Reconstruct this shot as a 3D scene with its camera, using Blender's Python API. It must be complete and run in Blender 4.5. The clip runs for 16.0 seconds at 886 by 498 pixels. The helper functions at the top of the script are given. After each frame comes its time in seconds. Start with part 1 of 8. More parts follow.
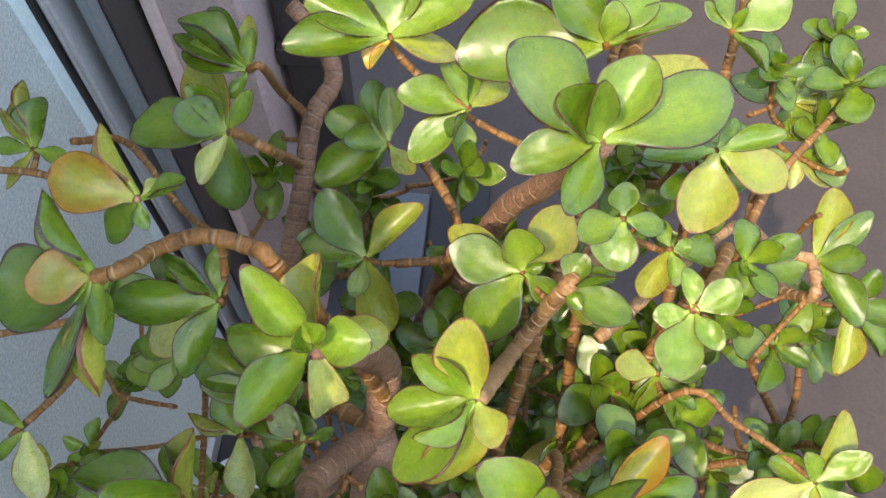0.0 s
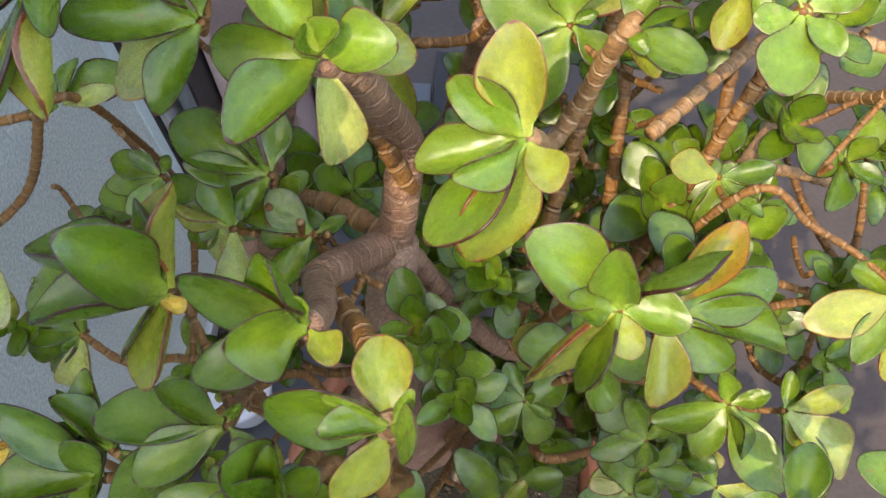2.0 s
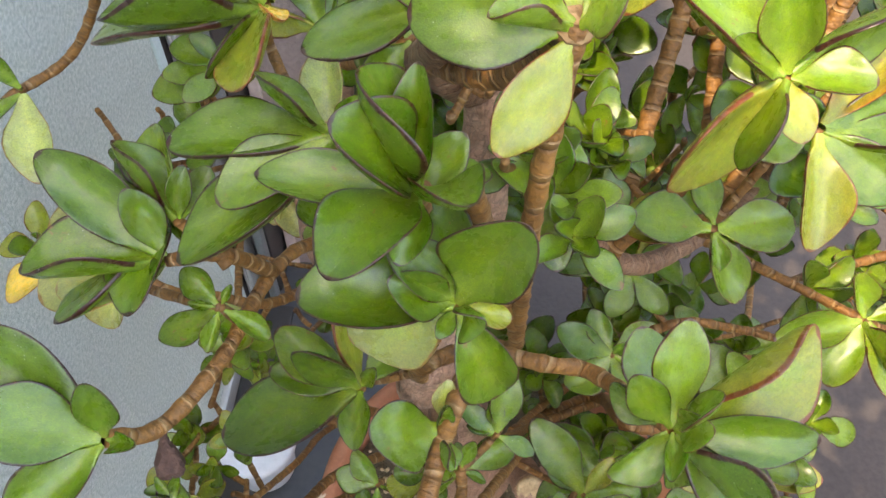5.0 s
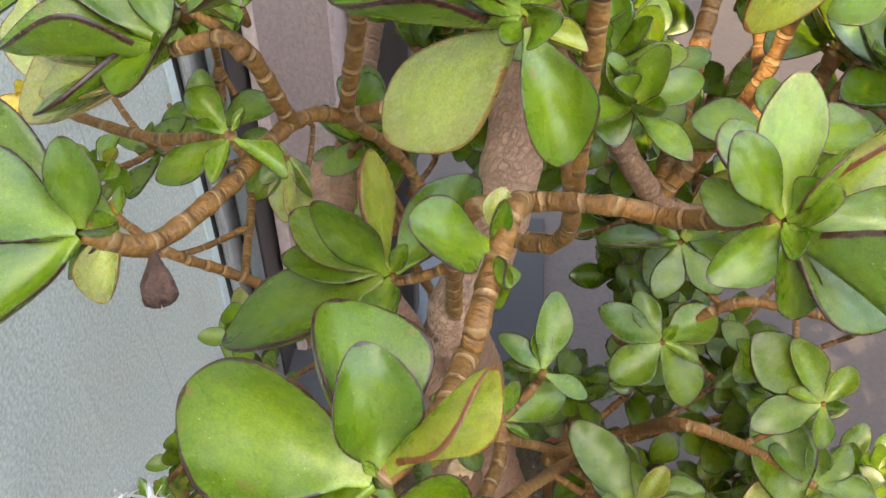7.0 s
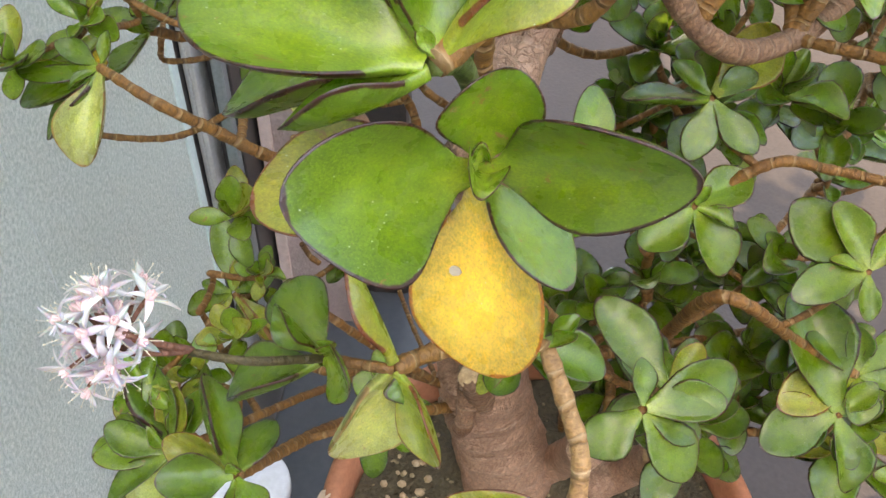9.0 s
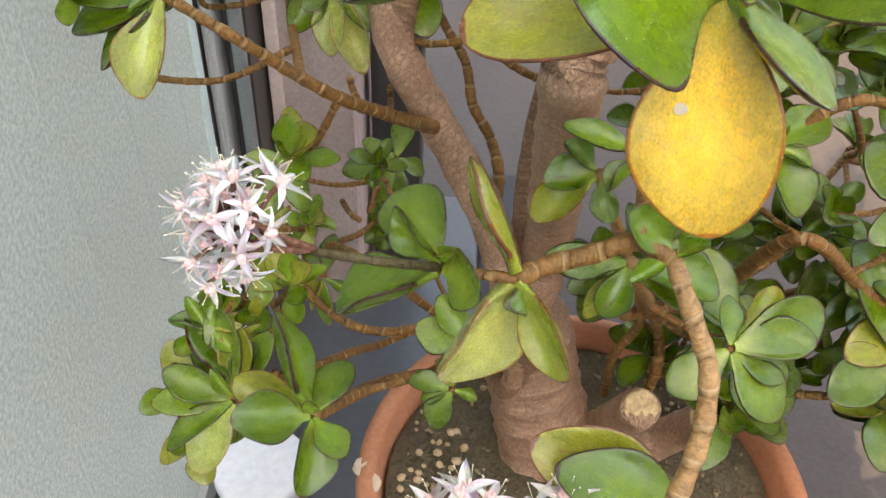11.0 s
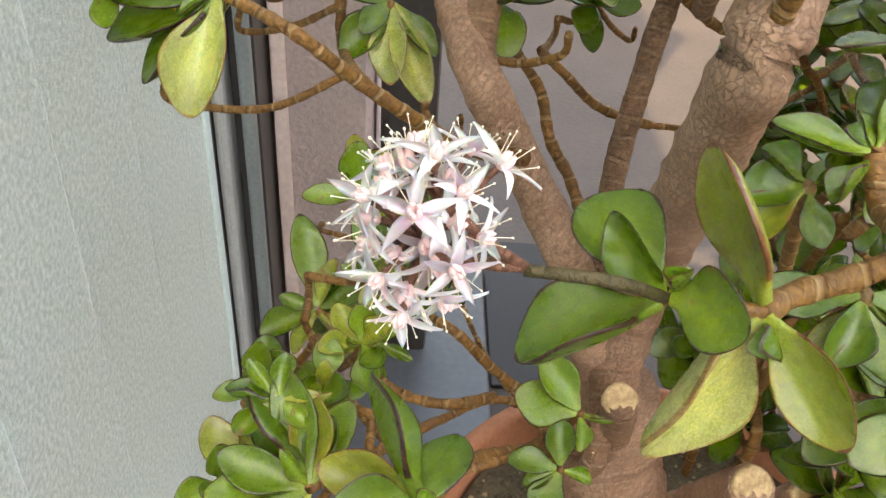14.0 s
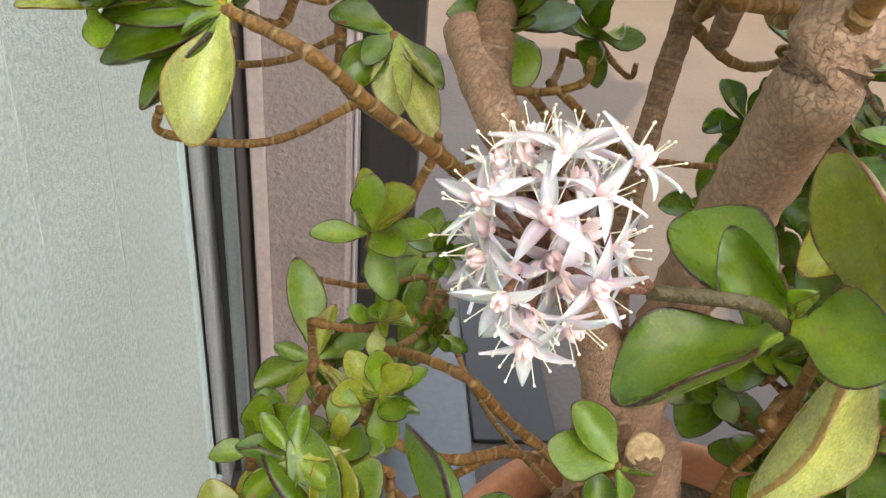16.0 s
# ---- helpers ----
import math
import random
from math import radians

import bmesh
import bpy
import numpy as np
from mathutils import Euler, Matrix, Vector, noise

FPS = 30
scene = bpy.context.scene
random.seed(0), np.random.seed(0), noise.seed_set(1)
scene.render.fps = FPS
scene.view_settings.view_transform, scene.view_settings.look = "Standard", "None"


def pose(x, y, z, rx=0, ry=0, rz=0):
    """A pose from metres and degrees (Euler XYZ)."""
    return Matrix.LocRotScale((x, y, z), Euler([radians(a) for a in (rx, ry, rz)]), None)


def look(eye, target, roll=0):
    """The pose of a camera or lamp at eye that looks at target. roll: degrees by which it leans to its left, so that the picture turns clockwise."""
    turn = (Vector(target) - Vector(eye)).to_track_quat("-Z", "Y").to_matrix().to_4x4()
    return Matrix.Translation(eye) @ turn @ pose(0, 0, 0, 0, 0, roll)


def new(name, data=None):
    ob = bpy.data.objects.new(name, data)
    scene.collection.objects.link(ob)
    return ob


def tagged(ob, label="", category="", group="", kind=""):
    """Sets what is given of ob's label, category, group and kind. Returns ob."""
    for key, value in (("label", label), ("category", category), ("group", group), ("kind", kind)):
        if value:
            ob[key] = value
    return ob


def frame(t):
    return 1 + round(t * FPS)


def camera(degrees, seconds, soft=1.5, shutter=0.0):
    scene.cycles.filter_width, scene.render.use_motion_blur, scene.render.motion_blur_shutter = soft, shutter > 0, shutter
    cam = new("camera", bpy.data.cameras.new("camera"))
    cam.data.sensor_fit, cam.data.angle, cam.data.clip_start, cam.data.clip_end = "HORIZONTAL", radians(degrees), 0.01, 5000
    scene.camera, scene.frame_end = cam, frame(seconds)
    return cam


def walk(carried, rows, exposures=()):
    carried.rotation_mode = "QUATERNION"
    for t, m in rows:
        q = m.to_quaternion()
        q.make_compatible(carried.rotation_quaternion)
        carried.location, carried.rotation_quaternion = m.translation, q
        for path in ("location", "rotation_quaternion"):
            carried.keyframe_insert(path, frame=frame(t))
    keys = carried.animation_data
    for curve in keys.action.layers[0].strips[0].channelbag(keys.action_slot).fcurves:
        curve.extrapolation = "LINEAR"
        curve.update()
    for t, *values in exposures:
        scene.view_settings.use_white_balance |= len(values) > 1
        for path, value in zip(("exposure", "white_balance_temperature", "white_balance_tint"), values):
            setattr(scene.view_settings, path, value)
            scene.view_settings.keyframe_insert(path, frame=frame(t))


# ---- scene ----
cam = camera(54.0, 16.0)
# seconds, eye, a point ahead, lean
PATH = [
    (0, (0.1161, 0.2287, 1.0678), (0.1009, 0.4115, 0.7123), 0.82),
    (0.5, (0.1162, 0.2169, 1.0455), (0.1023, 0.3943, 0.6873), 0.94),
    (1, (0.1132, 0.2083, 1.0277), (0.1013, 0.3800, 0.6666), 1.19),
    (1.5, (0.1115, 0.2024, 1.0020), (0.0992, 0.3664, 0.6374), 0.77),
    (2, (0.1037, 0.1873, 0.9661), (0.0935, 0.3503, 0.6010), 0.80),
    (2.5, (0.1011, 0.1730, 0.9329), (0.0920, 0.3394, 0.5692), 0.84),
    (3, (0.0925, 0.1546, 0.9108), (0.0830, 0.3278, 0.5504), 0.78),
    (3.5, (0.0848, 0.1423, 0.8901), (0.0742, 0.3269, 0.5354), 0.84),
    (3.7, (0.0822, 0.1353, 0.8832), (0.0709, 0.3262, 0.5319), 0.73),
    (5.8, (0.0627, 0.0736, 0.8129), (0.0423, 0.3277, 0.5046), 0.67),
    (6, (0.0604, 0.0686, 0.7966), (0.0389, 0.3299, 0.4946), 0.52),
    (6.5, (0.0548, 0.0581, 0.7776), (0.0314, 0.3328, 0.4877), 0.50),
    (7, (0.0630, 0.0469, 0.7605), (0.0393, 0.3315, 0.4805), 0.55),
    (7.5, (0.0631, 0.0382, 0.7434), (0.0406, 0.3289, 0.4696), 0.72),
    (8, (0.0611, 0.0328, 0.7184), (0.0402, 0.3266, 0.4478), 0.85),
    (8.2, (0.0602, 0.0287, 0.7132), (0.0386, 0.3228, 0.4430), 0.65),
    (8.5, (0.0638, 0.0213, 0.7050), (0.0426, 0.3162, 0.4356), 0.49),
    (9, (0.0527, 0.0170, 0.6811), (0.0351, 0.3119, 0.4115), 0.93),
    (9.5, (0.0433, 0.0138, 0.6685), (0.0285, 0.3090, 0.3990), 1.42),
    (9.7, (0.0352, 0.0123, 0.6655), (0.0230, 0.3074, 0.3958), 1.67),
    (11.8, (0.0003, 0.0047, 0.6350), (-0.0011, 0.3059, 0.3717), 3.16),
    (12, (-0.0047, 0.0047, 0.6311), (-0.0046, 0.3069, 0.3691), 3.35),
    (12.5, (-0.0152, 0.0065, 0.6290), (-0.0128, 0.3122, 0.3711), 3.58),
    (13, (-0.0292, 0.0183, 0.6120), (-0.0237, 0.3294, 0.3605), 3.65),
    (13.5, (-0.0375, 0.0342, 0.6001), (-0.0284, 0.3508, 0.3557), 3.70),
    (14, (-0.0434, 0.0448, 0.5950), (-0.0307, 0.3665, 0.3576), 3.90),
    (14.5, (-0.0486, 0.0546, 0.5853), (-0.0315, 0.3813, 0.3552), 4.16),
    (15, (-0.0583, 0.0596, 0.5820), (-0.0362, 0.3901, 0.3577), 4.50),
    (15.5, (-0.0613, 0.0594, 0.5800), (-0.0343, 0.3929, 0.3607), 4.70),
    (16, (-0.0651, 0.0626, 0.5744), (-0.0334, 0.3982, 0.3590), 4.86),
]
walk(cam, [(t, look(eye, ahead, lean)) for t, eye, ahead, lean in PATH], [(0, 2.64, 7900, 13), (3.7, 2.88, 8300, 13), (6, 3.44, 9500, 12), (7, 3.52, 9700, 12), (9.5, 3.54, 9800, 11), (12, 3.56, 11300, 11), (16, 3.80, 11300, 9)])

# ---- light ----
world = bpy.data.worlds.new("sky")
world.use_nodes = True
scene.world = world
wn = world.node_tree.nodes
sky = wn.new("ShaderNodeTexSky")
sky.sky_type, sky.sun_disc = "NISHITA", False
SUN = Vector((-0.27, -0.50, 0.84)).normalized()   # towards the sun
sky.sun_elevation = math.asin(SUN.z)
sky.sun_rotation = math.atan2(SUN.x, SUN.y)
wn["Background"].inputs["Strength"].default_value = 0.15
world.node_tree.links.new(sky.outputs["Color"], wn["Background"].inputs["Color"])
sun = new("sun", bpy.data.lights.new("sun", "SUN"))
sun.data.energy, sun.data.angle, sun.data.color = 0.68, radians(0.7), (1.0, 0.93, 0.82)
sun.matrix_world = look(SUN * 5, (0, 0, 0))


# ---- materials ----
def material(name, rough=0.6, metal=0.0):
    m = bpy.data.materials.new(name)
    m.use_nodes = True
    b = m.node_tree.nodes["Principled BSDF"]
    b.inputs["Roughness"].default_value, b.inputs["Metallic"].default_value = rough, metal
    return m, m.node_tree.nodes, m.node_tree.links, b


def ramp(nodes, links, fac, stops):
    r = nodes.new("ShaderNodeValToRGB")
    while len(r.color_ramp.elements) < len(stops):
        r.color_ramp.elements.new(0.5)
    for e, (at, col) in zip(r.color_ramp.elements, stops):
        e.position, e.color = at, (*col, 1)
    links.new(fac, r.inputs[0])
    return r.outputs[0]


def mix(nodes, links, fac, a, b, how="MIX"):
    m = nodes.new("ShaderNodeMix")
    m.data_type, m.blend_type = "RGBA", how
    for sock, v in ((m.inputs[0], fac), (m.inputs[6], a), (m.inputs[7], b)):
        if isinstance(v, (int, float)):
            sock.default_value = v
        elif isinstance(v, tuple):
            sock.default_value = (*v, 1)
        else:
            links.new(v, sock)
    return m.outputs[2]


def calc(nodes, links, op, a, b=0.0):
    m = nodes.new("ShaderNodeMath")
    m.operation = op
    for sock, v in zip(m.inputs, (a, b)):
        if isinstance(v, (int, float)):
            sock.default_value = v
        else:
            links.new(v, sock)
    return m.outputs[0]


def noise_tex(nodes, links, scale, detail=3.0, coord="Object", rough=0.55):
    tc = nodes.new("ShaderNodeTexCoord")
    n = nodes.new("ShaderNodeTexNoise")
    n.inputs["Scale"].default_value, n.inputs["Detail"].default_value, n.inputs["Roughness"].default_value = scale, detail, rough
    links.new(tc.outputs[coord], n.inputs["Vector"])
    return n.outputs["Fac"]


def bump(nodes, links, bsdf, height, strength, distance):
    b = nodes.new("ShaderNodeBump")
    b.inputs["Strength"].default_value, b.inputs["Distance"].default_value = strength, distance
    links.new(height, b.inputs["Height"])
    links.new(b.outputs[0], bsdf.inputs["Normal"])


def surface(name, c1, c2, scale, rough=0.7, relief=0.3, depth=0.002, fine=None, metal=0.0):
    """A mottled surface: two colours in patches, a finer grain, and relief."""
    m, n, l, b = material(name, rough, metal)
    big = noise_tex(n, l, scale, 4)
    small = noise_tex(n, l, fine or scale * 9, 3)
    col = ramp(n, l, big, [(0.3, c1), (0.7, c2)])
    col = mix(n, l, 0.35, col, ramp(n, l, small, [(0.3, tuple(v * 0.75 for v in c1)), (0.7, tuple(min(1, v * 1.15) for v in c2))]))
    l.new(col, b.inputs["Base Color"])
    bump(n, l, b, small, relief, depth)
    return m


def leaf_material(name, low, high, rim, blush, rough=0.26, islands=False):
    """Succulent leaf: low and high colour by leaf and in patches, a thin coloured rim, a blush that reaches in from the rim,
    pores, pale dust and brown scars. k: texture size, for leaves modelled at length 1 or in metres."""
    k = 26.0 if islands else 1.0
    m, n, l, b = material(name, rough)
    uv = n.new("ShaderNodeUVMap")
    sep = n.new("ShaderNodeSeparateXYZ")
    l.new(uv.outputs[0], sep.inputs[0])
    own = n.new("ShaderNodeNewGeometry").outputs["Random Per Island"] if islands else n.new("ShaderNodeObjectInfo").outputs["Random"]
    # each leaf takes its own stretch of the textures
    tc = n.new("ShaderNodeTexCoord")
    shift = n.new("ShaderNodeVectorMath")
    shift.operation = "ADD"
    l.new(tc.outputs["Object"], shift.inputs[0])
    l.new(calc(n, l, "MULTIPLY", own, 37.0), shift.inputs[1])

    def grain(scale, detail=3.0, r=0.55):
        t = n.new("ShaderNodeTexNoise")
        t.inputs["Scale"].default_value, t.inputs["Detail"].default_value, t.inputs["Roughness"].default_value = scale * k, detail, r
        l.new(shift.outputs[0], t.inputs["Vector"])
        return t.outputs["Fac"]

    patch = grain(3.2, 4)
    tone = calc(n, l, "ADD", calc(n, l, "MULTIPLY", own, 0.62), calc(n, l, "MULTIPLY", patch, 0.42))
    col = ramp(n, l, tone, [(0.1, low), (0.9, high)])
    # paler towards the stalk
    stalk = ramp(n, l, sep.outputs["Y"], [(0.0, (1, 1, 1)), (0.30, (0, 0, 0))])
    col = mix(n, l, calc(n, l, "MULTIPLY", stalk, 0.5), col, (0.30, 0.40, 0.05))
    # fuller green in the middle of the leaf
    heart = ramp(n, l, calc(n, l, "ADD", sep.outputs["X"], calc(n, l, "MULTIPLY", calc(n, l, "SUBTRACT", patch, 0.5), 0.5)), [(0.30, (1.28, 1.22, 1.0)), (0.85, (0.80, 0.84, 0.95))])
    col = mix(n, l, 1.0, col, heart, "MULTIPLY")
    wob = calc(n, l, "MULTIPLY", calc(n, l, "SUBTRACT", grain(7, 3), 0.5), 0.16)
    edge = calc(n, l, "ADD", sep.outputs["X"], calc(n, l, "MULTIPLY", wob, 0.5))
    if blush:
        wide = calc(n, l, "ADD", sep.outputs["X"], calc(n, l, "MULTIPLY", calc(n, l, "SUBTRACT", patch, 0.5), 0.9))
        col = mix(n, l, calc(n, l, "MULTIPLY", ramp(n, l, wide, [(0.40, (0, 0, 0)), (1.0, (1, 1, 1))]), blush[1]), col, blush[0])
    col = mix(n, l, ramp(n, l, edge, [(0.936, (0, 0, 0)), (0.951, (1, 1, 1))]), col, rim)
    # pores
    vor = n.new("ShaderNodeTexVoronoi")
    vor.inputs["Scale"].default_value = 58 * k
    l.new(shift.outputs[0], vor.inputs["Vector"])
    dots = ramp(n, l, vor.outputs["Distance"], [(0.10, (1, 1, 1)), (0.30, (0, 0, 0))])
    col = mix(n, l, calc(n, l, "MULTIPLY", dots, 0.16), col, (0.34, 0.46, 0.12))
    fine = grain(60, 3, 0.7)
    speck = ramp(n, l, fine, [(0.34, (0.62, 0.66, 0.6)), (0.5, (1, 1, 1)), (0.68, (1.45, 1.38, 1.3))])
    col = mix(n, l, 0.75, col, speck, "MULTIPLY")
    cloud = ramp(n, l, grain(13, 4, 0.65), [(0.32, (0.76, 0.80, 0.8)), (0.68, (1.22, 1.18, 1.1))])
    col = mix(n, l, 0.8, col, cloud, "MULTIPLY")
    # pale dust, and brown corky scars on some leaves
    dust = ramp(n, l, grain(16, 6, 0.75), [(0.62, (0, 0, 0)), (0.72, (1, 1, 1))])
    col = mix(n, l, calc(n, l, "MULTIPLY", dust, 0.09), col, (0.50, 0.54, 0.36))
    flecks = n.new("ShaderNodeTexVoronoi")
    flecks.inputs["Scale"].default_value = 17 * k
    l.new(shift.outputs[0], flecks.inputs["Vector"])
    fleck = calc(n, l, "MULTIPLY", ramp(n, l, flecks.outputs["Distance"], [(0.05, (1, 1, 1)), (0.11, (0, 0, 0))]), ramp(n, l, patch, [(0.48, (0, 0, 0)), (0.56, (1, 1, 1))]))
    col = mix(n, l, calc(n, l, "MULTIPLY", fleck, 0.6), col, (0.60, 0.63, 0.50))
    scar = ramp(n, l, calc(n, l, "ADD", grain(5, 5, 0.7), calc(n, l, "MULTIPLY", own, 0.10)), [(0.728, (0, 0, 0)), (0.755, (1, 1, 1))])
    col = mix(n, l, calc(n, l, "MULTIPLY", scar, 0.75), col, (0.24, 0.11, 0.05))
    l.new(col, b.inputs["Base Color"])
    l.new(ramp(n, l, grain(5, 4), [(0.3, (rough - 0.09,) * 3), (0.7, (rough + 0.16,) * 3)]), b.inputs["Roughness"])
    b.inputs["Specular IOR Level"].default_value = 0.5
    b.inputs["Subsurface Weight"].default_value = 0.25
    b.inputs["Subsurface Radius"].default_value = (0.35, 1.0, 0.12)
    b.inputs["Subsurface Scale"].default_value = 0.003
    skin = calc(n, l, "MULTIPLY", grain(2.4, 1), 7.0)
    skin = calc(n, l, "ADD", skin, calc(n, l, "MULTIPLY", fine, 0.22))
    bump(n, l, b, skin, 0.30, 0.0010)
    return m


RIM = (0.034, 0.007, 0.006)
TONES = {
    "g": ((0.061, 0.118, 0.007), (0.114, 0.182, 0.012), RIM, None),
    # d: dark leaves, and leaves deep in the crown in place of shade
    "d": ((0.054, 0.110, 0.006), (0.100, 0.170, 0.010), RIM, None),
    "l": ((0.086, 0.168, 0.013), (0.142, 0.228, 0.022), (0.06, 0.014, 0.009), ((0.30, 0.31, 0.035), 0.20)),
    "y": ((0.150, 0.200, 0.022), (0.240, 0.262, 0.040), (0.15, 0.038, 0.014), ((0.42, 0.31, 0.03), 0.34)),
    "o": ((0.56, 0.345, 0.050), (0.67, 0.455, 0.085), (0.34, 0.11, 0.02), ((0.66, 0.33, 0.03), 0.3)),
    "e": ((0.125, 0.145, 0.014), (0.200, 0.190, 0.024), (0.14, 0.028, 0.010), ((0.40, 0.15, 0.012), 0.60)),
    "p": ((0.24, 0.30, 0.08), (0.38, 0.40, 0.14), (0.26, 0.15, 0.05), ((0.46, 0.37, 0.10), 0.35)),
}
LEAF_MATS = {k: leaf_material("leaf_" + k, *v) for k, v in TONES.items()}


def bark_material(name, old, young, ring, rings_seen=0.5, wrinkle=0.0, creased=0.6):
    """Succulent stem: brown skin, fine creases across it, pale leaf scars with a dark line beside them in rings along it
    (V runs in metres), and on old wood a net of cracks."""
    m, n, l, b = material(name, 0.58)
    uv = n.new("ShaderNodeUVMap")
    sep = n.new("ShaderNodeSeparateXYZ")
    l.new(uv.outputs[0], sep.inputs[0])
    patch = noise_tex(n, l, 60, 4)
    col = ramp(n, l, patch, [(0.32, old), (0.68, young)])
    fine = noise_tex(n, l, 420, 4, rough=0.7)
    col = mix(n, l, 0.4, col, ramp(n, l, fine, [(0.3, tuple(v * 0.5 for v in old)), (0.72, tuple(min(1, v * 1.3) for v in young))]))
    # creases: noise drawn out round the stem
    long = n.new("ShaderNodeMapping")
    long.inputs["Scale"].default_value = (5.0, 640.0, 1.0)
    l.new(uv.outputs[0], long.inputs["Vector"])
    crease = n.new("ShaderNodeTexNoise")
    crease.inputs["Scale"].default_value, crease.inputs["Detail"].default_value, crease.inputs["Distortion"].default_value = 1.0, 3.0, 0.6
    l.new(long.outputs[0], crease.inputs["Vector"])
    folds = ramp(n, l, crease.outputs["Fac"], [(0.36, (0.52, 0.48, 0.45)), (0.50, (1, 1, 1)), (0.66, (1.28, 1.26, 1.22))])
    col = mix(n, l, creased, col, folds, "MULTIPLY")
    w = calc(n, l, "ADD", sep.outputs["Y"], calc(n, l, "MULTIPLY", patch, 0.007))
    saw = calc(n, l, "FRACT", calc(n, l, "MULTIPLY", w, 95.0))
    rings = ramp(n, l, saw, [(0.0, (1, 1, 1)), (0.13, (0, 0, 0)), (0.94, (0, 0, 0)), (1.0, (1, 1, 1))])
    notch = ramp(n, l, saw, [(0.13, (0, 0, 0)), (0.18, (1, 1, 1)), (0.25, (0, 0, 0))])
    col = mix(n, l, calc(n, l, "MULTIPLY", rings, rings_seen), col, ring)
    col = mix(n, l, calc(n, l, "MULTIPLY", notch, rings_seen * 0.8), col, tuple(v * 0.35 for v in old))
    h = calc(n, l, "ADD", calc(n, l, "MULTIPLY", fine, 0.5), calc(n, l, "MULTIPLY", rings, rings_seen * 1.2))
    h = calc(n, l, "SUBTRACT", h, calc(n, l, "MULTIPLY", notch, rings_seen))
    h = calc(n, l, "ADD", h, calc(n, l, "MULTIPLY", crease.outputs["Fac"], 1.5 * creased))
    if wrinkle:
        cracks = n.new("ShaderNodeTexVoronoi")
        cracks.feature = "DISTANCE_TO_EDGE"
        cracks.inputs["Scale"].default_value = 1.0
        net = n.new("ShaderNodeMapping")
        net.inputs["Scale"].default_value = (330.0, 330.0, 200.0)
        tc = n.new("ShaderNodeTexCoord")
        bend = n.new("ShaderNodeVectorMath")
        bend.operation = "ADD"
        l.new(tc.outputs["Object"], bend.inputs[0])
        l.new(calc(n, l, "MULTIPLY", noise_tex(n, l, 90, 4), 0.02), bend.inputs[1])
        l.new(bend.outputs[0], net.inputs["Vector"])
        l.new(net.outputs[0], cracks.inputs["Vector"])
        line = ramp(n, l, cracks.outputs["Distance"], [(0.0, (0, 0, 0)), (0.16, (1, 1, 1))])
        col = mix(n, l, calc(n, l, "MULTIPLY", calc(n, l, "SUBTRACT", 1.0, line), wrinkle), col, tuple(v * 0.42 for v in old))
        h = calc(n, l, "ADD", h, calc(n, l, "MULTIPLY", line, wrinkle))
    l.new(col, b.inputs["Base Color"])
    bump(n, l, b, h, 0.75, 0.0014)
    return m


BARK = {
    "b": bark_material("stem_skin", (0.125, 0.050, 0.012), (0.31, 0.140, 0.030), (0.50, 0.33, 0.16), 0.5),
    "t": bark_material("trunk_skin", (0.31, 0.158, 0.095), (0.56, 0.330, 0.212), (0.62, 0.46, 0.34), 0.16, 0.42, 0.14),
    "m": bark_material("limb_skin", (0.185, 0.086, 0.044), (0.385, 0.210, 0.118), (0.44, 0.31, 0.21), 0.42, 0.35, 0.5),
    "p": bark_material("pale_stem_skin", (0.22, 0.100, 0.030), (0.44, 0.250, 0.105), (0.60, 0.44, 0.27), 0.5),
    "g": bark_material("green_stem_skin", (0.060, 0.095, 0.014), (0.135, 0.175, 0.035), (0.20, 0.17, 0.06), 0.4),
    "r": bark_material("pedicel_skin", (0.13, 0.045, 0.03), (0.22, 0.09, 0.05), (0.20, 0.10, 0.05), 0.2),
    "f": bark_material("flower_stalk_skin", (0.045, 0.034, 0.010), (0.085, 0.060, 0.018), (0.07, 0.045, 0.016), 0.2),
}
WALL = surface("stucco_mauve", (0.42, 0.325, 0.305), (0.49, 0.39, 0.365), 9, 0.9, 0.6, 0.004, 220)
# Far wall: darker than the stucco, to stand in for shade on it.
SHADE_TAUPE = surface("shade_taupe", (0.15, 0.122, 0.108), (0.19, 0.155, 0.140), 6, 0.9, 0.5, 0.004, 140)
# Concrete tone lowered to stand in for the shade under the plant.
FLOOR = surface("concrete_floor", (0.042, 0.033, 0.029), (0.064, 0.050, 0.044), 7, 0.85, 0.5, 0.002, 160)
SLAB = surface("pale_slab", (0.054, 0.060, 0.065), (0.080, 0.087, 0.094), 6, 0.34, 0.08, 0.001, 120)
# Black that stands in for deep shade on the floor.
FLOOR_SHADE = surface("floor_shade_black", (0.008, 0.008, 0.009), (0.014, 0.014, 0.015), 9, 0.7, 0.1, 0.001, 160)
ALU = surface("anodised_aluminium", (0.46, 0.47, 0.45), (0.54, 0.55, 0.53), 20, 0.38, 0.05, 0.0005, 300, 0.35)
BRONZE = surface("dark_frame", (0.045, 0.042, 0.04), (0.065, 0.06, 0.058), 12, 0.45, 0.05, 0.0005, 200, 0.3)
CLAY = surface("terracotta", (0.42, 0.15, 0.075), (0.52, 0.21, 0.11), 24, 0.75, 0.35, 0.001, 260)
SOIL = surface("potting_soil", (0.06, 0.045, 0.025), (0.16, 0.12, 0.065), 60, 0.95, 1.0, 0.006, 330)
WHITE_PLASTIC = surface("white_plastic", (0.70, 0.72, 0.74), (0.76, 0.78, 0.80), 10, 0.4, 0.04, 0.0005, 150)
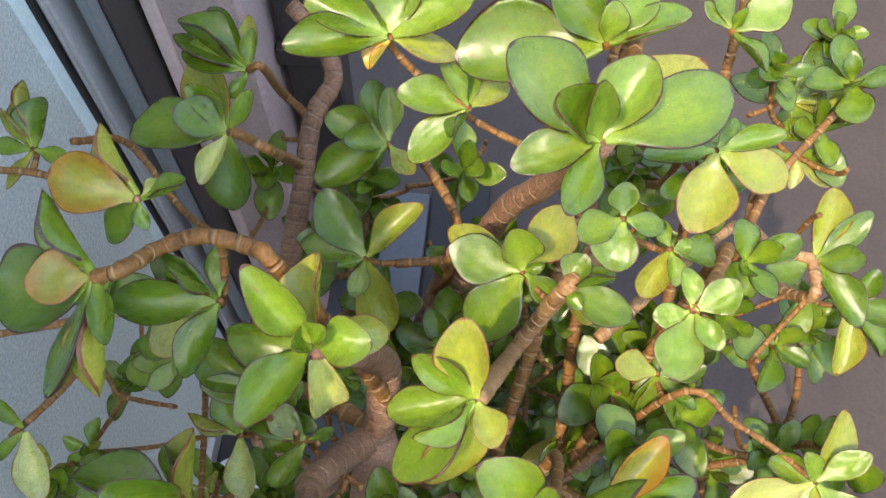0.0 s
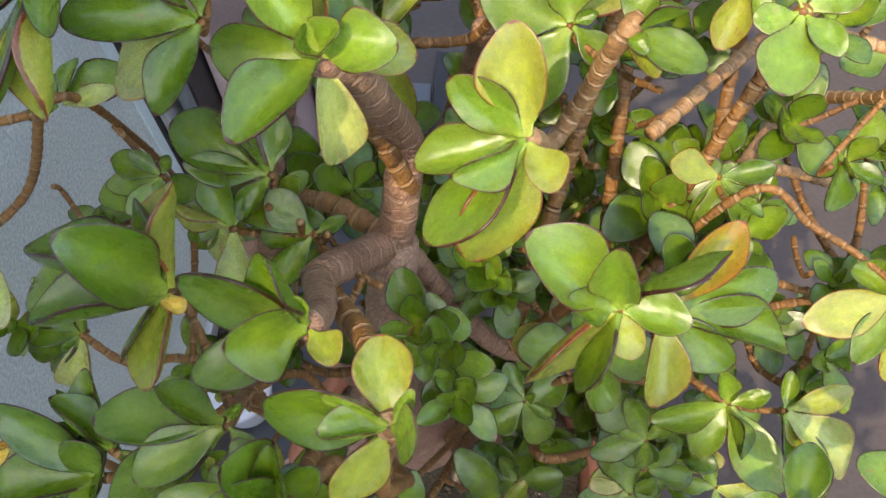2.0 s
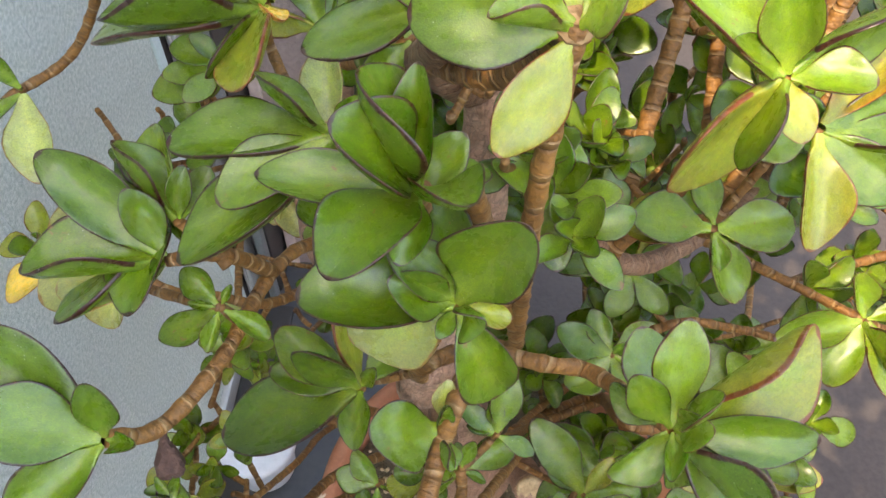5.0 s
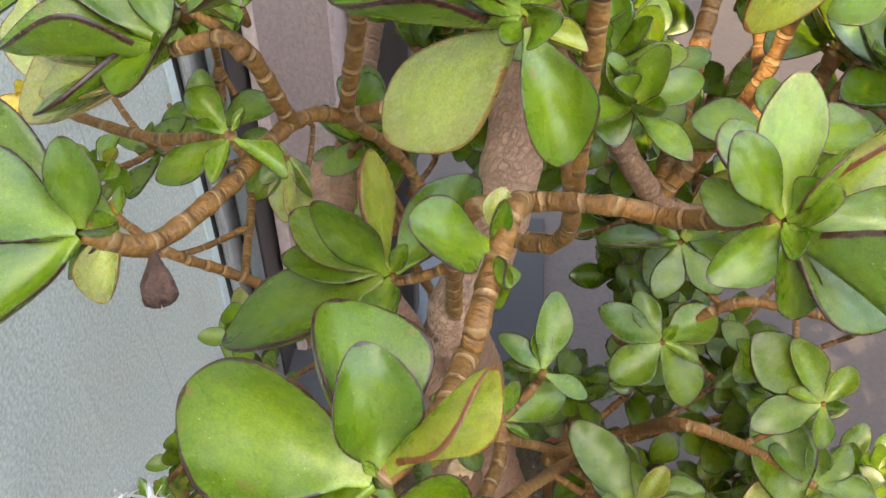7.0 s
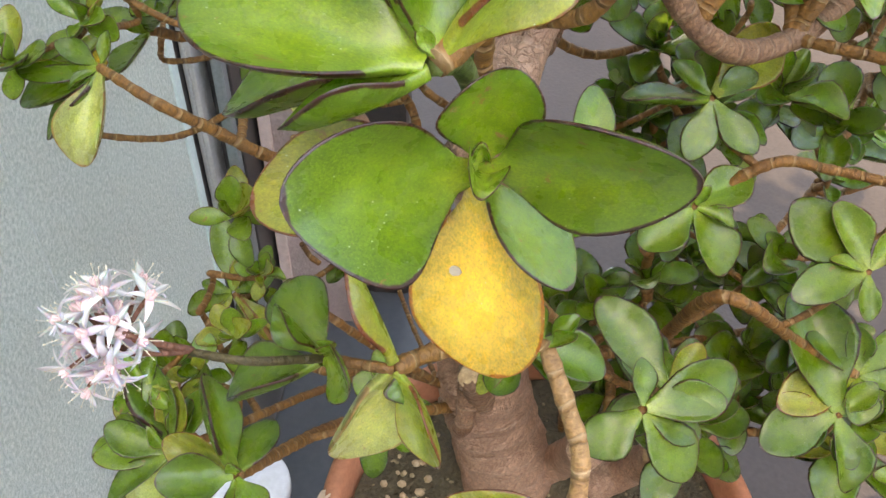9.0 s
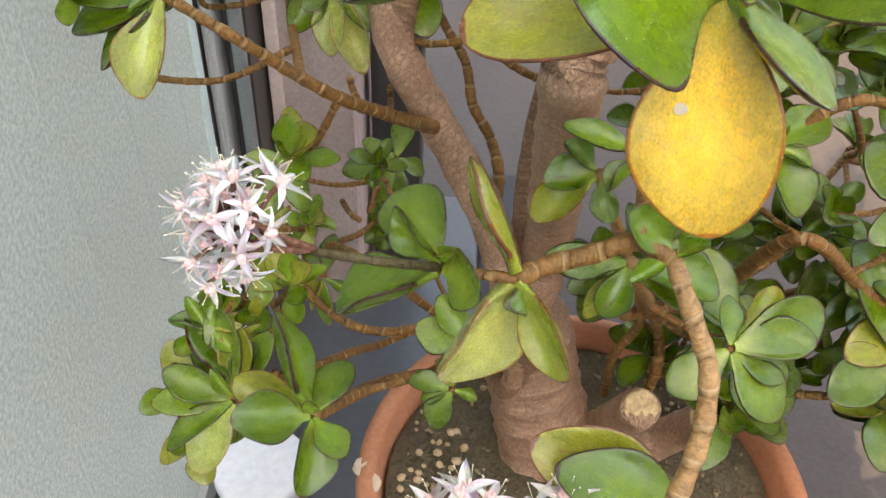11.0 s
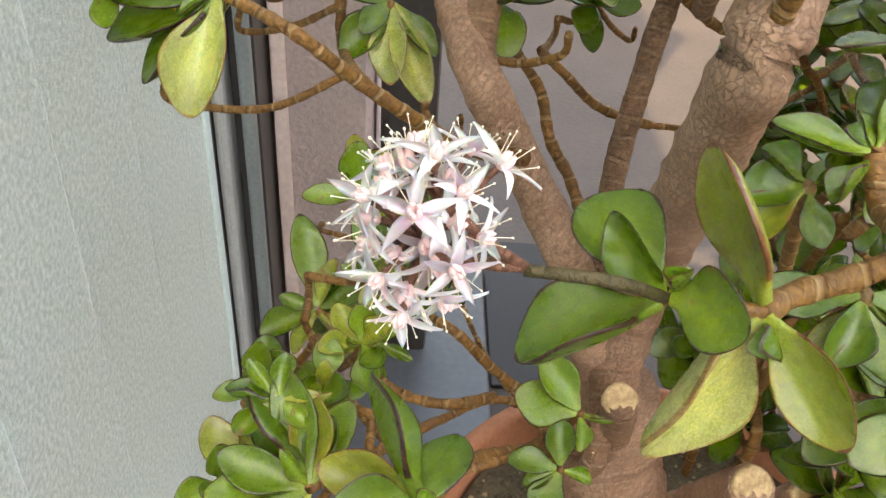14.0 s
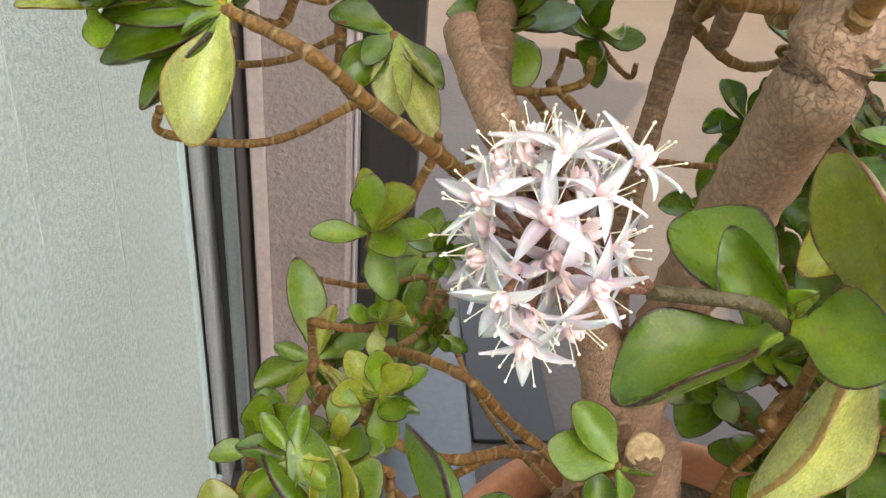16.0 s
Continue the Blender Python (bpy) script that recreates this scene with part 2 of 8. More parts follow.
TRIM = surface("pale_trim", (0.70, 0.56, 0.50), (0.78, 0.63, 0.57), 12, 0.8, 0.3, 0.002, 180)
PETAL, _n, _l, _b = material("white_petal", 0.5)
_uv = _n.new("ShaderNodeUVMap")
_s = _n.new("ShaderNodeSeparateXYZ")
_l.new(_uv.outputs[0], _s.inputs[0])
_own = _n.new("ShaderNodeObjectInfo").outputs["Random"]
_pink = calc(_n, _l, "MULTIPLY", calc(_n, _l, "POWER", _own, 1.6), 0.85)
_l.new(mix(_n, _l, calc(_n, _l, "MULTIPLY", ramp(_n, _l, _s.outputs["Y"], [(0.0, (1, 1, 1)), (0.6, (0.3, 0.3, 0.3)), (1.0, (0.45, 0.45, 0.45))]), _pink), (0.92, 0.91, 0.89), (0.85, 0.52, 0.68)), _b.inputs["Base Color"])
_b.inputs["Subsurface Weight"].default_value, _b.inputs["Subsurface Scale"].default_value = 0.4, 0.001
CARPEL = surface("pink_carpel", (0.80, 0.33, 0.40), (0.86, 0.78, 0.68), 420, 0.5, 0.1, 0.0002, 1500)
ANTHER = surface("cream_anther", (0.75, 0.66, 0.48), (0.85, 0.78, 0.62), 500, 0.6, 0.1, 0.0002, 1500)
DRIED = surface("dried_leaf_skin", (0.045, 0.019, 0.013), (0.125, 0.062, 0.042), 160, 0.8, 1.0, 0.002, 520)


# ---- mesh helpers ----
def mesh_object(name, bm, mat, parent=None, label="", smooth=True):
    me = bpy.data.meshes.new(name)
    bm.to_mesh(me)
    bm.free()
    for mt in (mat if isinstance(mat, (list, tuple)) else [mat]):
        me.materials.append(mt)
    if smooth:
        me.polygons.foreach_set("use_smooth", [True] * len(me.polygons))
    ob = new(name, me)
    ob.parent = parent
    if label:
        tagged(ob, label)
    return ob


def part(name, bm, mat, parent, label="", smooth=True):
    return mesh_object(name, bm, mat, parent, label, smooth)


def box_bm(lo, hi, bevel=0.0):
    bm = bmesh.new()
    lo, hi = Vector(lo), Vector(hi)
    bmesh.ops.create_cube(bm, size=1, matrix=Matrix.Translation((lo + hi) / 2) @ Matrix.Diagonal((*(hi - lo), 1)))
    if bevel:
        bmesh.ops.bevel(bm, geom=bm.edges[:], offset=bevel, segments=2, affect="EDGES", profile=0.6)
    return bm


def lathe(profile, steps=64, at=(0, 0, 0)):
    bm = bmesh.new()
    rings = []
    for r, z in profile:
        rings.append([bm.verts.new((at[0] + r * math.cos(a), at[1] + r * math.sin(a), at[2] + z)) for a in (2 * math.pi * i / steps for i in range(steps))])
    for a, b in zip(rings, rings[1:]):
        for i in range(steps):
            j = (i + 1) % steps
            bm.faces.new((a[i], a[j], b[j], b[i]))
    bmesh.ops.recalc_face_normals(bm, faces=bm.faces)
    return bm


def spline(points, per=6):
    """Catmull-Rom through the points."""
    p = [Vector(q) for q in points]
    p = [p[0] * 2 - p[1]] + p + [p[-1] * 2 - p[-2]]
    out = []
    for a, b, c, d in zip(p, p[1:], p[2:], p[3:]):
        for k in range(per):
            t = k / per
            out.append(0.5 * (2 * b + (c - a) * t + (2 * a - 5 * b + 4 * c - d) * t * t + (3 * b - a - 3 * c + d) * t ** 3))
    out.append(p[-2])
    return out


def tube_bm(points, r0, r1, sides=10, knob=0.13, gap=0.0105, seed=0):
    """A stem along a curve, swollen at the leaf scars, with UV: round, and metres along."""
    raw = spline(points, 8)
    length = [0.0]
    for a, b in zip(raw, raw[1:]):
        length.append(length[-1] + (b - a).length)
    total = max(length[-1], 1e-4)
    step = min(0.0035, max(0.0018, r0 * 0.45))
    n = max(3, int(total / step))
    pts, j = [], 0
    for i in range(n + 1):
        s = total * i / n
        while j < len(raw) - 2 and length[j + 1] < s:
            j += 1
        f = (s - length[j]) / max(length[j + 1] - length[j], 1e-6)
        pts.append(raw[j].lerp(raw[j + 1], min(max(f, 0), 1)))
    bm = bmesh.new()
    uv = bm.loops.layers.uv.new("UVMap")
    up = Vector((0.31, 0.22, 0.92))
    rings, rnd = [], random.Random(seed)
    wob = rnd.random() * 10
    for i, p in enumerate(pts):
        d = (pts[min(i + 1, n)] - pts[max(i - 1, 0)]).normalized()
        x = d.cross(up)
        x = x.normalized() if x.length > 0.05 else d.cross(Vector((1, 0, 0))).normalized()
        y = d.cross(x)
        s = total * i / n
        r = r0 + (r1 - r0) * i / n
        ph = (s / gap) % 1.0
        r *= 1 + knob * math.exp(-((ph - 0.5) / 0.16) ** 2) + 0.05 * noise.noise((s * 60 + wob, wob, 0))
        ring = []
        for k in range(sides):
            a = 2 * math.pi * k / sides
            rr = r * (1 + 0.07 * noise.noise((math.cos(a) * 1.5 + wob, math.sin(a) * 1.5, s * 70)))
            ring.append(bm.verts.new(p + (x * math.cos(a) + y * math.sin(a)) * rr))
        rings.append((ring, s))
    for (a, sa), (b, sb) in zip(rings, rings[1:]):
        for k in range(sides):
            q = (k + 1) % sides
            f = bm.faces.new((a[k], a[q], b[q], b[k]))
            for lp, (u, v) in zip(f.loops, ((k, sa), (k + 1, sa), (k + 1, sb), (k, sb))):
                lp[uv].uv = (u / sides, v)
    for ring, s in (rings[0], rings[-1]):
        f = bm.faces.new(ring)
        for lp in f.loops:
            lp[uv].uv = (0.5, s)
    bmesh.ops.recalc_face_normals(bm, faces=bm.faces)
    return bm


# ---- setting ----
GROUND_Z = -0.07
ground = tagged(mesh_object("ground", box_bm((-60, -60, GROUND_Z - 0.1), (60, 60, GROUND_Z)), FLOOR, smooth=False), "concrete balcony floor with faint stains, darkened in place of the plant's shade", "floor", kind="structure")
# unseen walls that close the balcony, added to cut low light from the sky
tagged(mesh_object("wall_parapet", box_bm((1.45, -2.8, GROUND_Z), (1.60, 2.60, 0.90)), WALL, smooth=False), "unseen mauve wall added on the right to cut low sky light", "wall", kind="structure")
tagged(mesh_object("wall_end", box_bm((-0.205, -2.95, GROUND_Z), (1.60, -2.80, 1.50)), WALL, smooth=False), "unseen mauve wall added at the near end to cut low sky light", "wall", kind="structure")
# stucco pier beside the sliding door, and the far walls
tagged(mesh_object("wall_back", box_bm((-0.205, 2.60, GROUND_Z), (3, 2.75, 1.50)), SHADE_TAUPE, smooth=False), "taupe wall at the far end, darkened in place of shade", "wall", kind="structure")
pier = bmesh.new()
outline = [(-0.168, 0.712), (-0.1535, 0.6950), (-0.090, 0.6950), (-0.086, 0.699), (-0.086, 0.90), (-0.168, 0.90)]
low, high = ([pier.verts.new((x, y, z)) for x, y in outline] for z in (GROUND_Z, 1.50))
for k in range(6):
    q = (k + 1) % 6
    pier.faces.new((low[k], low[q], high[q], high[k]))
pier.faces.new(high)
bmesh.ops.recalc_face_normals(pier, faces=pier.faces)
tagged(mesh_object("wall_pier", pier, WALL, smooth=False), "mauve stucco pier beside the sliding door", "wall", kind="structure")
tagged(mesh_object("wall_left", box_bm((-3, 0.715, GROUND_Z), (-0.205, 0.90, 1.50)), WALL, smooth=False), "mauve stucco wall past the sliding door", "wall", kind="structure")
# Out of view; its height sets where sun reaches the plant.
tagged(mesh_object("wall_lintel", box_bm((-0.40, -3.0, 1.38), (-0.206, 0.70, 1.50)), WALL, smooth=False), "unseen mauve band over the sliding door, height set for the shade edge", "wall", kind="structure")
# Unseen block, added to keep sun off the floor behind.
tagged(mesh_object("wall_upper", box_bm((-0.40, 0.15, 1.50), (-0.206, 0.90, 1.62)), WALL, smooth=False), "unseen mauve block added above the sliding door to hold off sun", "wall", kind="structure")
# Unseen block, added so the lower right leaves and floor lie in shade.
tagged(mesh_object("wall_box", box_bm((-0.40, -3.0, 1.50), (-0.206, -0.44, 1.88)), WALL, smooth=False), "unseen mauve block added over the sliding door to shade the lower right", "wall", kind="structure")
tagged(mesh_object("floor_slab", box_bm((-0.205, -2.8, GROUND_Z), (0.040, 0.900, GROUND_Z + 0.010), 0.003), SLAB, smooth=False), "smooth blue-grey slab along the sliding door", "floor", kind="structure")
# Invented sheet: a dark patch of floor, its shade put in as black.
tagged(mesh_object("floor_drain", box_bm((0.043, 0.700, GROUND_Z), (0.130, 0.960, GROUND_Z + 0.006), 0.002), FLOOR_SHADE, smooth=False), "black sheet beside the pale slab, in place of deep shade", "drain", kind="structure")
# Invented dark box with bands, put in for the shade of the gap.
dark_gap_box = tagged(new("dark_gap_box"), "dark upright box that stands in for the shaded gap past the stucco pier", "pipe")
part("pipe", box_bm((-0.080, 0.745, GROUND_Z), (-0.028, 0.795, 1.50), 0.008), BRONZE, dark_gap_box, smooth=False)
for z in (0.42, 1.10):
    part("bracket", box_bm((-0.084, 0.740, z), (-0.024, 0.799, z + 0.022), 0.002), BRONZE, dark_gap_box, smooth=False)

# sliding door of wired frosted glass
GLASS, _n, _l, _b = material("frosted_glass", 0.22)
# Light and dark speckle painted in, as glints off the relief don't show.
_speckle = ramp(_n, _l, noise_tex(_n, _l, 360, 2), [(0.36, (0.56, 0.65, 0.63)), (0.66, (0.80, 0.86, 0.84))])
_l.new(_speckle, _b.inputs["Base Color"])
_grain = noise_tex(_n, _l, 850, 3)
bump(_n, _l, _b, calc(_n, _l, "ADD", _grain, calc(_n, _l, "MULTIPLY", noise_tex(_n, _l, 300, 2), 1.0)), 1.0, 0.003)
_through = _n.new("ShaderNodeBsdfTranslucent")
_l.new(_speckle, _through.inputs["Color"])
_both = _n.new("ShaderNodeMixShader")
_both.inputs[0].default_value = 0.25
_l.new(_b.outputs[0], _both.inputs[1])
_l.new(_through.outputs[0], _both.inputs[2])
_l.new(_both.outputs[0], _n["Material Output"].inputs["Surface"])
WIRE = surface("embedded_wire", (0.52, 0.58, 0.58), (0.58, 0.64, 0.64), 30, 0.5, 0.0, 0.0005, 300)
door = tagged(new("door_1"), "sliding glass door with wired frosted pane and aluminium frame", "glass door", kind="structure")
GX = -0.200
part("pane", box_bm((GX - 0.006, -2.20, -0.025), (GX, 0.605, 1.34)), GLASS, door, "frosted wired glass", smooth=False)
for k in range(24):
    y = 0.560 - 0.095 * k
    part("wire", box_bm((GX - 0.0004, y - 0.00016, -0.025), (GX + 0.0004, y + 0.00016, 1.34)), WIRE, door, smooth=False)
GREY_STRIP = surface("grey_strip_skin", (0.20, 0.235, 0.235), (0.26, 0.295, 0.295), 20, 0.4, 0.05, 0.0005, 300, 0.3)
BEAD = surface("glazing_bead_skin", (0.56, 0.70, 0.67), (0.64, 0.77, 0.74), 30, 0.35, 0.05, 0.0005, 300)
part("glazing_bead", box_bm((GX - 0.003, 0.600, -0.025), (GX + 0.0022, 0.6135, 1.34), 0.001), BEAD, door, "pale blue-green glazing bead", smooth=False)
part("bottom_rail", box_bm((GX - 0.020, -2.20, -0.055), (GX + 0.008, 0.614, -0.025), 0.003), ALU, door, "brushed aluminium rail", smooth=False)
part("floor_track", box_bm((GX + 0.011, -2.20, GROUND_Z + 0.0100), (GX + 0.052, 0.625, -0.052), 0.002), BRONZE, door, "dark floor track", smooth=False)
part("gasket", box_bm((GX - 0.010, 0.614, -0.055), (GX + 0.0008, 0.660, 1.38), 0.0008), BRONZE, door, "black rubber gasket", smooth=False)
part("stile", box_bm((GX + 0.0015, 0.6235, -0.055), (GX + 0.0108, 0.6600, 1.38), 0.0015), ALU, door, "brushed aluminium stile", smooth=False)
part("stile_lip", box_bm((GX + 0.0045, 0.6205, -0.055), (GX + 0.0070, 0.6235, 1.38), 0.0008), ALU, door, "raised aluminium lip", smooth=False)
part("top_rail", box_bm((GX - 0.020, -2.20, 1.34), (GX + 0.008, 0.614, 1.38), 0.003), ALU, door, "brushed aluminium rail", smooth=False)
part("jamb", box_bm((GX + 0.0112, 0.650, GROUND_Z), (-0.1690, 0.712, 1.40), 0.0015), BRONZE, door, "dark door jamb", smooth=False)
part("jamb_strip", box_bm((-0.1806, 0.637, GROUND_Z), (-0.1704, 0.6495, 1.40), 0.0025), GREY_STRIP, door, "blue-grey aluminium strip", smooth=False)
part("pier_trim", box_bm((-0.1660, 0.6915, GROUND_Z), (-0.1540, 0.7110, 1.50), 0.002), TRIM, door, "pale pink trim strip", smooth=False)

# ---- pots ----
POT = (0.099, 0.318)
pot = tagged(new("flower_pot"), "round terracotta flower pot filled with dry soil", "flower pot")
pot.location = (POT[0], POT[1], GROUND_Z)
part("pot_body", lathe([(0.0, 0.0000), (0.092, 0.0000), (0.096, 0.0040), (0.124, 0.2100), (0.136, 0.2120), (0.139, 0.2170), (0.1405, 0.2520), (0.1375, 0.2570), (0.130, 0.2570), (0.127, 0.2520), (0.122, 0.2050), (0.118, 0.1900)], 72), CLAY, pot)
bm = lathe([(0.1225, 0.0), (0.110, 0.004), (0.09, 0.002), (0.07, 0.006), (0.05, 0.003), (0.03, 0.006), (0.012, 0.004), (0.0, 0.004)], 48, (0, 0, 0.235))
for v in bm.verts:
    v.co.z += 0.004 * noise.noise(v.co * 60) + 0.006 * noise.noise(v.co * 22)
part("soil", bm, SOIL, pot, "dry mossy soil")
grit = bmesh.new()
rnd = random.Random(5)
for k in range(420):
    a, r = rnd.random() * 6.283, 0.118 * math.sqrt(rnd.random())
    bmesh.ops.create_icosphere(grit, subdivisions=1, radius=rnd.uniform(0.0007, 0.0024), matrix=pose(r * math.cos(a), r * math.sin(a), 0.240, rnd.random() * 90, rnd.random() * 90, 0) @ Matrix.Diagonal((1, 0.8, 0.6, 1)))
GRIT = surface("grit", (0.20, 0.14, 0.075), (0.40, 0.30, 0.17), 90, 0.9, 0.4, 0.001, 600)
tagged(part("grit", grit, GRIT, pot, "pale gravel grains on the soil"), kind="stuff")

coarse = bmesh.new()
for k in range(46):
    a, r = math.pi + rnd.gauss(0.1, 0.42), 0.117 * math.sqrt(rnd.uniform(0.35, 1.0))
    bmesh.ops.create_icosphere(coarse, subdivisions=1, radius=rnd.uniform(0.0016, 0.0040), matrix=pose(r * math.cos(a), r * math.sin(a), 0.2415, rnd.random() * 90, rnd.random() * 90, 0) @ Matrix.Diagonal((1, 0.8, 0.7, 1)))
PUMICE = surface("pumice", (0.36, 0.23, 0.12), (0.58, 0.42, 0.26), 120, 0.9, 0.5, 0.001, 700)
tagged(part("pumice_gravel", coarse, PUMICE, pot, "coarse tan pumice grains"), kind="stuff")
LIME = surface("lime_crust", (0.62, 0.40, 0.26), (0.80, 0.62, 0.46), 90, 0.9, 0.5, 0.001, 500)
for turn, radius, up, size in ((181, 0.1372, 0.2555, (0.0060, 0.0075, 0.0016)), (186, 0.1285, 0.2556, (0.0042, 0.0065, 0.0018)), (176, 0.1400, 0.2400, (0.0016, 0.0085, 0.0040)), (330, 0.1340, 0.2568, (0.0050, 0.0110, 0.0012))):
    bm = bmesh.new()
    bmesh.ops.create_icosphere(bm, subdivisions=2, radius=1.0)
    for v in bm.verts:
        v.co += v.co * 0.30 * noise.noise(v.co * 1.7 + Vector((turn, 0, 0)))
    ob = part("lime_patch", bm, LIME, pot, "pale lime crust")
    ob.matrix_basis = Matrix.Rotation(radians(turn), 4, "Z") @ Matrix.Translation((radius, 0, up)) @ Matrix.Diagonal((*size, 1))

bucket = tagged(new("tub"), "small white plastic tub with a lid, by the door", "tub")
bucket.location = (-0.142, 0.425, GROUND_Z + 0.0182)
part("tub_body", lathe([(0.0, 0.0), (0.030, 0.0), (0.032, 0.003), (0.036, 0.063)], 56), WHITE_PLASTIC, bucket)
part("lid", lathe([(0.038, 0.056), (0.040, 0.058), (0.040, 0.067), (0.038, 0.070), (0.030, 0.069), (0.0, 0.069)], 56), WHITE_PLASTIC, bucket)

# ---- the jade plant ----
plant = tagged(new("jade_plant"), "old branching jade plant with thick glossy red-rimmed leaves", "succulent plant")
plant.location = (POT[0], POT[1], GROUND_Z + 0.2)
BASE = Matrix.Translation(plant.location).inverted()


def leaf_bm(curl, cup, point, lean=0.0, twist=0.0, wave=0.0, bm=None, place=None, rows=20, cols=14, slot=0):
    """One fleshy leaf of length 1 along +Y and width 1, its upper side towards +Z. UV: nearness to the rim, and place along it."""
    bm = bm or bmesh.new()
    uv = bm.loops.layers.uv.get("UVMap") or bm.loops.layers.uv.new("UVMap")
    vs = [math.sin(math.pi / 2 * k / rows) ** 0.9 for k in range(rows + 1)]

    def half(v):
        w = 0.5 * max(math.sin(math.pi * min(v, 1) ** (1.17 + 0.4 * point)), 0) ** ((0.86 - 0.32 * v) + 0.4 * point)
        return max(w, 0.085 * (1 - v) ** 0.3 if v < 1 else 0.0)

    def edge(u, v):
        d = min((1 - abs(u)) * half(v) + (0.12 if v < 0.12 else 0), (1 - v) * 0.9)
        return 1 - min(d / 0.45, 1)

    sheets = []
    for side in (1, -1):
        sheet = []
        for v in vs:
            row = []
            for j in range(cols + 1):
                u = -1 + 2 * j / cols
                u = math.sin(u * math.pi / 2)
                w = half(v)
                body = (1 - abs(u) ** 2.6) ** 0.5 * (0.055 + 0.02 * (1 - v)) * min(1, (1 - v) * 6 + 0.12)
                z = side * body * (0.55 if side > 0 else 1.0) + cup * (u * w * 2) ** 2 + curl * 1.3 * (v * v - v)
                w *= 1 + lean * (1 if u > 0 else -1) * math.sin(math.pi * v) + wave * math.sin(8.5 * v + 2.2 * u + 9 * lean)
                x = u * w + lean * v * (1 - v)
                t = twist * v
                co = Vector((x * math.cos(t), v, z + x * math.sin(t)))
                row.append((co, edge(u, v), v))
            sheet.append(row)
        sheets.append(sheet)
    made = []
    for s, sheet in enumerate(sheets):
        vv = []
        for i, row in enumerate(sheet):
            line = []
            for j, (co, e, v) in enumerate(row):
                if s == 1 and (j in (0, cols)):
                    line.append(made[0][i][j])
                    continue
                line.append(bm.verts.new(place @ co if place else co))
            vv.append(line)
        made.append(vv)
        for i in range(len(vs) - 1):
            for j in range(cols):
                q = [(i, j), (i, j + 1), (i + 1, j + 1), (i + 1, j)]
                if s:
                    q.reverse()
                try:
                    f = bm.faces.new([vv[a][b] for a, b in q])
                except ValueError:
                    continue
                f.smooth, f.material_index = True, slot
                for lp, (a, b) in zip(f.loops, q):
                    lp[uv].uv = (sheet[a][b][1], sheet[a][b][2])
    return bm


KINDS = [(0.06, 0.12, 0.0, 0.08, 0.10, 0.015), (0.16, 0.20, 0.06, -0.10, -0.12, 0.02), (0.26, 0.26, 0.02, 0.06, 0.18, 0.015), (0.10, 0.06, 0.16, -0.08, 0.12, 0.025),
         (-0.12, 0.14, 0.04, 0.12, -0.18, 0.02), (0.02, 0.26, 0.10, -0.05, 0.06, 0.025), (0.18, 0.10, 0.20, 0.10, -0.15, 0.015), (-0.06, 0.30, 0.02, -0.12, 0.20, 0.02)]
LEAF_MESH = {}
for tone, mt in LEAF_MATS.items():
    for k, kind in enumerate(KINDS):
        bm = leaf_bm(*kind)
        me = bpy.data.meshes.new("leaf")
        bm.to_mesh(me)
        bm.free()
        me.materials.append(mt)
        LEAF_MESH[tone, k] = me
leaf_rnd = random.Random(11)


def leaf_place(at, axis, vec, ratio, roll):
    """Where a leaf sits: at its stalk, along vec, its upper side towards the axis of its rosette."""
    size = vec.length
    y = vec.normalized()
    z = axis - y * axis.dot(y)
    z = z.normalized() if z.length > 0.1 else y.orthogonal().normalized()
    z = Matrix.Rotation(radians(roll if roll else leaf_rnd.uniform(-8, 8)), 3, y) @ z
    x = y.cross(z)
    m = Matrix((x, y, z)).transposed().to_4x4()
    m.translation = at + y * 0.0015
    return m @ Matrix.Diagonal((size * ratio, size * 1.03, max(size, 0.02) * 0.95, 1))


def rosette(at, axis, leaves):
    at, axis = Vector(at), Vector(axis).normalized()
    made = []
    for x, y, z, ratio, tone, *roll in leaves:
        ob = new("leaf", LEAF_MESH[tone, leaf_rnd.choice((0, 1, 3, 5, 7)) if roll else leaf_rnd.randrange(8)])
        ob.parent = plant
        ob.matrix_basis = BASE @ leaf_place(at, axis, Vector((x, y, z)) / 100, ratio, roll[0] if roll else 0)
        made.append(ob)
    return made


FOLIAGE_TONES = list(LEAF_MATS)
foliage = bmesh.new()
foliage.loops.layers.uv.new("UVMap")


def far_rosette(at, axis, leaves):
    """A rosette too small to pick its leaves apart: joined into one mesh."""
    at, axis = Vector(at), Vector(axis).normalized()
    for x, y, z, ratio, tone, *roll in leaves:
        leaf_bm(*leaf_rnd.choice(KINDS), bm=foliage, place=BASE @ leaf_place(at, axis, Vector((x, y, z)) / 100, ratio, roll[0] if roll else 0), rows=9, cols=6, slot=FOLIAGE_TONES.index(tone))


branch_count = [0]


def branch(points, r0, r1, tone):
    branch_count[0] += 1
    thick = max(r0, r1)
    if tone == "t" and thick < 0.0100:
        tone = "m"
    bm = tube_bm([Vector(p) for p in points], r0, r1, 14 if thick > 0.009 else 9, 0.16 if tone in "bpg" else 0.08, 0.0105 if thick < 0.0100 else 0.02, branch_count[0])
    name = "trunk" if thick > 0.028 else ("limb" if thick > 0.0085 else ("flower_stalk" if tone == "f" else "stem"))
    ob = part(name, bm, BARK[tone], plant)
    ob.matrix_basis = BASE


branch([(0.081, 0.352, 0.160), (0.072, 0.356, 0.201), (0.063, 0.358, 0.241), (0.056, 0.354, 0.283)], 0.031, 0.026, 't')
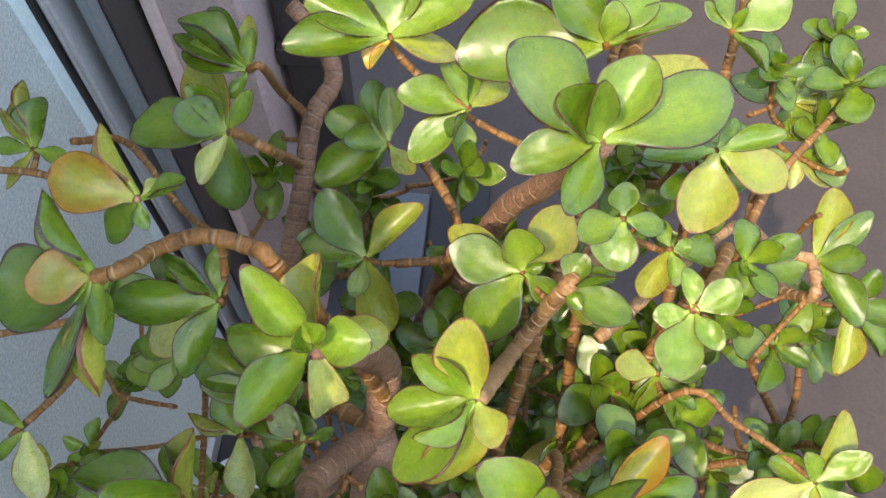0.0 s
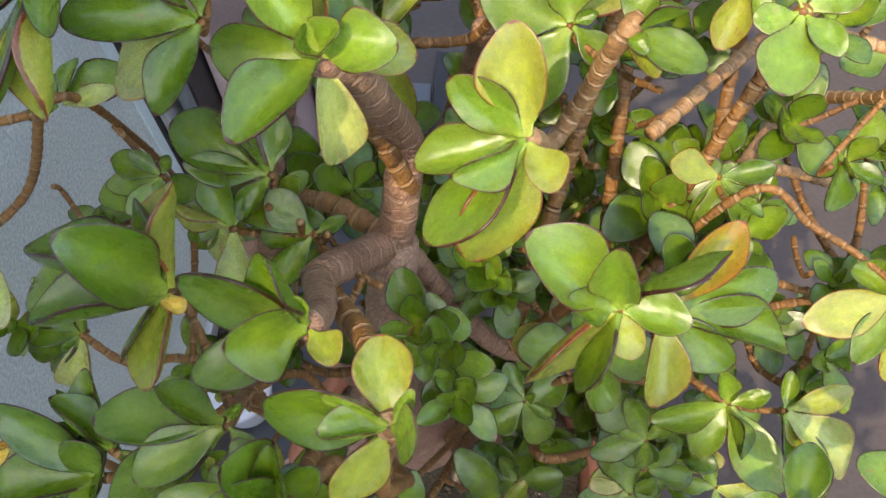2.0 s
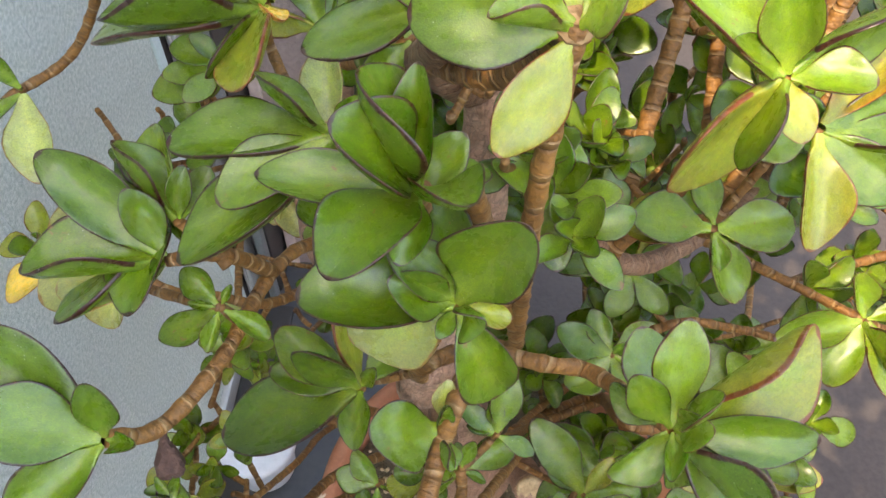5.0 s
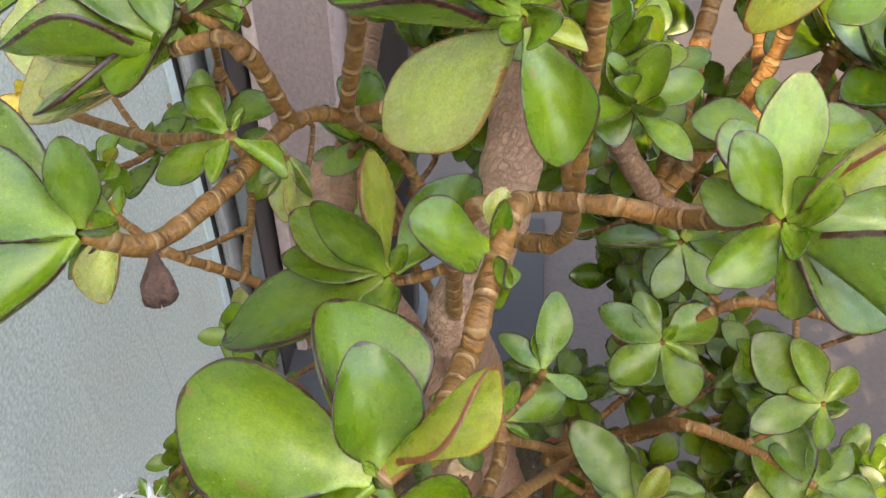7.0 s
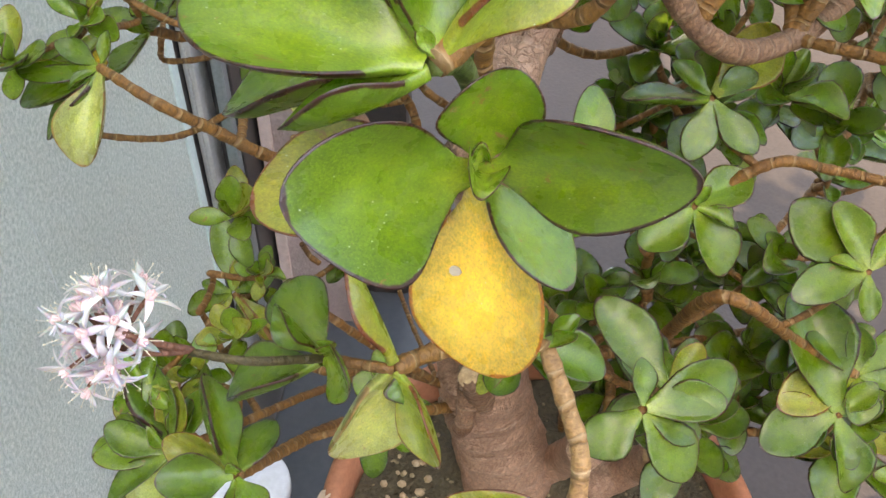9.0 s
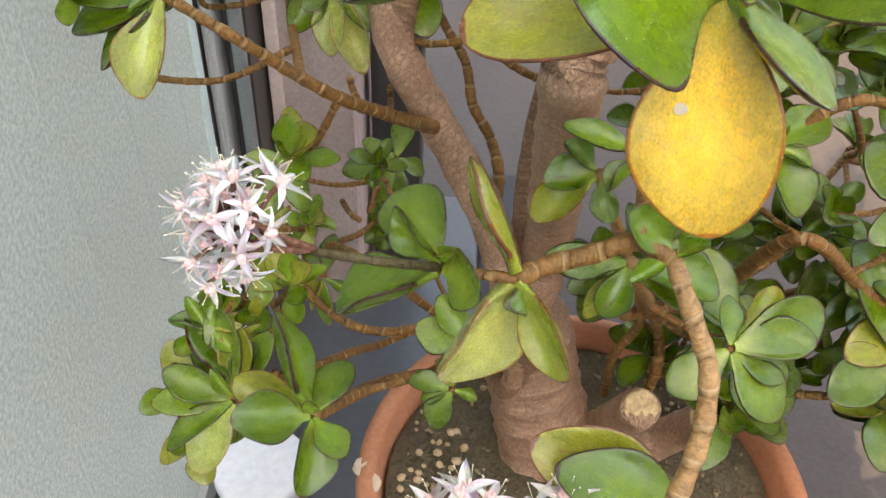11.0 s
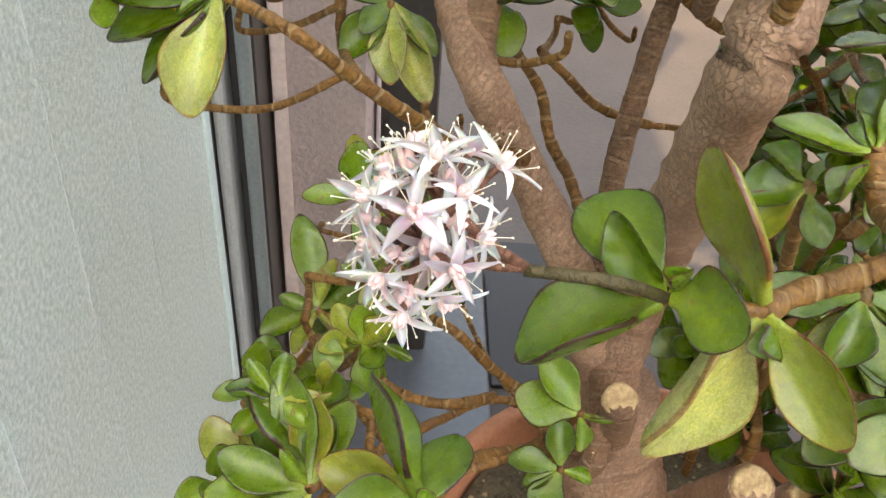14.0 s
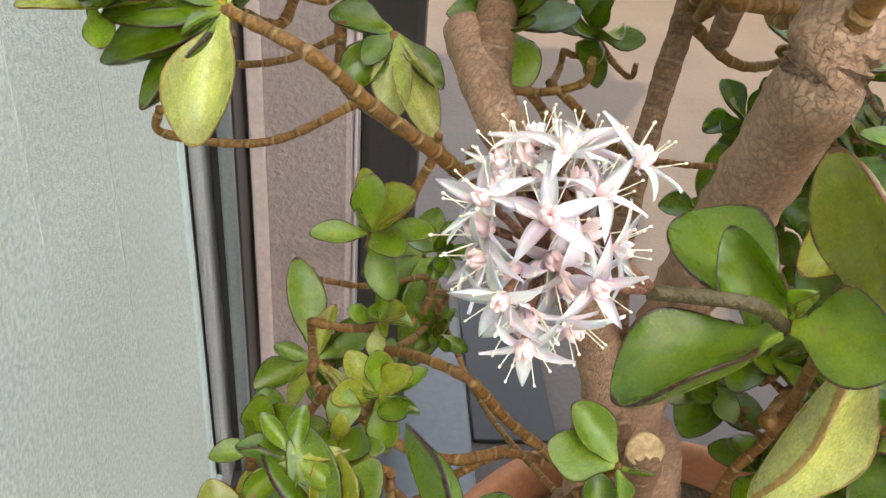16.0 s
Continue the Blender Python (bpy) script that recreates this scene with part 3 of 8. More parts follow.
branch([(0.063, 0.358, 0.241), (0.033, 0.360, 0.343), (0.012, 0.369, 0.383), (-0.008, 0.373, 0.418), (-0.022, 0.379, 0.443), (-0.032, 0.410, 0.460)], 0.0116, 0.0088, 't')
branch([(-0.022, 0.379, 0.443), (-0.011, 0.483, 0.529), (-0.006, 0.529, 0.558), (-0.003, 0.570, 0.580), (0.009, 0.596, 0.593), (-0.005, 0.622, 0.607), (-0.024, 0.637, 0.616)], 0.0082, 0.0061, 't')
branch([(-0.003, 0.570, 0.580), (-0.025, 0.584, 0.588), (-0.006, 0.517, 0.700), (-0.013, 0.515, 0.699)], 0.0031, 0.0021, 'b')
branch([(-0.009, 0.542, 0.565), (0.003, 0.478, 0.679), (-0.012, 0.483, 0.683), (-0.021, 0.485, 0.684)], 0.0036, 0.0026, 'b')
branch([(0.056, 0.354, 0.283), (0.061, 0.354, 0.350), (0.051, 0.284, 0.475), (0.049, 0.270, 0.501), (0.066, 0.300, 0.545), (0.072, 0.350, 0.609)], 0.0129, 0.0109, 't')
branch([(0.072, 0.350, 0.609), (0.075, 0.361, 0.636), (0.076, 0.372, 0.658), (0.069, 0.364, 0.694), (0.063, 0.355, 0.728), (0.055, 0.347, 0.748)], 0.0085, 0.0068, 't')
branch([(0.072, 0.350, 0.609), (0.059, 0.336, 0.619), (0.050, 0.316, 0.649), (0.047, 0.308, 0.656)], 0.0088, 0.0068, 't')
branch([(0.048, 0.309, 0.657), (0.054, 0.293, 0.677), (0.057, 0.282, 0.694), (0.058, 0.270, 0.716)], 0.0061, 0.0048, 't')
branch([(0.048, 0.307, 0.658), (0.064, 0.290, 0.669), (0.077, 0.268, 0.692), (0.087, 0.238, 0.734)], 0.0047, 0.0042, 'b')
branch([(0.068, 0.355, 0.601), (0.038, 0.371, 0.598), (0.015, 0.377, 0.590), (-0.009, 0.383, 0.583)], 0.0052, 0.0042, 'b')
branch([(0.079, 0.360, 0.640), (0.039, 0.375, 0.749), (0.025, 0.383, 0.754), (0.004, 0.385, 0.756), (-0.013, 0.379, 0.753), (-0.017, 0.362, 0.769), (-0.028, 0.358, 0.767)], 0.0042, 0.0031, 'b')
branch([(-0.026, 0.343, 0.760), (-0.099, 0.364, 0.610), (-0.129, 0.333, 0.595)], 0.0021, 0.0021, 'b')
branch([(-0.146, 0.381, 0.620), (-0.103, 0.392, 0.624), (-0.079, 0.401, 0.628), (-0.097, 0.451, 0.494)], 0.0021, 0.0021, 'b')
branch([(-0.152, 0.460, 0.665), (-0.121, 0.460, 0.664), (-0.099, 0.451, 0.658), (-0.014, 0.386, 0.781)], 0.0021, 0.0016, 'b')
branch([(-0.108, 0.478, 0.672), (-0.100, 0.509, 0.625), (-0.068, 0.484, 0.588), (-0.044, 0.490, 0.534)], 0.0021, 0.0021, 'b')
branch([(0.122, 0.340, 0.718), (0.138, 0.391, 0.632), (0.150, 0.408, 0.640), (0.159, 0.404, 0.696), (0.177, 0.431, 0.683)], 0.0044, 0.0040, 'p')
branch([(0.095, 0.469, 0.495), (0.127, 0.485, 0.614), (0.147, 0.482, 0.657), (0.158, 0.463, 0.714), (0.153, 0.395, 0.831)], 0.0088, 0.0054, 't')
branch([(0.076, 0.530, 0.605), (0.093, 0.509, 0.600), (0.104, 0.490, 0.589), (0.102, 0.476, 0.565), (0.087, 0.475, 0.520)], 0.0031, 0.0026, 'b')
branch([(0.072, 0.441, 0.632), (0.100, 0.446, 0.633), (0.113, 0.428, 0.684)], 0.0026, 0.0021, 'b')
branch([(0.095, 0.469, 0.495), (0.090, 0.440, 0.480), (0.077, 0.410, 0.465), (0.072, 0.350, 0.609)], 0.0054, 0.0041, 't')
branch([(0.072, 0.350, 0.609), (0.130, 0.330, 0.520), (0.180, 0.360, 0.500), (0.230, 0.400, 0.530)], 0.0054, 0.0048, 't')
branch([(0.230, 0.400, 0.530), (0.307, 0.517, 0.490), (0.324, 0.470, 0.576), (0.325, 0.491, 0.587)], 0.0044, 0.0036, 'p')
branch([(0.230, 0.400, 0.530), (0.294, 0.480, 0.471), (0.369, 0.497, 0.429), (0.388, 0.506, 0.432)], 0.0042, 0.0036, 'p')
branch([(0.190, 0.420, 0.600), (0.271, 0.503, 0.595), (0.298, 0.496, 0.590), (0.325, 0.491, 0.587)], 0.0038, 0.0034, 'p')
branch([(0.180, 0.360, 0.500), (0.236, 0.393, 0.597), (0.269, 0.381, 0.590), (0.294, 0.370, 0.583), (0.317, 0.356, 0.575)], 0.0026, 0.0016, 'b')
branch([(0.230, 0.400, 0.530), (0.246, 0.519, 0.610), (0.257, 0.599, 0.697), (0.246, 0.562, 0.723), (0.230, 0.527, 0.744)], 0.0036, 0.0026, 'b')
branch([(0.180, 0.360, 0.500), (0.183, 0.499, 0.609), (0.186, 0.591, 0.715), (0.177, 0.530, 0.755), (0.162, 0.474, 0.788)], 0.004, 0.0028, 'b')
branch([(0.180, 0.360, 0.500), (0.219, 0.414, 0.576), (0.245, 0.450, 0.660), (0.227, 0.412, 0.707), (0.205, 0.376, 0.746)], 0.004, 0.0028, 'b')
branch([(0.130, 0.330, 0.520), (0.163, 0.448, 0.635), (0.184, 0.527, 0.745), (0.171, 0.457, 0.792), (0.153, 0.395, 0.831)], 0.0042, 0.003, 'b')
branch([(0.130, 0.330, 0.520), (0.160, 0.345, 0.565), (0.169, 0.350, 0.600), (0.162, 0.303, 0.663)], 0.0036, 0.0026, 'b')
branch([(0.180, 0.360, 0.500), (0.250, 0.313, 0.508)], 0.0026, 0.0021, 'b')
branch([(0.066, 0.235, 0.686), (0.086, 0.249, 0.577), (0.066, 0.270, 0.550), (0.066, 0.300, 0.545)], 0.0031, 0.0026, 'b')
branch([(0.087, 0.238, 0.734), (0.083, 0.229, 0.683), (0.086, 0.249, 0.577)], 0.0026, 0.0026, 'b')
branch([(0.049, 0.270, 0.501), (0.053, 0.227, 0.594), (0.070, 0.233, 0.598), (0.095, 0.227, 0.604), (0.110, 0.226, 0.602), (0.127, 0.197, 0.629)], 0.0031, 0.0026, 'b')
branch([(0.070, 0.233, 0.598), (0.067, 0.205, 0.620), (0.063, 0.194, 0.611), (0.060, 0.176, 0.608), (0.058, 0.171, 0.603), (0.054, 0.146, 0.616), (0.044, 0.133, 0.613)], 0.0031, 0.0026, 'b')
branch([(0.044, 0.133, 0.613), (0.0475, 0.145, 0.606), (0.0505, 0.147, 0.596), (0.052, 0.137, 0.590)], 0.0021, 0.0018, 'g')
branch([(-0.030, 0.182, 0.625), (-0.020, 0.191, 0.614), (-0.008, 0.215, 0.612), (0.000, 0.254, 0.605), (0.011, 0.278, 0.590), (0.030, 0.300, 0.550), (0.050, 0.280, 0.510)], 0.0026, 0.0021, 'b')
branch([(0.000, 0.254, 0.605), (-0.005, 0.234, 0.644), (-0.021, 0.231, 0.643)], 0.0026, 0.0021, 'b')
branch([(-0.003, 0.231, 0.642), (-0.009, 0.236, 0.646), (-0.018, 0.240, 0.650)], 0.0021, 0.0016, 'b')
branch([(0.011, 0.278, 0.590), (0.031, 0.245, 0.687)], 0.0026, 0.0026, 'b')
branch([(0.011, 0.278, 0.590), (0.050, 0.260, 0.620), (0.055, 0.220, 0.698)], 0.0031, 0.0026, 'b')
branch([(0.066, 0.235, 0.686), (0.055, 0.220, 0.698)], 0.0026, 0.0021, 'b')
branch([(0.050, 0.260, 0.620), (0.066, 0.207, 0.670)], 0.0026, 0.0026, 'b')
branch([(-0.001, 0.347, 0.419), (-0.024, 0.369, 0.410), (-0.046, 0.338, 0.439), (-0.068, 0.329, 0.459), (-0.087, 0.319, 0.479), (-0.113, 0.331, 0.487)], 0.0036, 0.0021, 'b')
branch([(-0.083, 0.435, 0.451), (-0.080, 0.419, 0.428), (-0.059, 0.334, 0.449)], 0.0026, 0.0021, 'b')
branch([(-0.064, 0.423, 0.435), (-0.059, 0.433, 0.448)], 0.0026, 0.0021, 'b')
branch([(0.029, 0.181, 0.482), (0.037, 0.189, 0.480), (0.050, 0.192, 0.483), (0.063, 0.195, 0.486), (0.074, 0.192, 0.483)], 0.0029, 0.0026, 'b')
branch([(0.069, 0.232, 0.492), (0.070, 0.223, 0.482), (0.064, 0.198, 0.490), (0.063, 0.195, 0.486)], 0.0026, 0.0026, 'b')
branch([(0.074, 0.192, 0.483), (0.081, 0.181, 0.470), (0.086, 0.171, 0.459), (0.085, 0.159, 0.445), (0.079, 0.147, 0.431), (0.070, 0.131, 0.413)], 0.0027, 0.0032, 'p')
branch([(0.029, 0.181, 0.482), (0.008, 0.182, 0.484)], 0.0016, 0.0016, 'b')
branch([(0.008, 0.182, 0.484), (-0.008, 0.166, 0.500), (-0.024, 0.167, 0.501)], 0.0014, 0.0012, 'f')
branch([(0.063, 0.358, 0.241), (0.004, 0.310, 0.285), (-0.020, 0.280, 0.312), (-0.037, 0.201, 0.388)], 0.0036, 0.0026, 'b')
branch([(0.033, 0.348, 0.268), (-0.000, 0.346, 0.282), (-0.028, 0.330, 0.283), (-0.038, 0.289, 0.322), (-0.074, 0.224, 0.365)], 0.0021, 0.0021, 'b')
branch([(-0.001, 0.347, 0.283), (-0.028, 0.335, 0.289), (-0.056, 0.341, 0.296), (-0.089, 0.363, 0.321)], 0.0026, 0.0021, 'b')
branch([(0.033, 0.348, 0.268), (-0.002, 0.341, 0.305), (-0.028, 0.332, 0.341), (-0.059, 0.366, 0.324), (-0.061, 0.354, 0.310)], 0.0026, 0.0021, 'b')
branch([(0.088, 0.346, 0.174), (0.113, 0.348, 0.199), (0.117, 0.303, 0.276)], 0.0116, 0.0109, 't')
branch([(0.132, 0.346, 0.173), (0.155, 0.351, 0.187), (0.168, 0.334, 0.228)], 0.0122, 0.0116, 't')
branch([(0.061, 0.341, 0.260), (0.052, 0.320, 0.311)], 0.0088, 0.0082, 't')
branch([(0.130, 0.346, 0.219), (0.134, 0.344, 0.263), (0.127, 0.347, 0.296), (0.067, 0.209, 0.465)], 0.0031, 0.0026, 'b')
branch([(0.111, 0.358, 0.218), (0.108, 0.347, 0.267), (0.112, 0.329, 0.322), (0.057, 0.235, 0.480)], 0.0026, 0.0021, 'b')
branch([(0.136, 0.355, 0.245), (0.174, 0.355, 0.244), (0.221, 0.350, 0.239), (0.255, 0.338, 0.256), (0.232, 0.291, 0.335)], 0.0031, 0.0021, 'b')
branch([(0.130, 0.330, 0.400), (0.175, 0.339, 0.447), (0.209, 0.341, 0.446), (0.241, 0.338, 0.441)], 0.0031, 0.0021, 'b')
branch([(0.100, 0.320, 0.330), (0.157, 0.364, 0.301), (0.160, 0.298, 0.405), (0.211, 0.315, 0.360), (0.241, 0.306, 0.348)], 0.0042, 0.0026, 'b')
branch([(0.031, 0.361, 0.346), (0.033, 0.376, 0.368), (0.028, 0.394, 0.381), (0.017, 0.401, 0.398), (0.012, 0.415, 0.415), (0.001, 0.427, 0.428), (-0.011, 0.440, 0.443), (-0.024, 0.455, 0.460)], 0.0031, 0.0021, 'b')
branch([(0.076, 0.449, 0.383), (0.046, 0.441, 0.396), (0.023, 0.422, 0.422), (0.011, 0.429, 0.430)], 0.0026, 0.0021, 'b')
branch([(0.036, 0.367, 0.228), (0.049, 0.326, 0.267), (0.050, 0.400, 0.360), (0.070, 0.440, 0.460), (0.097, 0.484, 0.547), (0.105, 0.447, 0.640)], 0.0061, 0.0054, 't')
branch([(0.188, 0.461, 0.736), (0.204, 0.463, 0.729), (0.220, 0.465, 0.727), (0.221, 0.462, 0.736)], 0.0018, 0.0016, 'b')
branch([(0.182, 0.438, 0.734), (0.181, 0.431, 0.731), (0.179, 0.424, 0.731), (0.179, 0.422, 0.736)], 0.0018, 0.0016, 'b')
branch([(0.184, 0.434, 0.703), (0.195, 0.431, 0.699), (0.206, 0.428, 0.698), (0.207, 0.426, 0.705)], 0.0018, 0.0016, 'b')
branch([(0.156, 0.405, 0.675), (0.148, 0.414, 0.672), (0.140, 0.422, 0.672), (0.140, 0.420, 0.679)], 0.0018, 0.0016, 'b')
branch([(0.324, 0.470, 0.576), (0.336, 0.470, 0.569), (0.348, 0.471, 0.567), (0.349, 0.468, 0.574)], 0.0018, 0.0016, 'b')
branch([(-0.129, 0.460, 0.664), (-0.129, 0.467, 0.664), (-0.129, 0.473, 0.666), (-0.129, 0.472, 0.670)], 0.0018, 0.0016, 'b')
branch([(0.076, 0.530, 0.605), (0.067, 0.524, 0.614), (0.059, 0.518, 0.631), (0.059, 0.514, 0.642)], 0.0018, 0.0016, 'b')
branch([(0.157, 0.448, 0.740), (0.132, 0.459, 0.733), (0.107, 0.469, 0.737), (0.107, 0.465, 0.749)], 0.0018, 0.0016, 'b')
branch([(0.107, 0.465, 0.749), (0.089, 0.472, 0.754), (0.072, 0.478, 0.770), (0.072, 0.475, 0.781)], 0.0018, 0.0016, 'b')
branch([(0.281, 0.501, 0.593), (0.295, 0.549, 0.583), (0.309, 0.593, 0.604), (0.310, 0.590, 0.615)], 0.0018, 0.0016, 'b')
branch([(0.301, 0.562, 0.608), (0.309, 0.562, 0.600), (0.316, 0.561, 0.594), (0.316, 0.560, 0.599)], 0.0018, 0.0016, 'b')
branch([(0.072, 0.441, 0.632), (0.063, 0.442, 0.629), (0.055, 0.443, 0.628), (0.055, 0.442, 0.633)], 0.0018, 0.0016, 'b')
branch([(0.013, 0.384, 0.755), (0.012, 0.377, 0.738), (0.010, 0.369, 0.726), (0.011, 0.367, 0.734)], 0.0018, 0.0016, 'b')
branch([(0.054, 0.324, 0.637), (0.047, 0.330, 0.635), (0.041, 0.337, 0.636), (0.041, 0.335, 0.641)], 0.0018, 0.0016, 'b')
branch([(0.231, 0.390, 0.588), (0.229, 0.400, 0.582), (0.228, 0.410, 0.578), (0.228, 0.408, 0.584)], 0.0018, 0.0016, 'b')
branch([(-0.087, 0.422, 0.571), (-0.074, 0.413, 0.557), (-0.060, 0.403, 0.549), (-0.060, 0.400, 0.559)], 0.0018, 0.0016, 'b')
branch([(0.041, 0.335, 0.641), (0.024, 0.336, 0.635), (0.008, 0.337, 0.634), (0.008, 0.334, 0.643)], 0.0018, 0.0016, 'b')
branch([(0.027, 0.253, 0.664), (0.014, 0.274, 0.662), (0.001, 0.295, 0.671), (0.005, 0.287, 0.693)], 0.0018, 0.0016, 'b')
branch([(0.167, 0.324, 0.636), (0.177, 0.321, 0.628), (0.187, 0.318, 0.624), (0.189, 0.319, 0.625)], 0.0018, 0.0016, 'b')
branch([(0.250, 0.313, 0.508), (0.265, 0.313, 0.501), (0.280, 0.314, 0.498), (0.280, 0.312, 0.507)], 0.0018, 0.0016, 'b')
branch([(0.255, 0.338, 0.256), (0.263, 0.336, 0.252), (0.271, 0.335, 0.252), (0.271, 0.333, 0.257)], 0.0018, 0.0016, 'b')
branch([(0.271, 0.333, 0.257), (0.295, 0.326, 0.240), (0.319, 0.318, 0.235), (0.319, 0.315, 0.247)], 0.0018, 0.0016, 'b')
branch([(-0.018, 0.240, 0.650), (-0.022, 0.246, 0.643), (-0.026, 0.252, 0.638), (-0.026, 0.251, 0.642)], 0.0018, 0.0016, 'b')
branch([(0.022, 0.335, 0.642), (0.022, 0.346, 0.642), (0.022, 0.357, 0.646), (0.022, 0.355, 0.653)], 0.0018, 0.0016, 'b')
branch([(0.055, 0.220, 0.698), (0.052, 0.225, 0.686), (0.051, 0.223, 0.691), (0.051, 0.221, 0.695)], 0.0018, 0.0016, 'b')
branch([(0.137, 0.351, 0.547), (0.151, 0.336, 0.546), (0.165, 0.320, 0.556), (0.166, 0.315, 0.567)], 0.0018, 0.0016, 'b')
branch([(0.052, 0.242, 0.563), (0.041, 0.241, 0.557), (0.030, 0.239, 0.555), (0.031, 0.232, 0.565)], 0.0018, 0.0016, 'b')
branch([(-0.005, 0.230, 0.609), (-0.008, 0.232, 0.611), (-0.011, 0.233, 0.614), (-0.011, 0.232, 0.616)], 0.0018, 0.0016, 'b')
branch([(0.154, 0.335, 0.424), (0.150, 0.331, 0.426), (0.147, 0.328, 0.429), (0.147, 0.326, 0.433)], 0.0018, 0.0016, 'b')
branch([(0.069, 0.232, 0.492), (0.076, 0.238, 0.496), (0.083, 0.244, 0.504), (0.083, 0.241, 0.511)], 0.0018, 0.0016, 'b')
branch([(0.111, 0.310, 0.341), (0.131, 0.305, 0.331), (0.151, 0.298, 0.330), (0.151, 0.292, 0.340)], 0.0018, 0.0016, 'b')
branch([(0.195, 0.309, 0.375), (0.211, 0.314, 0.383), (0.227, 0.317, 0.402), (0.227, 0.312, 0.412)], 0.0018, 0.0016, 'b')
branch([(0.100, 0.284, 0.373), (0.120, 0.279, 0.364), (0.139, 0.274, 0.363), (0.139, 0.268, 0.373)], 0.0018, 0.0016, 'b')
branch([(0.175, 0.339, 0.447), (0.163, 0.351, 0.451), (0.152, 0.363, 0.460), (0.152, 0.358, 0.470)], 0.0018, 0.0016, 'b')
branch([(-0.025, 0.258, 0.333), (-0.002, 0.268, 0.333), (0.021, 0.276, 0.345), (0.021, 0.270, 0.355)], 0.0018, 0.0016, 'b')
branch([(0.007, 0.266, 0.348), (0.010, 0.262, 0.341), (0.014, 0.258, 0.336), (0.014, 0.256, 0.340)], 0.0018, 0.0016, 'b')
branch([(0.135, 0.270, 0.373), (0.129, 0.258, 0.376), (0.122, 0.245, 0.386), (0.122, 0.239, 0.396)], 0.0018, 0.0016, 'b')
branch([(0.036, 0.367, 0.228), (0.001, 0.454, 0.217), (-0.034, 0.521, 0.268), (-0.034, 0.515, 0.278)], 0.0018, 0.0016, 'b')
branch([(-0.074, 0.224, 0.365), (-0.080, 0.235, 0.370), (-0.085, 0.246, 0.379), (-0.085, 0.242, 0.386)], 0.0018, 0.0016, 'b')
branch([(-0.044, 0.340, 0.437), (-0.055, 0.337, 0.415), (-0.066, 0.334, 0.399), (-0.066, 0.330, 0.409)], 0.0018, 0.0016, 'b')
branch([(-0.050, 0.268, 0.336), (-0.068, 0.291, 0.337), (-0.086, 0.312, 0.354), (-0.086, 0.307, 0.364)], 0.0018, 0.0016, 'b')
branch([(-0.080, 0.301, 0.360), (-0.092, 0.302, 0.339), (-0.104, 0.304, 0.323), (-0.104, 0.299, 0.333)], 0.0018, 0.0016, 'b')
branch([(-0.091, 0.300, 0.347), (-0.098, 0.287, 0.345), (-0.104, 0.273, 0.349), (-0.103, 0.269, 0.359)], 0.0018, 0.0016, 'b')
branch([(-0.063, 0.331, 0.413), (-0.063, 0.345, 0.403), (-0.063, 0.358, 0.397), (-0.063, 0.355, 0.404)], 0.0018, 0.0016, 'b')
branch([(-0.086, 0.307, 0.364), (-0.087, 0.323, 0.358), (-0.089, 0.340, 0.355), (-0.089, 0.336, 0.363)], 0.0018, 0.0016, 'b')
branch([(-0.071, 0.291, 0.353), (-0.067, 0.290, 0.358), (-0.062, 0.289, 0.366), (-0.062, 0.286, 0.371)], 0.0018, 0.0016, 'b')
branch([(-0.100, 0.300, 0.337), (-0.098, 0.287, 0.329), (-0.096, 0.275, 0.326), (-0.095, 0.271, 0.334)], 0.0018, 0.0016, 'b')
branch([(-0.089, 0.336, 0.363), (-0.076, 0.339, 0.358), (-0.063, 0.342, 0.356), (-0.062, 0.338, 0.363)], 0.0018, 0.0016, 'b')
branch([(-0.113, 0.331, 0.487), (-0.125, 0.339, 0.483), (-0.137, 0.346, 0.483), (-0.137, 0.343, 0.490)], 0.0018, 0.0016, 'b')
branch([(-0.137, 0.343, 0.490), (-0.146, 0.340, 0.483), (-0.155, 0.338, 0.479), (-0.155, 0.335, 0.485)], 0.0018, 0.0016, 'b')
branch([(-0.115, 0.332, 0.487), (-0.114, 0.334, 0.483), (-0.114, 0.336, 0.479), (-0.114, 0.335, 0.481)], 0.0018, 0.0016, 'b')
branch([(-0.133, 0.341, 0.490), (-0.130, 0.348, 0.490), (-0.127, 0.354, 0.493), (-0.126, 0.352, 0.497)], 0.0018, 0.0016, 'b')
branch([(0.076, 0.449, 0.383), (0.114, 0.452, 0.382), (0.152, 0.449, 0.407), (0.152, 0.443, 0.417)], 0.0018, 0.0016, 'b')
branch([(0.152, 0.443, 0.417), (0.174, 0.459, 0.385), (0.195, 0.471, 0.368), (0.195, 0.465, 0.379)], 0.0018, 0.0016, 'b')
branch([(0.157, 0.364, 0.301), (0.154, 0.421, 0.289), (0.151, 0.469, 0.310), (0.151, 0.463, 0.321)], 0.0018, 0.0016, 'b')
branch([(0.151, 0.463, 0.321), (0.181, 0.477, 0.281), (0.211, 0.485, 0.263), (0.211, 0.479, 0.274)], 0.0018, 0.0016, 'b')
branch([(0.158, 0.347, 0.327), (0.188, 0.373, 0.323), (0.219, 0.392, 0.340), (0.219, 0.387, 0.350)], 0.0018, 0.0016, 'b')
branch([(0.168, 0.334, 0.228), (0.175, 0.335, 0.229), (0.182, 0.336, 0.232), (0.182, 0.334, 0.236)], 0.0018, 0.0016, 'b')
branch([(0.221, 0.350, 0.239), (0.227, 0.378, 0.230), (0.232, 0.404, 0.233), (0.233, 0.398, 0.243)], 0.0018, 0.0016, 'b')
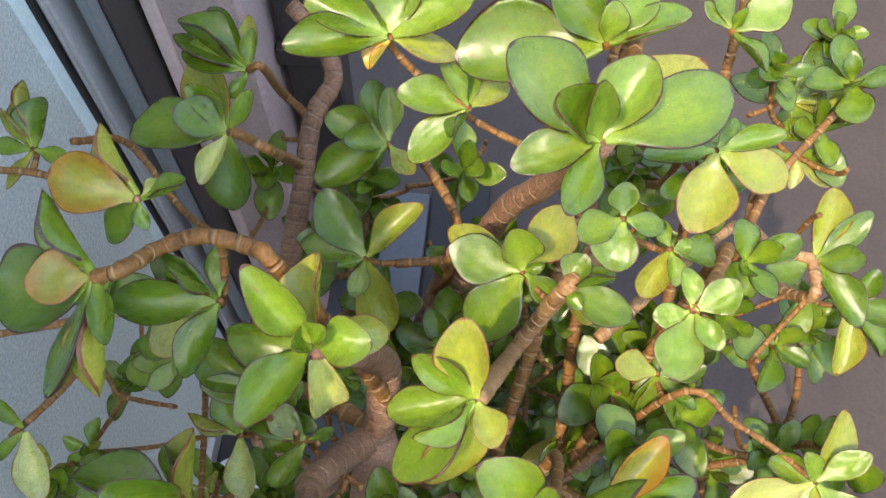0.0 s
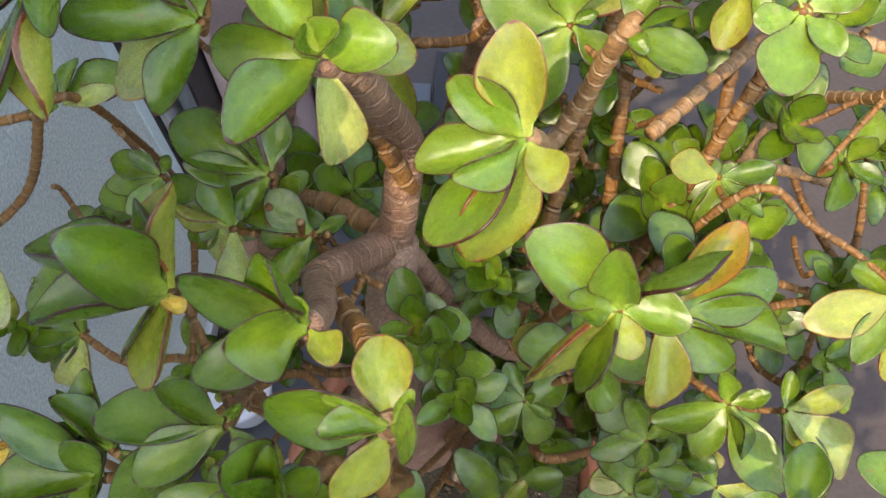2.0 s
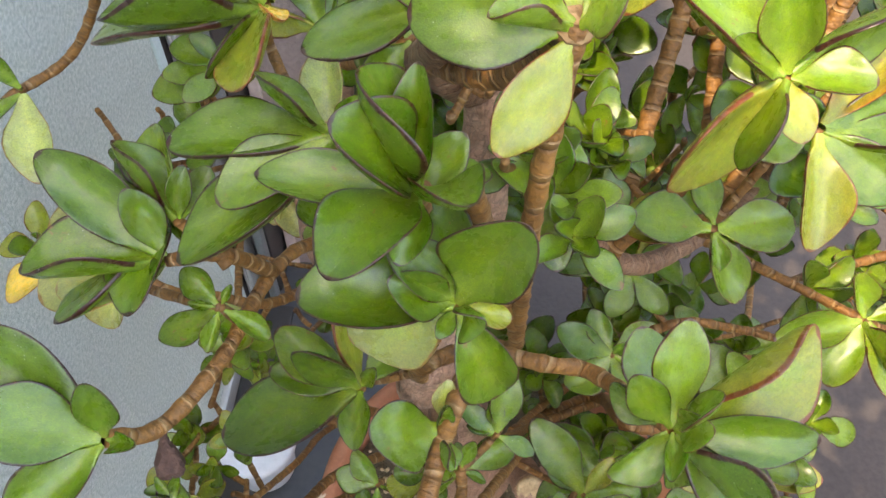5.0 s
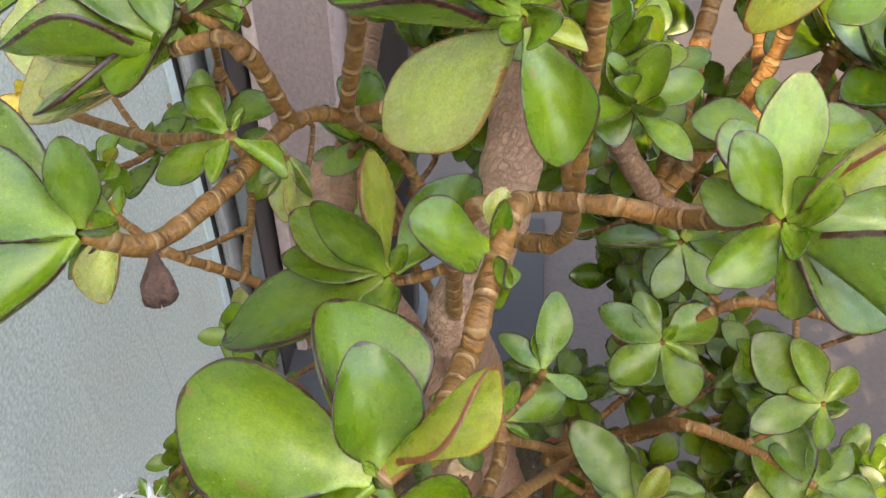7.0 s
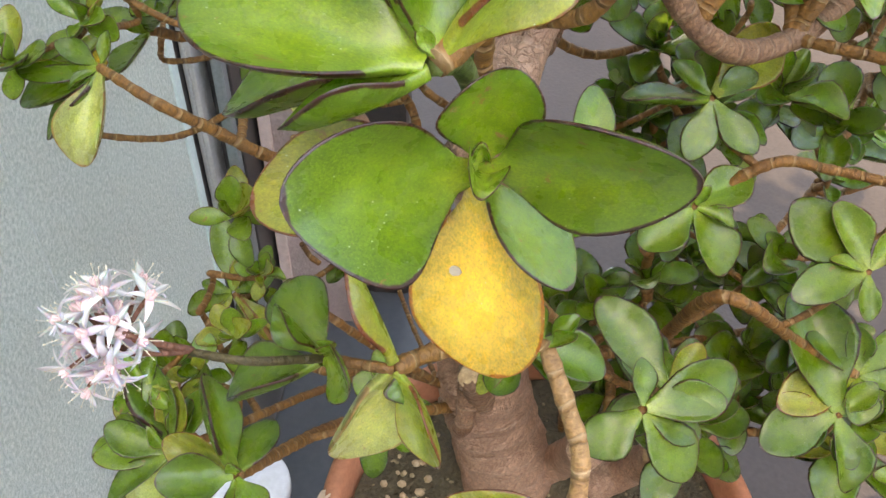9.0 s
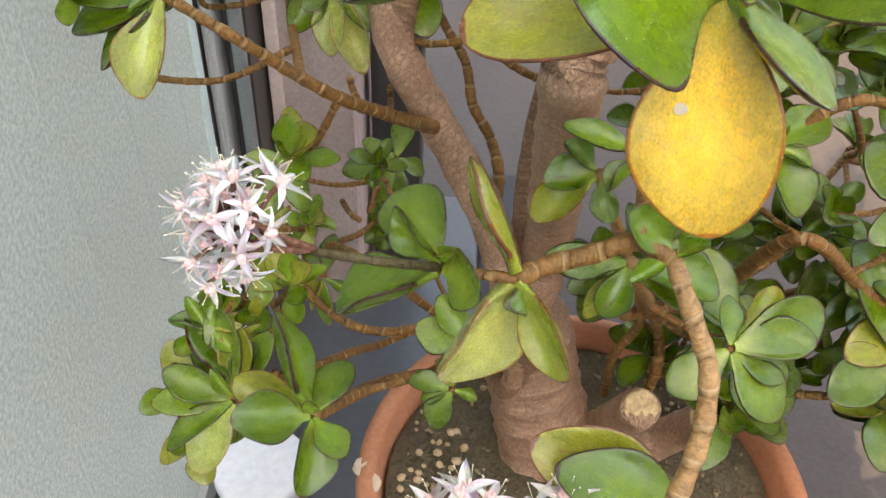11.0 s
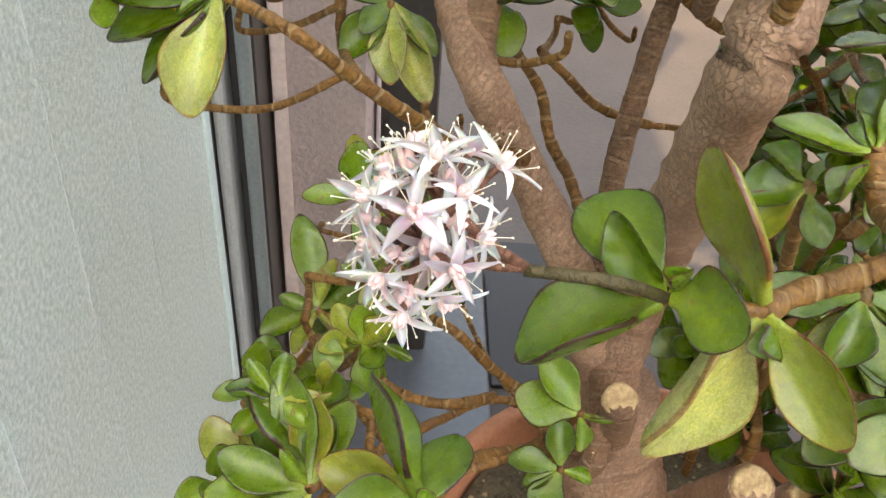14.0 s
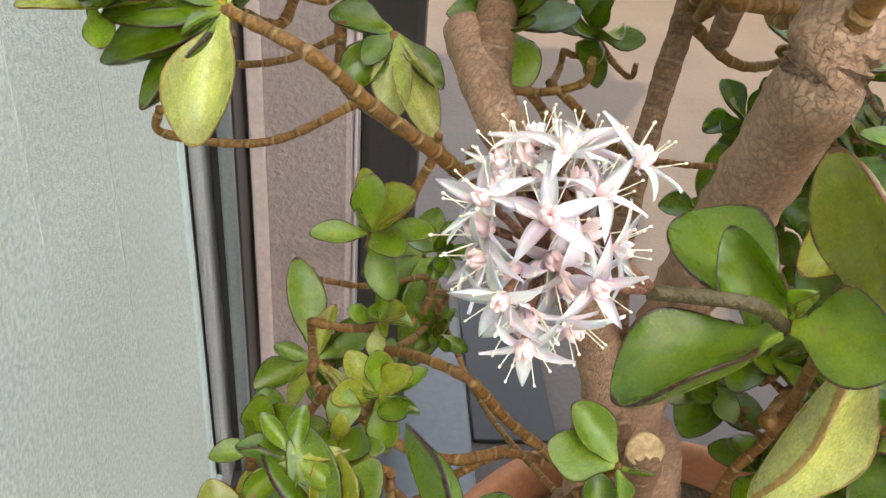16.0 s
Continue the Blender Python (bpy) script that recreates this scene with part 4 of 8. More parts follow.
branch([(0.233, 0.398, 0.243), (0.265, 0.428, 0.219), (0.299, 0.451, 0.219), (0.299, 0.445, 0.230)], 0.0018, 0.0016, 'b')
branch([(0.248, 0.324, 0.280), (0.263, 0.339, 0.282), (0.277, 0.353, 0.292), (0.278, 0.347, 0.303)], 0.0018, 0.0016, 'b')
branch([(0.268, 0.334, 0.256), (0.270, 0.341, 0.245), (0.272, 0.348, 0.237), (0.273, 0.346, 0.242)], 0.0018, 0.0016, 'b')
branch([(0.157, 0.355, 0.245), (0.157, 0.374, 0.234), (0.157, 0.392, 0.229), (0.158, 0.388, 0.237)], 0.0018, 0.0016, 'b')
branch([(0.236, 0.401, 0.243), (0.218, 0.429, 0.230), (0.201, 0.454, 0.231), (0.202, 0.448, 0.241)], 0.0018, 0.0016, 'b')
branch([(0.271, 0.342, 0.298), (0.254, 0.355, 0.300), (0.237, 0.368, 0.311), (0.237, 0.362, 0.322)], 0.0018, 0.0016, 'b')
branch([(0.129, 0.346, 0.289), (0.125, 0.362, 0.281), (0.122, 0.378, 0.277), (0.122, 0.374, 0.285)], 0.0018, 0.0016, 'b')
branch([(0.195, 0.465, 0.379), (0.214, 0.495, 0.362), (0.234, 0.521, 0.361), (0.234, 0.516, 0.372)], 0.0018, 0.0016, 'b')
branch([(0.234, 0.516, 0.372), (0.274, 0.537, 0.335), (0.315, 0.550, 0.327), (0.315, 0.544, 0.337)], 0.0018, 0.0016, 'b')
branch([(0.219, 0.387, 0.350), (0.249, 0.399, 0.343), (0.279, 0.408, 0.352), (0.280, 0.402, 0.363)], 0.0018, 0.0016, 'b')
branch([(0.132, 0.345, 0.313), (0.126, 0.358, 0.313), (0.120, 0.370, 0.316), (0.120, 0.368, 0.325)], 0.0018, 0.0016, 'b')
branch([(0.155, 0.395, 0.307), (0.159, 0.396, 0.304), (0.163, 0.397, 0.301), (0.163, 0.396, 0.304)], 0.0018, 0.0016, 'b')
branch([(0.136, 0.355, 0.245), (0.135, 0.359, 0.247), (0.134, 0.362, 0.251), (0.134, 0.362, 0.255)], 0.0018, 0.0016, 'b')
branch([(0.243, 0.314, 0.296), (0.240, 0.320, 0.295), (0.236, 0.326, 0.297), (0.237, 0.325, 0.301)], 0.0018, 0.0016, 'b')
branch([(0.182, 0.334, 0.236), (0.179, 0.333, 0.245), (0.176, 0.332, 0.261), (0.176, 0.329, 0.271)], 0.0018, 0.0016, 'b')
branch([(0.212, 0.351, 0.240), (0.213, 0.355, 0.242), (0.214, 0.360, 0.247), (0.214, 0.359, 0.251)], 0.0018, 0.0016, 'b')
branch([(0.151, 0.463, 0.321), (0.144, 0.469, 0.335), (0.137, 0.474, 0.362), (0.137, 0.471, 0.374)], 0.0018, 0.0016, 'b')
branch([(0.148, 0.466, 0.335), (0.155, 0.468, 0.334), (0.162, 0.470, 0.334), (0.162, 0.469, 0.339)], 0.0018, 0.0016, 'b')
branch([(0.122, 0.374, 0.285), (0.115, 0.390, 0.273), (0.109, 0.406, 0.266), (0.109, 0.404, 0.275)], 0.0018, 0.0016, 'b')
branch([(0.216, 0.385, 0.349), (0.218, 0.388, 0.337), (0.220, 0.391, 0.327), (0.220, 0.389, 0.332)], 0.0018, 0.0016, 'b')
branch([(0.276, 0.331, 0.256), (0.279, 0.334, 0.260), (0.281, 0.337, 0.267), (0.281, 0.336, 0.272)], 0.0018, 0.0016, 'b')
branch([(0.300, 0.322, 0.251), (0.311, 0.353, 0.240), (0.323, 0.381, 0.246), (0.323, 0.378, 0.258)], 0.0018, 0.0016, 'b')
branch([(-0.126, 0.352, 0.497), (-0.124, 0.374, 0.483), (-0.121, 0.396, 0.475), (-0.121, 0.392, 0.487)], 0.0018, 0.0016, 'b')
branch([(-0.071, 0.381, 0.438), (-0.108, 0.375, 0.421), (-0.145, 0.366, 0.427), (-0.145, 0.363, 0.439)], 0.0018, 0.0016, 'b')
branch([(-0.082, 0.432, 0.446), (-0.106, 0.434, 0.433), (-0.130, 0.436, 0.429), (-0.129, 0.433, 0.441)], 0.0018, 0.0016, 'b')
branch([(-0.121, 0.392, 0.487), (-0.103, 0.392, 0.477), (-0.085, 0.392, 0.473), (-0.085, 0.389, 0.483)], 0.0018, 0.0016, 'b')
branch([(-0.097, 0.451, 0.494), (-0.092, 0.449, 0.482), (-0.088, 0.447, 0.473), (-0.087, 0.445, 0.479)], 0.0018, 0.0016, 'b')
branch([(-0.024, 0.369, 0.410), (-0.025, 0.380, 0.407), (-0.026, 0.391, 0.408), (-0.026, 0.389, 0.414)], 0.0018, 0.0016, 'b')
branch([(-0.021, 0.383, 0.446), (-0.005, 0.375, 0.447), (0.011, 0.367, 0.455), (0.012, 0.363, 0.466)], 0.0018, 0.0016, 'b')
branch([(-0.037, 0.351, 0.427), (-0.039, 0.357, 0.427), (-0.042, 0.363, 0.430), (-0.042, 0.362, 0.434)], 0.0018, 0.0016, 'b')
branch([(-0.129, 0.433, 0.441), (-0.133, 0.449, 0.441), (-0.137, 0.466, 0.446), (-0.137, 0.463, 0.456)], 0.0018, 0.0016, 'b')
branch([(-0.121, 0.392, 0.487), (-0.134, 0.407, 0.485), (-0.147, 0.421, 0.490), (-0.147, 0.418, 0.501)], 0.0018, 0.0016, 'b')
branch([(-0.019, 0.409, 0.468), (-0.017, 0.413, 0.462), (-0.015, 0.416, 0.457), (-0.015, 0.415, 0.460)], 0.0018, 0.0016, 'b')
branch([(-0.021, 0.452, 0.456), (0.002, 0.471, 0.446), (0.025, 0.489, 0.450), (0.025, 0.486, 0.461)], 0.0018, 0.0016, 'b')
branch([(-0.006, 0.529, 0.558), (0.016, 0.531, 0.544), (0.038, 0.533, 0.539), (0.038, 0.529, 0.551)], 0.0018, 0.0016, 'b')
branch([(0.038, 0.529, 0.551), (0.050, 0.544, 0.530), (0.062, 0.558, 0.517), (0.062, 0.554, 0.529)], 0.0018, 0.0016, 'b')
branch([(-0.044, 0.490, 0.534), (-0.044, 0.534, 0.502), (-0.044, 0.575, 0.497), (-0.044, 0.571, 0.508)], 0.0018, 0.0016, 'b')
branch([(-0.004, 0.558, 0.574), (-0.014, 0.561, 0.567), (-0.024, 0.563, 0.564), (-0.024, 0.562, 0.570)], 0.0018, 0.0016, 'b')
branch([(0.062, 0.554, 0.529), (0.082, 0.563, 0.522), (0.102, 0.572, 0.523), (0.102, 0.569, 0.534)], 0.0018, 0.0016, 'b')
branch([(0.102, 0.569, 0.534), (0.109, 0.589, 0.517), (0.116, 0.609, 0.508), (0.116, 0.606, 0.519)], 0.0018, 0.0016, 'b')
branch([(0.079, 0.455, 0.490), (0.073, 0.448, 0.491), (0.067, 0.440, 0.495), (0.067, 0.438, 0.502)], 0.0018, 0.0016, 'b')
branch([(0.152, 0.443, 0.417), (0.170, 0.451, 0.430), (0.187, 0.456, 0.460), (0.187, 0.453, 0.471)], 0.0018, 0.0016, 'b')
branch([(0.175, 0.454, 0.397), (0.193, 0.447, 0.401), (0.211, 0.438, 0.416), (0.211, 0.435, 0.427)], 0.0018, 0.0016, 'b')
branch([(0.247, 0.422, 0.514), (0.241, 0.415, 0.487), (0.234, 0.409, 0.467), (0.235, 0.405, 0.478)], 0.0018, 0.0016, 'b')
branch([(0.163, 0.446, 0.434), (0.164, 0.423, 0.427), (0.164, 0.399, 0.431), (0.164, 0.396, 0.443)], 0.0018, 0.0016, 'b')
branch([(0.280, 0.402, 0.363), (0.291, 0.410, 0.375), (0.303, 0.417, 0.400), (0.304, 0.413, 0.412)], 0.0018, 0.0016, 'b')
branch([(0.096, 0.483, 0.544), (0.090, 0.495, 0.534), (0.083, 0.508, 0.529), (0.084, 0.506, 0.536)], 0.0018, 0.0016, 'b')
branch([(-0.009, 0.499, 0.539), (-0.005, 0.509, 0.518), (-0.000, 0.518, 0.502), (0.000, 0.515, 0.511)], 0.0018, 0.0016, 'b')
branch([(-0.067, 0.238, 0.356), (-0.069, 0.237, 0.349), (-0.072, 0.236, 0.343), (-0.072, 0.234, 0.346)], 0.0018, 0.0016, 'b')
branch([(-0.095, 0.271, 0.334), (-0.096, 0.255, 0.320), (-0.096, 0.239, 0.312), (-0.096, 0.234, 0.323)], 0.0018, 0.0016, 'b')
branch([(-0.054, 0.260, 0.341), (-0.061, 0.263, 0.335), (-0.068, 0.266, 0.330), (-0.068, 0.264, 0.335)], 0.0018, 0.0016, 'b')
branch([(-0.067, 0.236, 0.357), (-0.075, 0.243, 0.355), (-0.083, 0.251, 0.357), (-0.083, 0.248, 0.362)], 0.0018, 0.0016, 'b')
branch([(-0.057, 0.255, 0.345), (-0.057, 0.261, 0.348), (-0.057, 0.266, 0.353), (-0.057, 0.264, 0.357)], 0.0018, 0.0016, 'b')
branch([(-0.096, 0.254, 0.329), (-0.103, 0.256, 0.324), (-0.111, 0.258, 0.321), (-0.111, 0.256, 0.325)], 0.0018, 0.0016, 'b')
branch([(-0.063, 0.245, 0.352), (-0.058, 0.245, 0.352), (-0.054, 0.246, 0.355), (-0.054, 0.244, 0.358)], 0.0018, 0.0016, 'b')
branch([(-0.057, 0.264, 0.357), (-0.066, 0.268, 0.357), (-0.075, 0.272, 0.359), (-0.075, 0.270, 0.364)], 0.0018, 0.0016, 'b')
branch([(0.124, 0.362, 0.322), (0.122, 0.364, 0.315), (0.119, 0.366, 0.310), (0.119, 0.364, 0.313)], 0.0018, 0.0016, 'b')
branch([(0.119, 0.381, 0.283), (0.112, 0.382, 0.287), (0.105, 0.384, 0.295), (0.105, 0.380, 0.301)], 0.0018, 0.0016, 'b')
branch([(0.158, 0.378, 0.239), (0.161, 0.385, 0.250), (0.164, 0.392, 0.267), (0.164, 0.387, 0.278)], 0.0018, 0.0016, 'b')
branch([(0.176, 0.329, 0.271), (0.172, 0.339, 0.275), (0.168, 0.350, 0.284), (0.168, 0.345, 0.291)], 0.0018, 0.0016, 'b')
branch([(0.220, 0.389, 0.332), (0.220, 0.403, 0.330), (0.219, 0.416, 0.332), (0.219, 0.413, 0.338)], 0.0018, 0.0016, 'b')
branch([(0.219, 0.408, 0.337), (0.216, 0.414, 0.318), (0.213, 0.419, 0.303), (0.213, 0.415, 0.311)], 0.0018, 0.0016, 'b')
branch([(0.237, 0.362, 0.322), (0.233, 0.368, 0.319), (0.228, 0.374, 0.319), (0.228, 0.372, 0.322)], 0.0018, 0.0016, 'b')
branch([(0.214, 0.359, 0.251), (0.214, 0.367, 0.262), (0.213, 0.376, 0.279), (0.213, 0.370, 0.289)], 0.0018, 0.0016, 'b')
branch([(0.227, 0.374, 0.241), (0.237, 0.373, 0.243), (0.247, 0.371, 0.249), (0.247, 0.367, 0.256)], 0.0018, 0.0016, 'b')
branch([(0.200, 0.374, 0.343), (0.191, 0.388, 0.341), (0.182, 0.402, 0.343), (0.182, 0.397, 0.351)], 0.0018, 0.0016, 'b')
branch([(0.182, 0.397, 0.351), (0.171, 0.414, 0.344), (0.160, 0.431, 0.344), (0.160, 0.425, 0.353)], 0.0018, 0.0016, 'b')
branch([(-0.059, 0.366, 0.324), (-0.044, 0.398, 0.307), (-0.028, 0.427, 0.307), (-0.028, 0.421, 0.318)], 0.0018, 0.0016, 'b')
branch([(-0.040, 0.401, 0.320), (-0.037, 0.404, 0.330), (-0.034, 0.407, 0.346), (-0.034, 0.401, 0.356)], 0.0018, 0.0016, 'b')
branch([(0.011, 0.429, 0.430), (0.017, 0.447, 0.425), (0.023, 0.466, 0.425), (0.022, 0.460, 0.434)], 0.0018, 0.0016, 'b')
branch([(0.022, 0.460, 0.434), (0.034, 0.480, 0.425), (0.046, 0.500, 0.422), (0.045, 0.493, 0.432)], 0.0018, 0.0016, 'b')
branch([(0.045, 0.493, 0.432), (0.060, 0.506, 0.413), (0.075, 0.519, 0.400), (0.075, 0.513, 0.410)], 0.0018, 0.0016, 'b')
branch([(-0.064, 0.423, 0.435), (-0.061, 0.440, 0.415), (-0.058, 0.458, 0.400), (-0.059, 0.451, 0.410)], 0.0018, 0.0016, 'b')
branch([(-0.059, 0.451, 0.410), (-0.060, 0.478, 0.407), (-0.062, 0.504, 0.414), (-0.063, 0.497, 0.424)], 0.0018, 0.0016, 'b')
branch([(-0.028, 0.421, 0.318), (-0.032, 0.440, 0.305), (-0.035, 0.459, 0.298), (-0.036, 0.453, 0.306)], 0.0018, 0.0016, 'b')
branch([(-0.044, 0.392, 0.321), (-0.050, 0.396, 0.322), (-0.055, 0.401, 0.326), (-0.055, 0.398, 0.330)], 0.0018, 0.0016, 'b')
branch([(-0.032, 0.415, 0.318), (-0.031, 0.415, 0.305), (-0.030, 0.415, 0.295), (-0.031, 0.412, 0.299)], 0.0018, 0.0016, 'b')
branch([(-0.036, 0.453, 0.306), (-0.067, 0.460, 0.293), (-0.098, 0.464, 0.295), (-0.098, 0.457, 0.305)], 0.0018, 0.0016, 'b')
branch([(-0.086, 0.361, 0.319), (-0.084, 0.375, 0.307), (-0.081, 0.389, 0.299), (-0.081, 0.384, 0.306)], 0.0018, 0.0016, 'b')
branch([(0.054, 0.324, 0.637), (0.062, 0.321, 0.633), (0.069, 0.318, 0.632), (0.070, 0.316, 0.637)], 0.0018, 0.0016, 'b')
branch([(0.070, 0.336, 0.591), (0.078, 0.324, 0.592), (0.085, 0.311, 0.600), (0.085, 0.308, 0.611)], 0.0018, 0.0016, 'b')
branch([(0.063, 0.319, 0.637), (0.060, 0.314, 0.632), (0.057, 0.308, 0.629), (0.057, 0.307, 0.633)], 0.0018, 0.0016, 'b')
branch([(0.085, 0.308, 0.611), (0.090, 0.303, 0.604), (0.096, 0.298, 0.600), (0.096, 0.297, 0.605)], 0.0018, 0.0016, 'b')
branch([(0.085, 0.308, 0.611), (0.081, 0.302, 0.613), (0.077, 0.295, 0.620), (0.077, 0.293, 0.626)], 0.0018, 0.0016, 'b')
branch([(0.096, 0.297, 0.605), (0.100, 0.291, 0.598), (0.104, 0.284, 0.593), (0.104, 0.283, 0.598)], 0.0018, 0.0016, 'b')
branch([(0.036, 0.335, 0.641), (0.036, 0.336, 0.643), (0.036, 0.337, 0.646), (0.036, 0.337, 0.648)], 0.0018, 0.0016, 'b')
branch([(0.022, 0.343, 0.647), (0.023, 0.347, 0.636), (0.024, 0.351, 0.628), (0.024, 0.350, 0.633)], 0.0018, 0.0016, 'b')
branch([(0.045, 0.332, 0.640), (0.046, 0.333, 0.642), (0.047, 0.334, 0.644), (0.047, 0.333, 0.646)], 0.0018, 0.0016, 'b')
branch([(0.190, 0.428, 0.626), (0.179, 0.442, 0.614), (0.168, 0.456, 0.608), (0.168, 0.453, 0.618)], 0.0018, 0.0016, 'b')
branch([(0.208, 0.439, 0.599), (0.205, 0.442, 0.584), (0.201, 0.446, 0.572), (0.201, 0.444, 0.579)], 0.0018, 0.0016, 'b')
branch([(0.246, 0.424, 0.522), (0.240, 0.433, 0.525), (0.233, 0.442, 0.533), (0.233, 0.440, 0.541)], 0.0018, 0.0016, 'b')
branch([(0.164, 0.400, 0.600), (0.162, 0.403, 0.595), (0.160, 0.406, 0.592), (0.160, 0.405, 0.594)], 0.0018, 0.0016, 'b')
branch([(0.215, 0.381, 0.561), (0.210, 0.394, 0.554), (0.205, 0.407, 0.551), (0.205, 0.405, 0.558)], 0.0018, 0.0016, 'b')
branch([(0.290, 0.526, 0.600), (0.290, 0.529, 0.589), (0.290, 0.531, 0.581), (0.290, 0.530, 0.585)], 0.0018, 0.0016, 'b')
branch([(0.257, 0.489, 0.596), (0.251, 0.498, 0.608), (0.244, 0.507, 0.629), (0.245, 0.504, 0.641)], 0.0018, 0.0016, 'b')
branch([(0.324, 0.470, 0.576), (0.308, 0.452, 0.559), (0.292, 0.432, 0.555), (0.293, 0.429, 0.567)], 0.0018, 0.0016, 'b')
branch([(0.320, 0.482, 0.554), (0.301, 0.475, 0.543), (0.282, 0.467, 0.540), (0.282, 0.464, 0.551)], 0.0018, 0.0016, 'b')
branch([(0.305, 0.495, 0.589), (0.308, 0.497, 0.602), (0.311, 0.499, 0.622), (0.311, 0.495, 0.634)], 0.0018, 0.0016, 'b')
branch([(0.230, 0.400, 0.530), (0.239, 0.398, 0.534), (0.247, 0.396, 0.542), (0.248, 0.393, 0.551)], 0.0018, 0.0016, 'b')
branch([(0.303, 0.426, 0.486), (0.302, 0.410, 0.490), (0.300, 0.394, 0.502), (0.300, 0.391, 0.513)], 0.0018, 0.0016, 'b')
branch([(0.215, 0.381, 0.561), (0.216, 0.371, 0.559), (0.216, 0.361, 0.561), (0.217, 0.359, 0.568)], 0.0018, 0.0016, 'b')
branch([(0.316, 0.560, 0.599), (0.327, 0.550, 0.602), (0.337, 0.541, 0.610), (0.337, 0.537, 0.621)], 0.0018, 0.0016, 'b')
branch([(0.318, 0.559, 0.600), (0.323, 0.568, 0.599), (0.329, 0.577, 0.601), (0.329, 0.576, 0.607)], 0.0018, 0.0016, 'b')
branch([(0.304, 0.572, 0.611), (0.292, 0.571, 0.626), (0.281, 0.568, 0.660), (0.281, 0.565, 0.671)], 0.0018, 0.0016, 'b')
branch([(0.329, 0.576, 0.607), (0.336, 0.582, 0.617), (0.343, 0.587, 0.633), (0.343, 0.584, 0.644)], 0.0018, 0.0016, 'b')
branch([(0.310, 0.590, 0.615), (0.322, 0.613, 0.613), (0.335, 0.635, 0.624), (0.335, 0.631, 0.635)], 0.0018, 0.0016, 'b')
branch([(0.245, 0.504, 0.641), (0.231, 0.523, 0.640), (0.218, 0.542, 0.649), (0.218, 0.539, 0.660)], 0.0018, 0.0016, 'b')
branch([(0.292, 0.568, 0.643), (0.284, 0.566, 0.635), (0.276, 0.564, 0.631), (0.276, 0.562, 0.636)], 0.0018, 0.0016, 'b')
branch([(0.201, 0.444, 0.579), (0.189, 0.451, 0.556), (0.177, 0.457, 0.540), (0.177, 0.454, 0.551)], 0.0018, 0.0016, 'b')
branch([(0.160, 0.405, 0.594), (0.153, 0.421, 0.594), (0.147, 0.436, 0.599), (0.147, 0.433, 0.609)], 0.0018, 0.0016, 'b')
branch([(0.099, 0.341, 0.568), (0.106, 0.348, 0.567), (0.113, 0.354, 0.569), (0.114, 0.353, 0.575)], 0.0018, 0.0016, 'b')
branch([(0.142, 0.365, 0.567), (0.134, 0.371, 0.561), (0.127, 0.377, 0.557), (0.127, 0.375, 0.563)], 0.0018, 0.0016, 'b')
branch([(0.113, 0.353, 0.575), (0.117, 0.349, 0.570), (0.122, 0.345, 0.567), (0.122, 0.344, 0.571)], 0.0018, 0.0016, 'b')
branch([(0.068, 0.316, 0.566), (0.060, 0.330, 0.550), (0.053, 0.343, 0.539), (0.053, 0.340, 0.549)], 0.0018, 0.0016, 'b')
branch([(0.100, 0.341, 0.566), (0.097, 0.336, 0.563), (0.094, 0.331, 0.562), (0.094, 0.330, 0.565)], 0.0018, 0.0016, 'b')
branch([(0.127, 0.375, 0.563), (0.116, 0.377, 0.558), (0.105, 0.378, 0.557), (0.105, 0.376, 0.564)], 0.0018, 0.0016, 'b')
branch([(-0.011, 0.232, 0.616), (-0.039, 0.243, 0.605), (-0.068, 0.251, 0.607), (-0.067, 0.246, 0.618)], 0.0018, 0.0016, 'b')
branch([(0.1037, 0.1750, 0.3676), (0.0662, 0.1652, 0.3623)], 0.0016, 0.0012, 'f')
branch([(0.1037, 0.1750, 0.3676), (0.0843, 0.1653, 0.3624)], 0.0016, 0.0012, 'f')

# rosettes: heart, axis, leaves as tip (cm from the heart), width ratio, tone
rosette((0.0550, 0.3470, 0.7480), (0.02, -0.28, 0.96), [(-2.06, 1.15, 3.74, 0.4, 'l', -3), (-0.17, 3.13, 1.13, 0.69, 'y', -31), (-3.28, 0.09, -0.37, 0.64, 'g', -29), (-1.89, -3.51, 0.62, 0.49, 'g', 8), (2.28, -0.12, 0.68, 0.84, 'l', 13), (0.47, -1.33, -3.83, 0.4, 'p', -8), (2.69, 1.09, -1.29, 0.54, 'y', 13), (-0.4, -0.6, 1.1, 0.8, 'l'), (0.7, 0, 1.3, 0.8, 'l')])
rosette((0.1216, 0.3399, 0.7181), (0.02, -0.28, 0.96), [(-0.76, 2.09, 3.05, 0.62, 'y', -24), (-2.53, 1.05, 1.45, 0.6, 'l', -38), (-3.53, -0.51, -1.2, 0.46, 'l', 8), (-3, -2.94, -1.89, 0.63, 'l', 46), (0.86, -1.83, 0.15, 0.74, 'y', 0), (-1.22, -2.51, -4.09, 0.7, 'y', -39), (-2.24, -1.96, 0.89, 0.49, 'l', -44)])
rosette((0.153, 0.395, 0.831), (0.02, -0.28, 0.96), [(-3.0, 1.7, 2.2, 0.75, 'g'), (-1.6, -0.6, 2.9, 0.50, 'l'), (-0.4, -0.1, 3.0, 0.40, 'l'), (-0.9, -2.8, 0.2, 0.45, 'g'), (-2.6, -0.9, -0.4, 0.55, 'g'), (1.3, 2.1, 1.6, 0.70, 'l'), (3.3, 3.3, 0.3, 0.55, 'y'), (4.3, 2.4, -0.0, 0.50, 'g')])
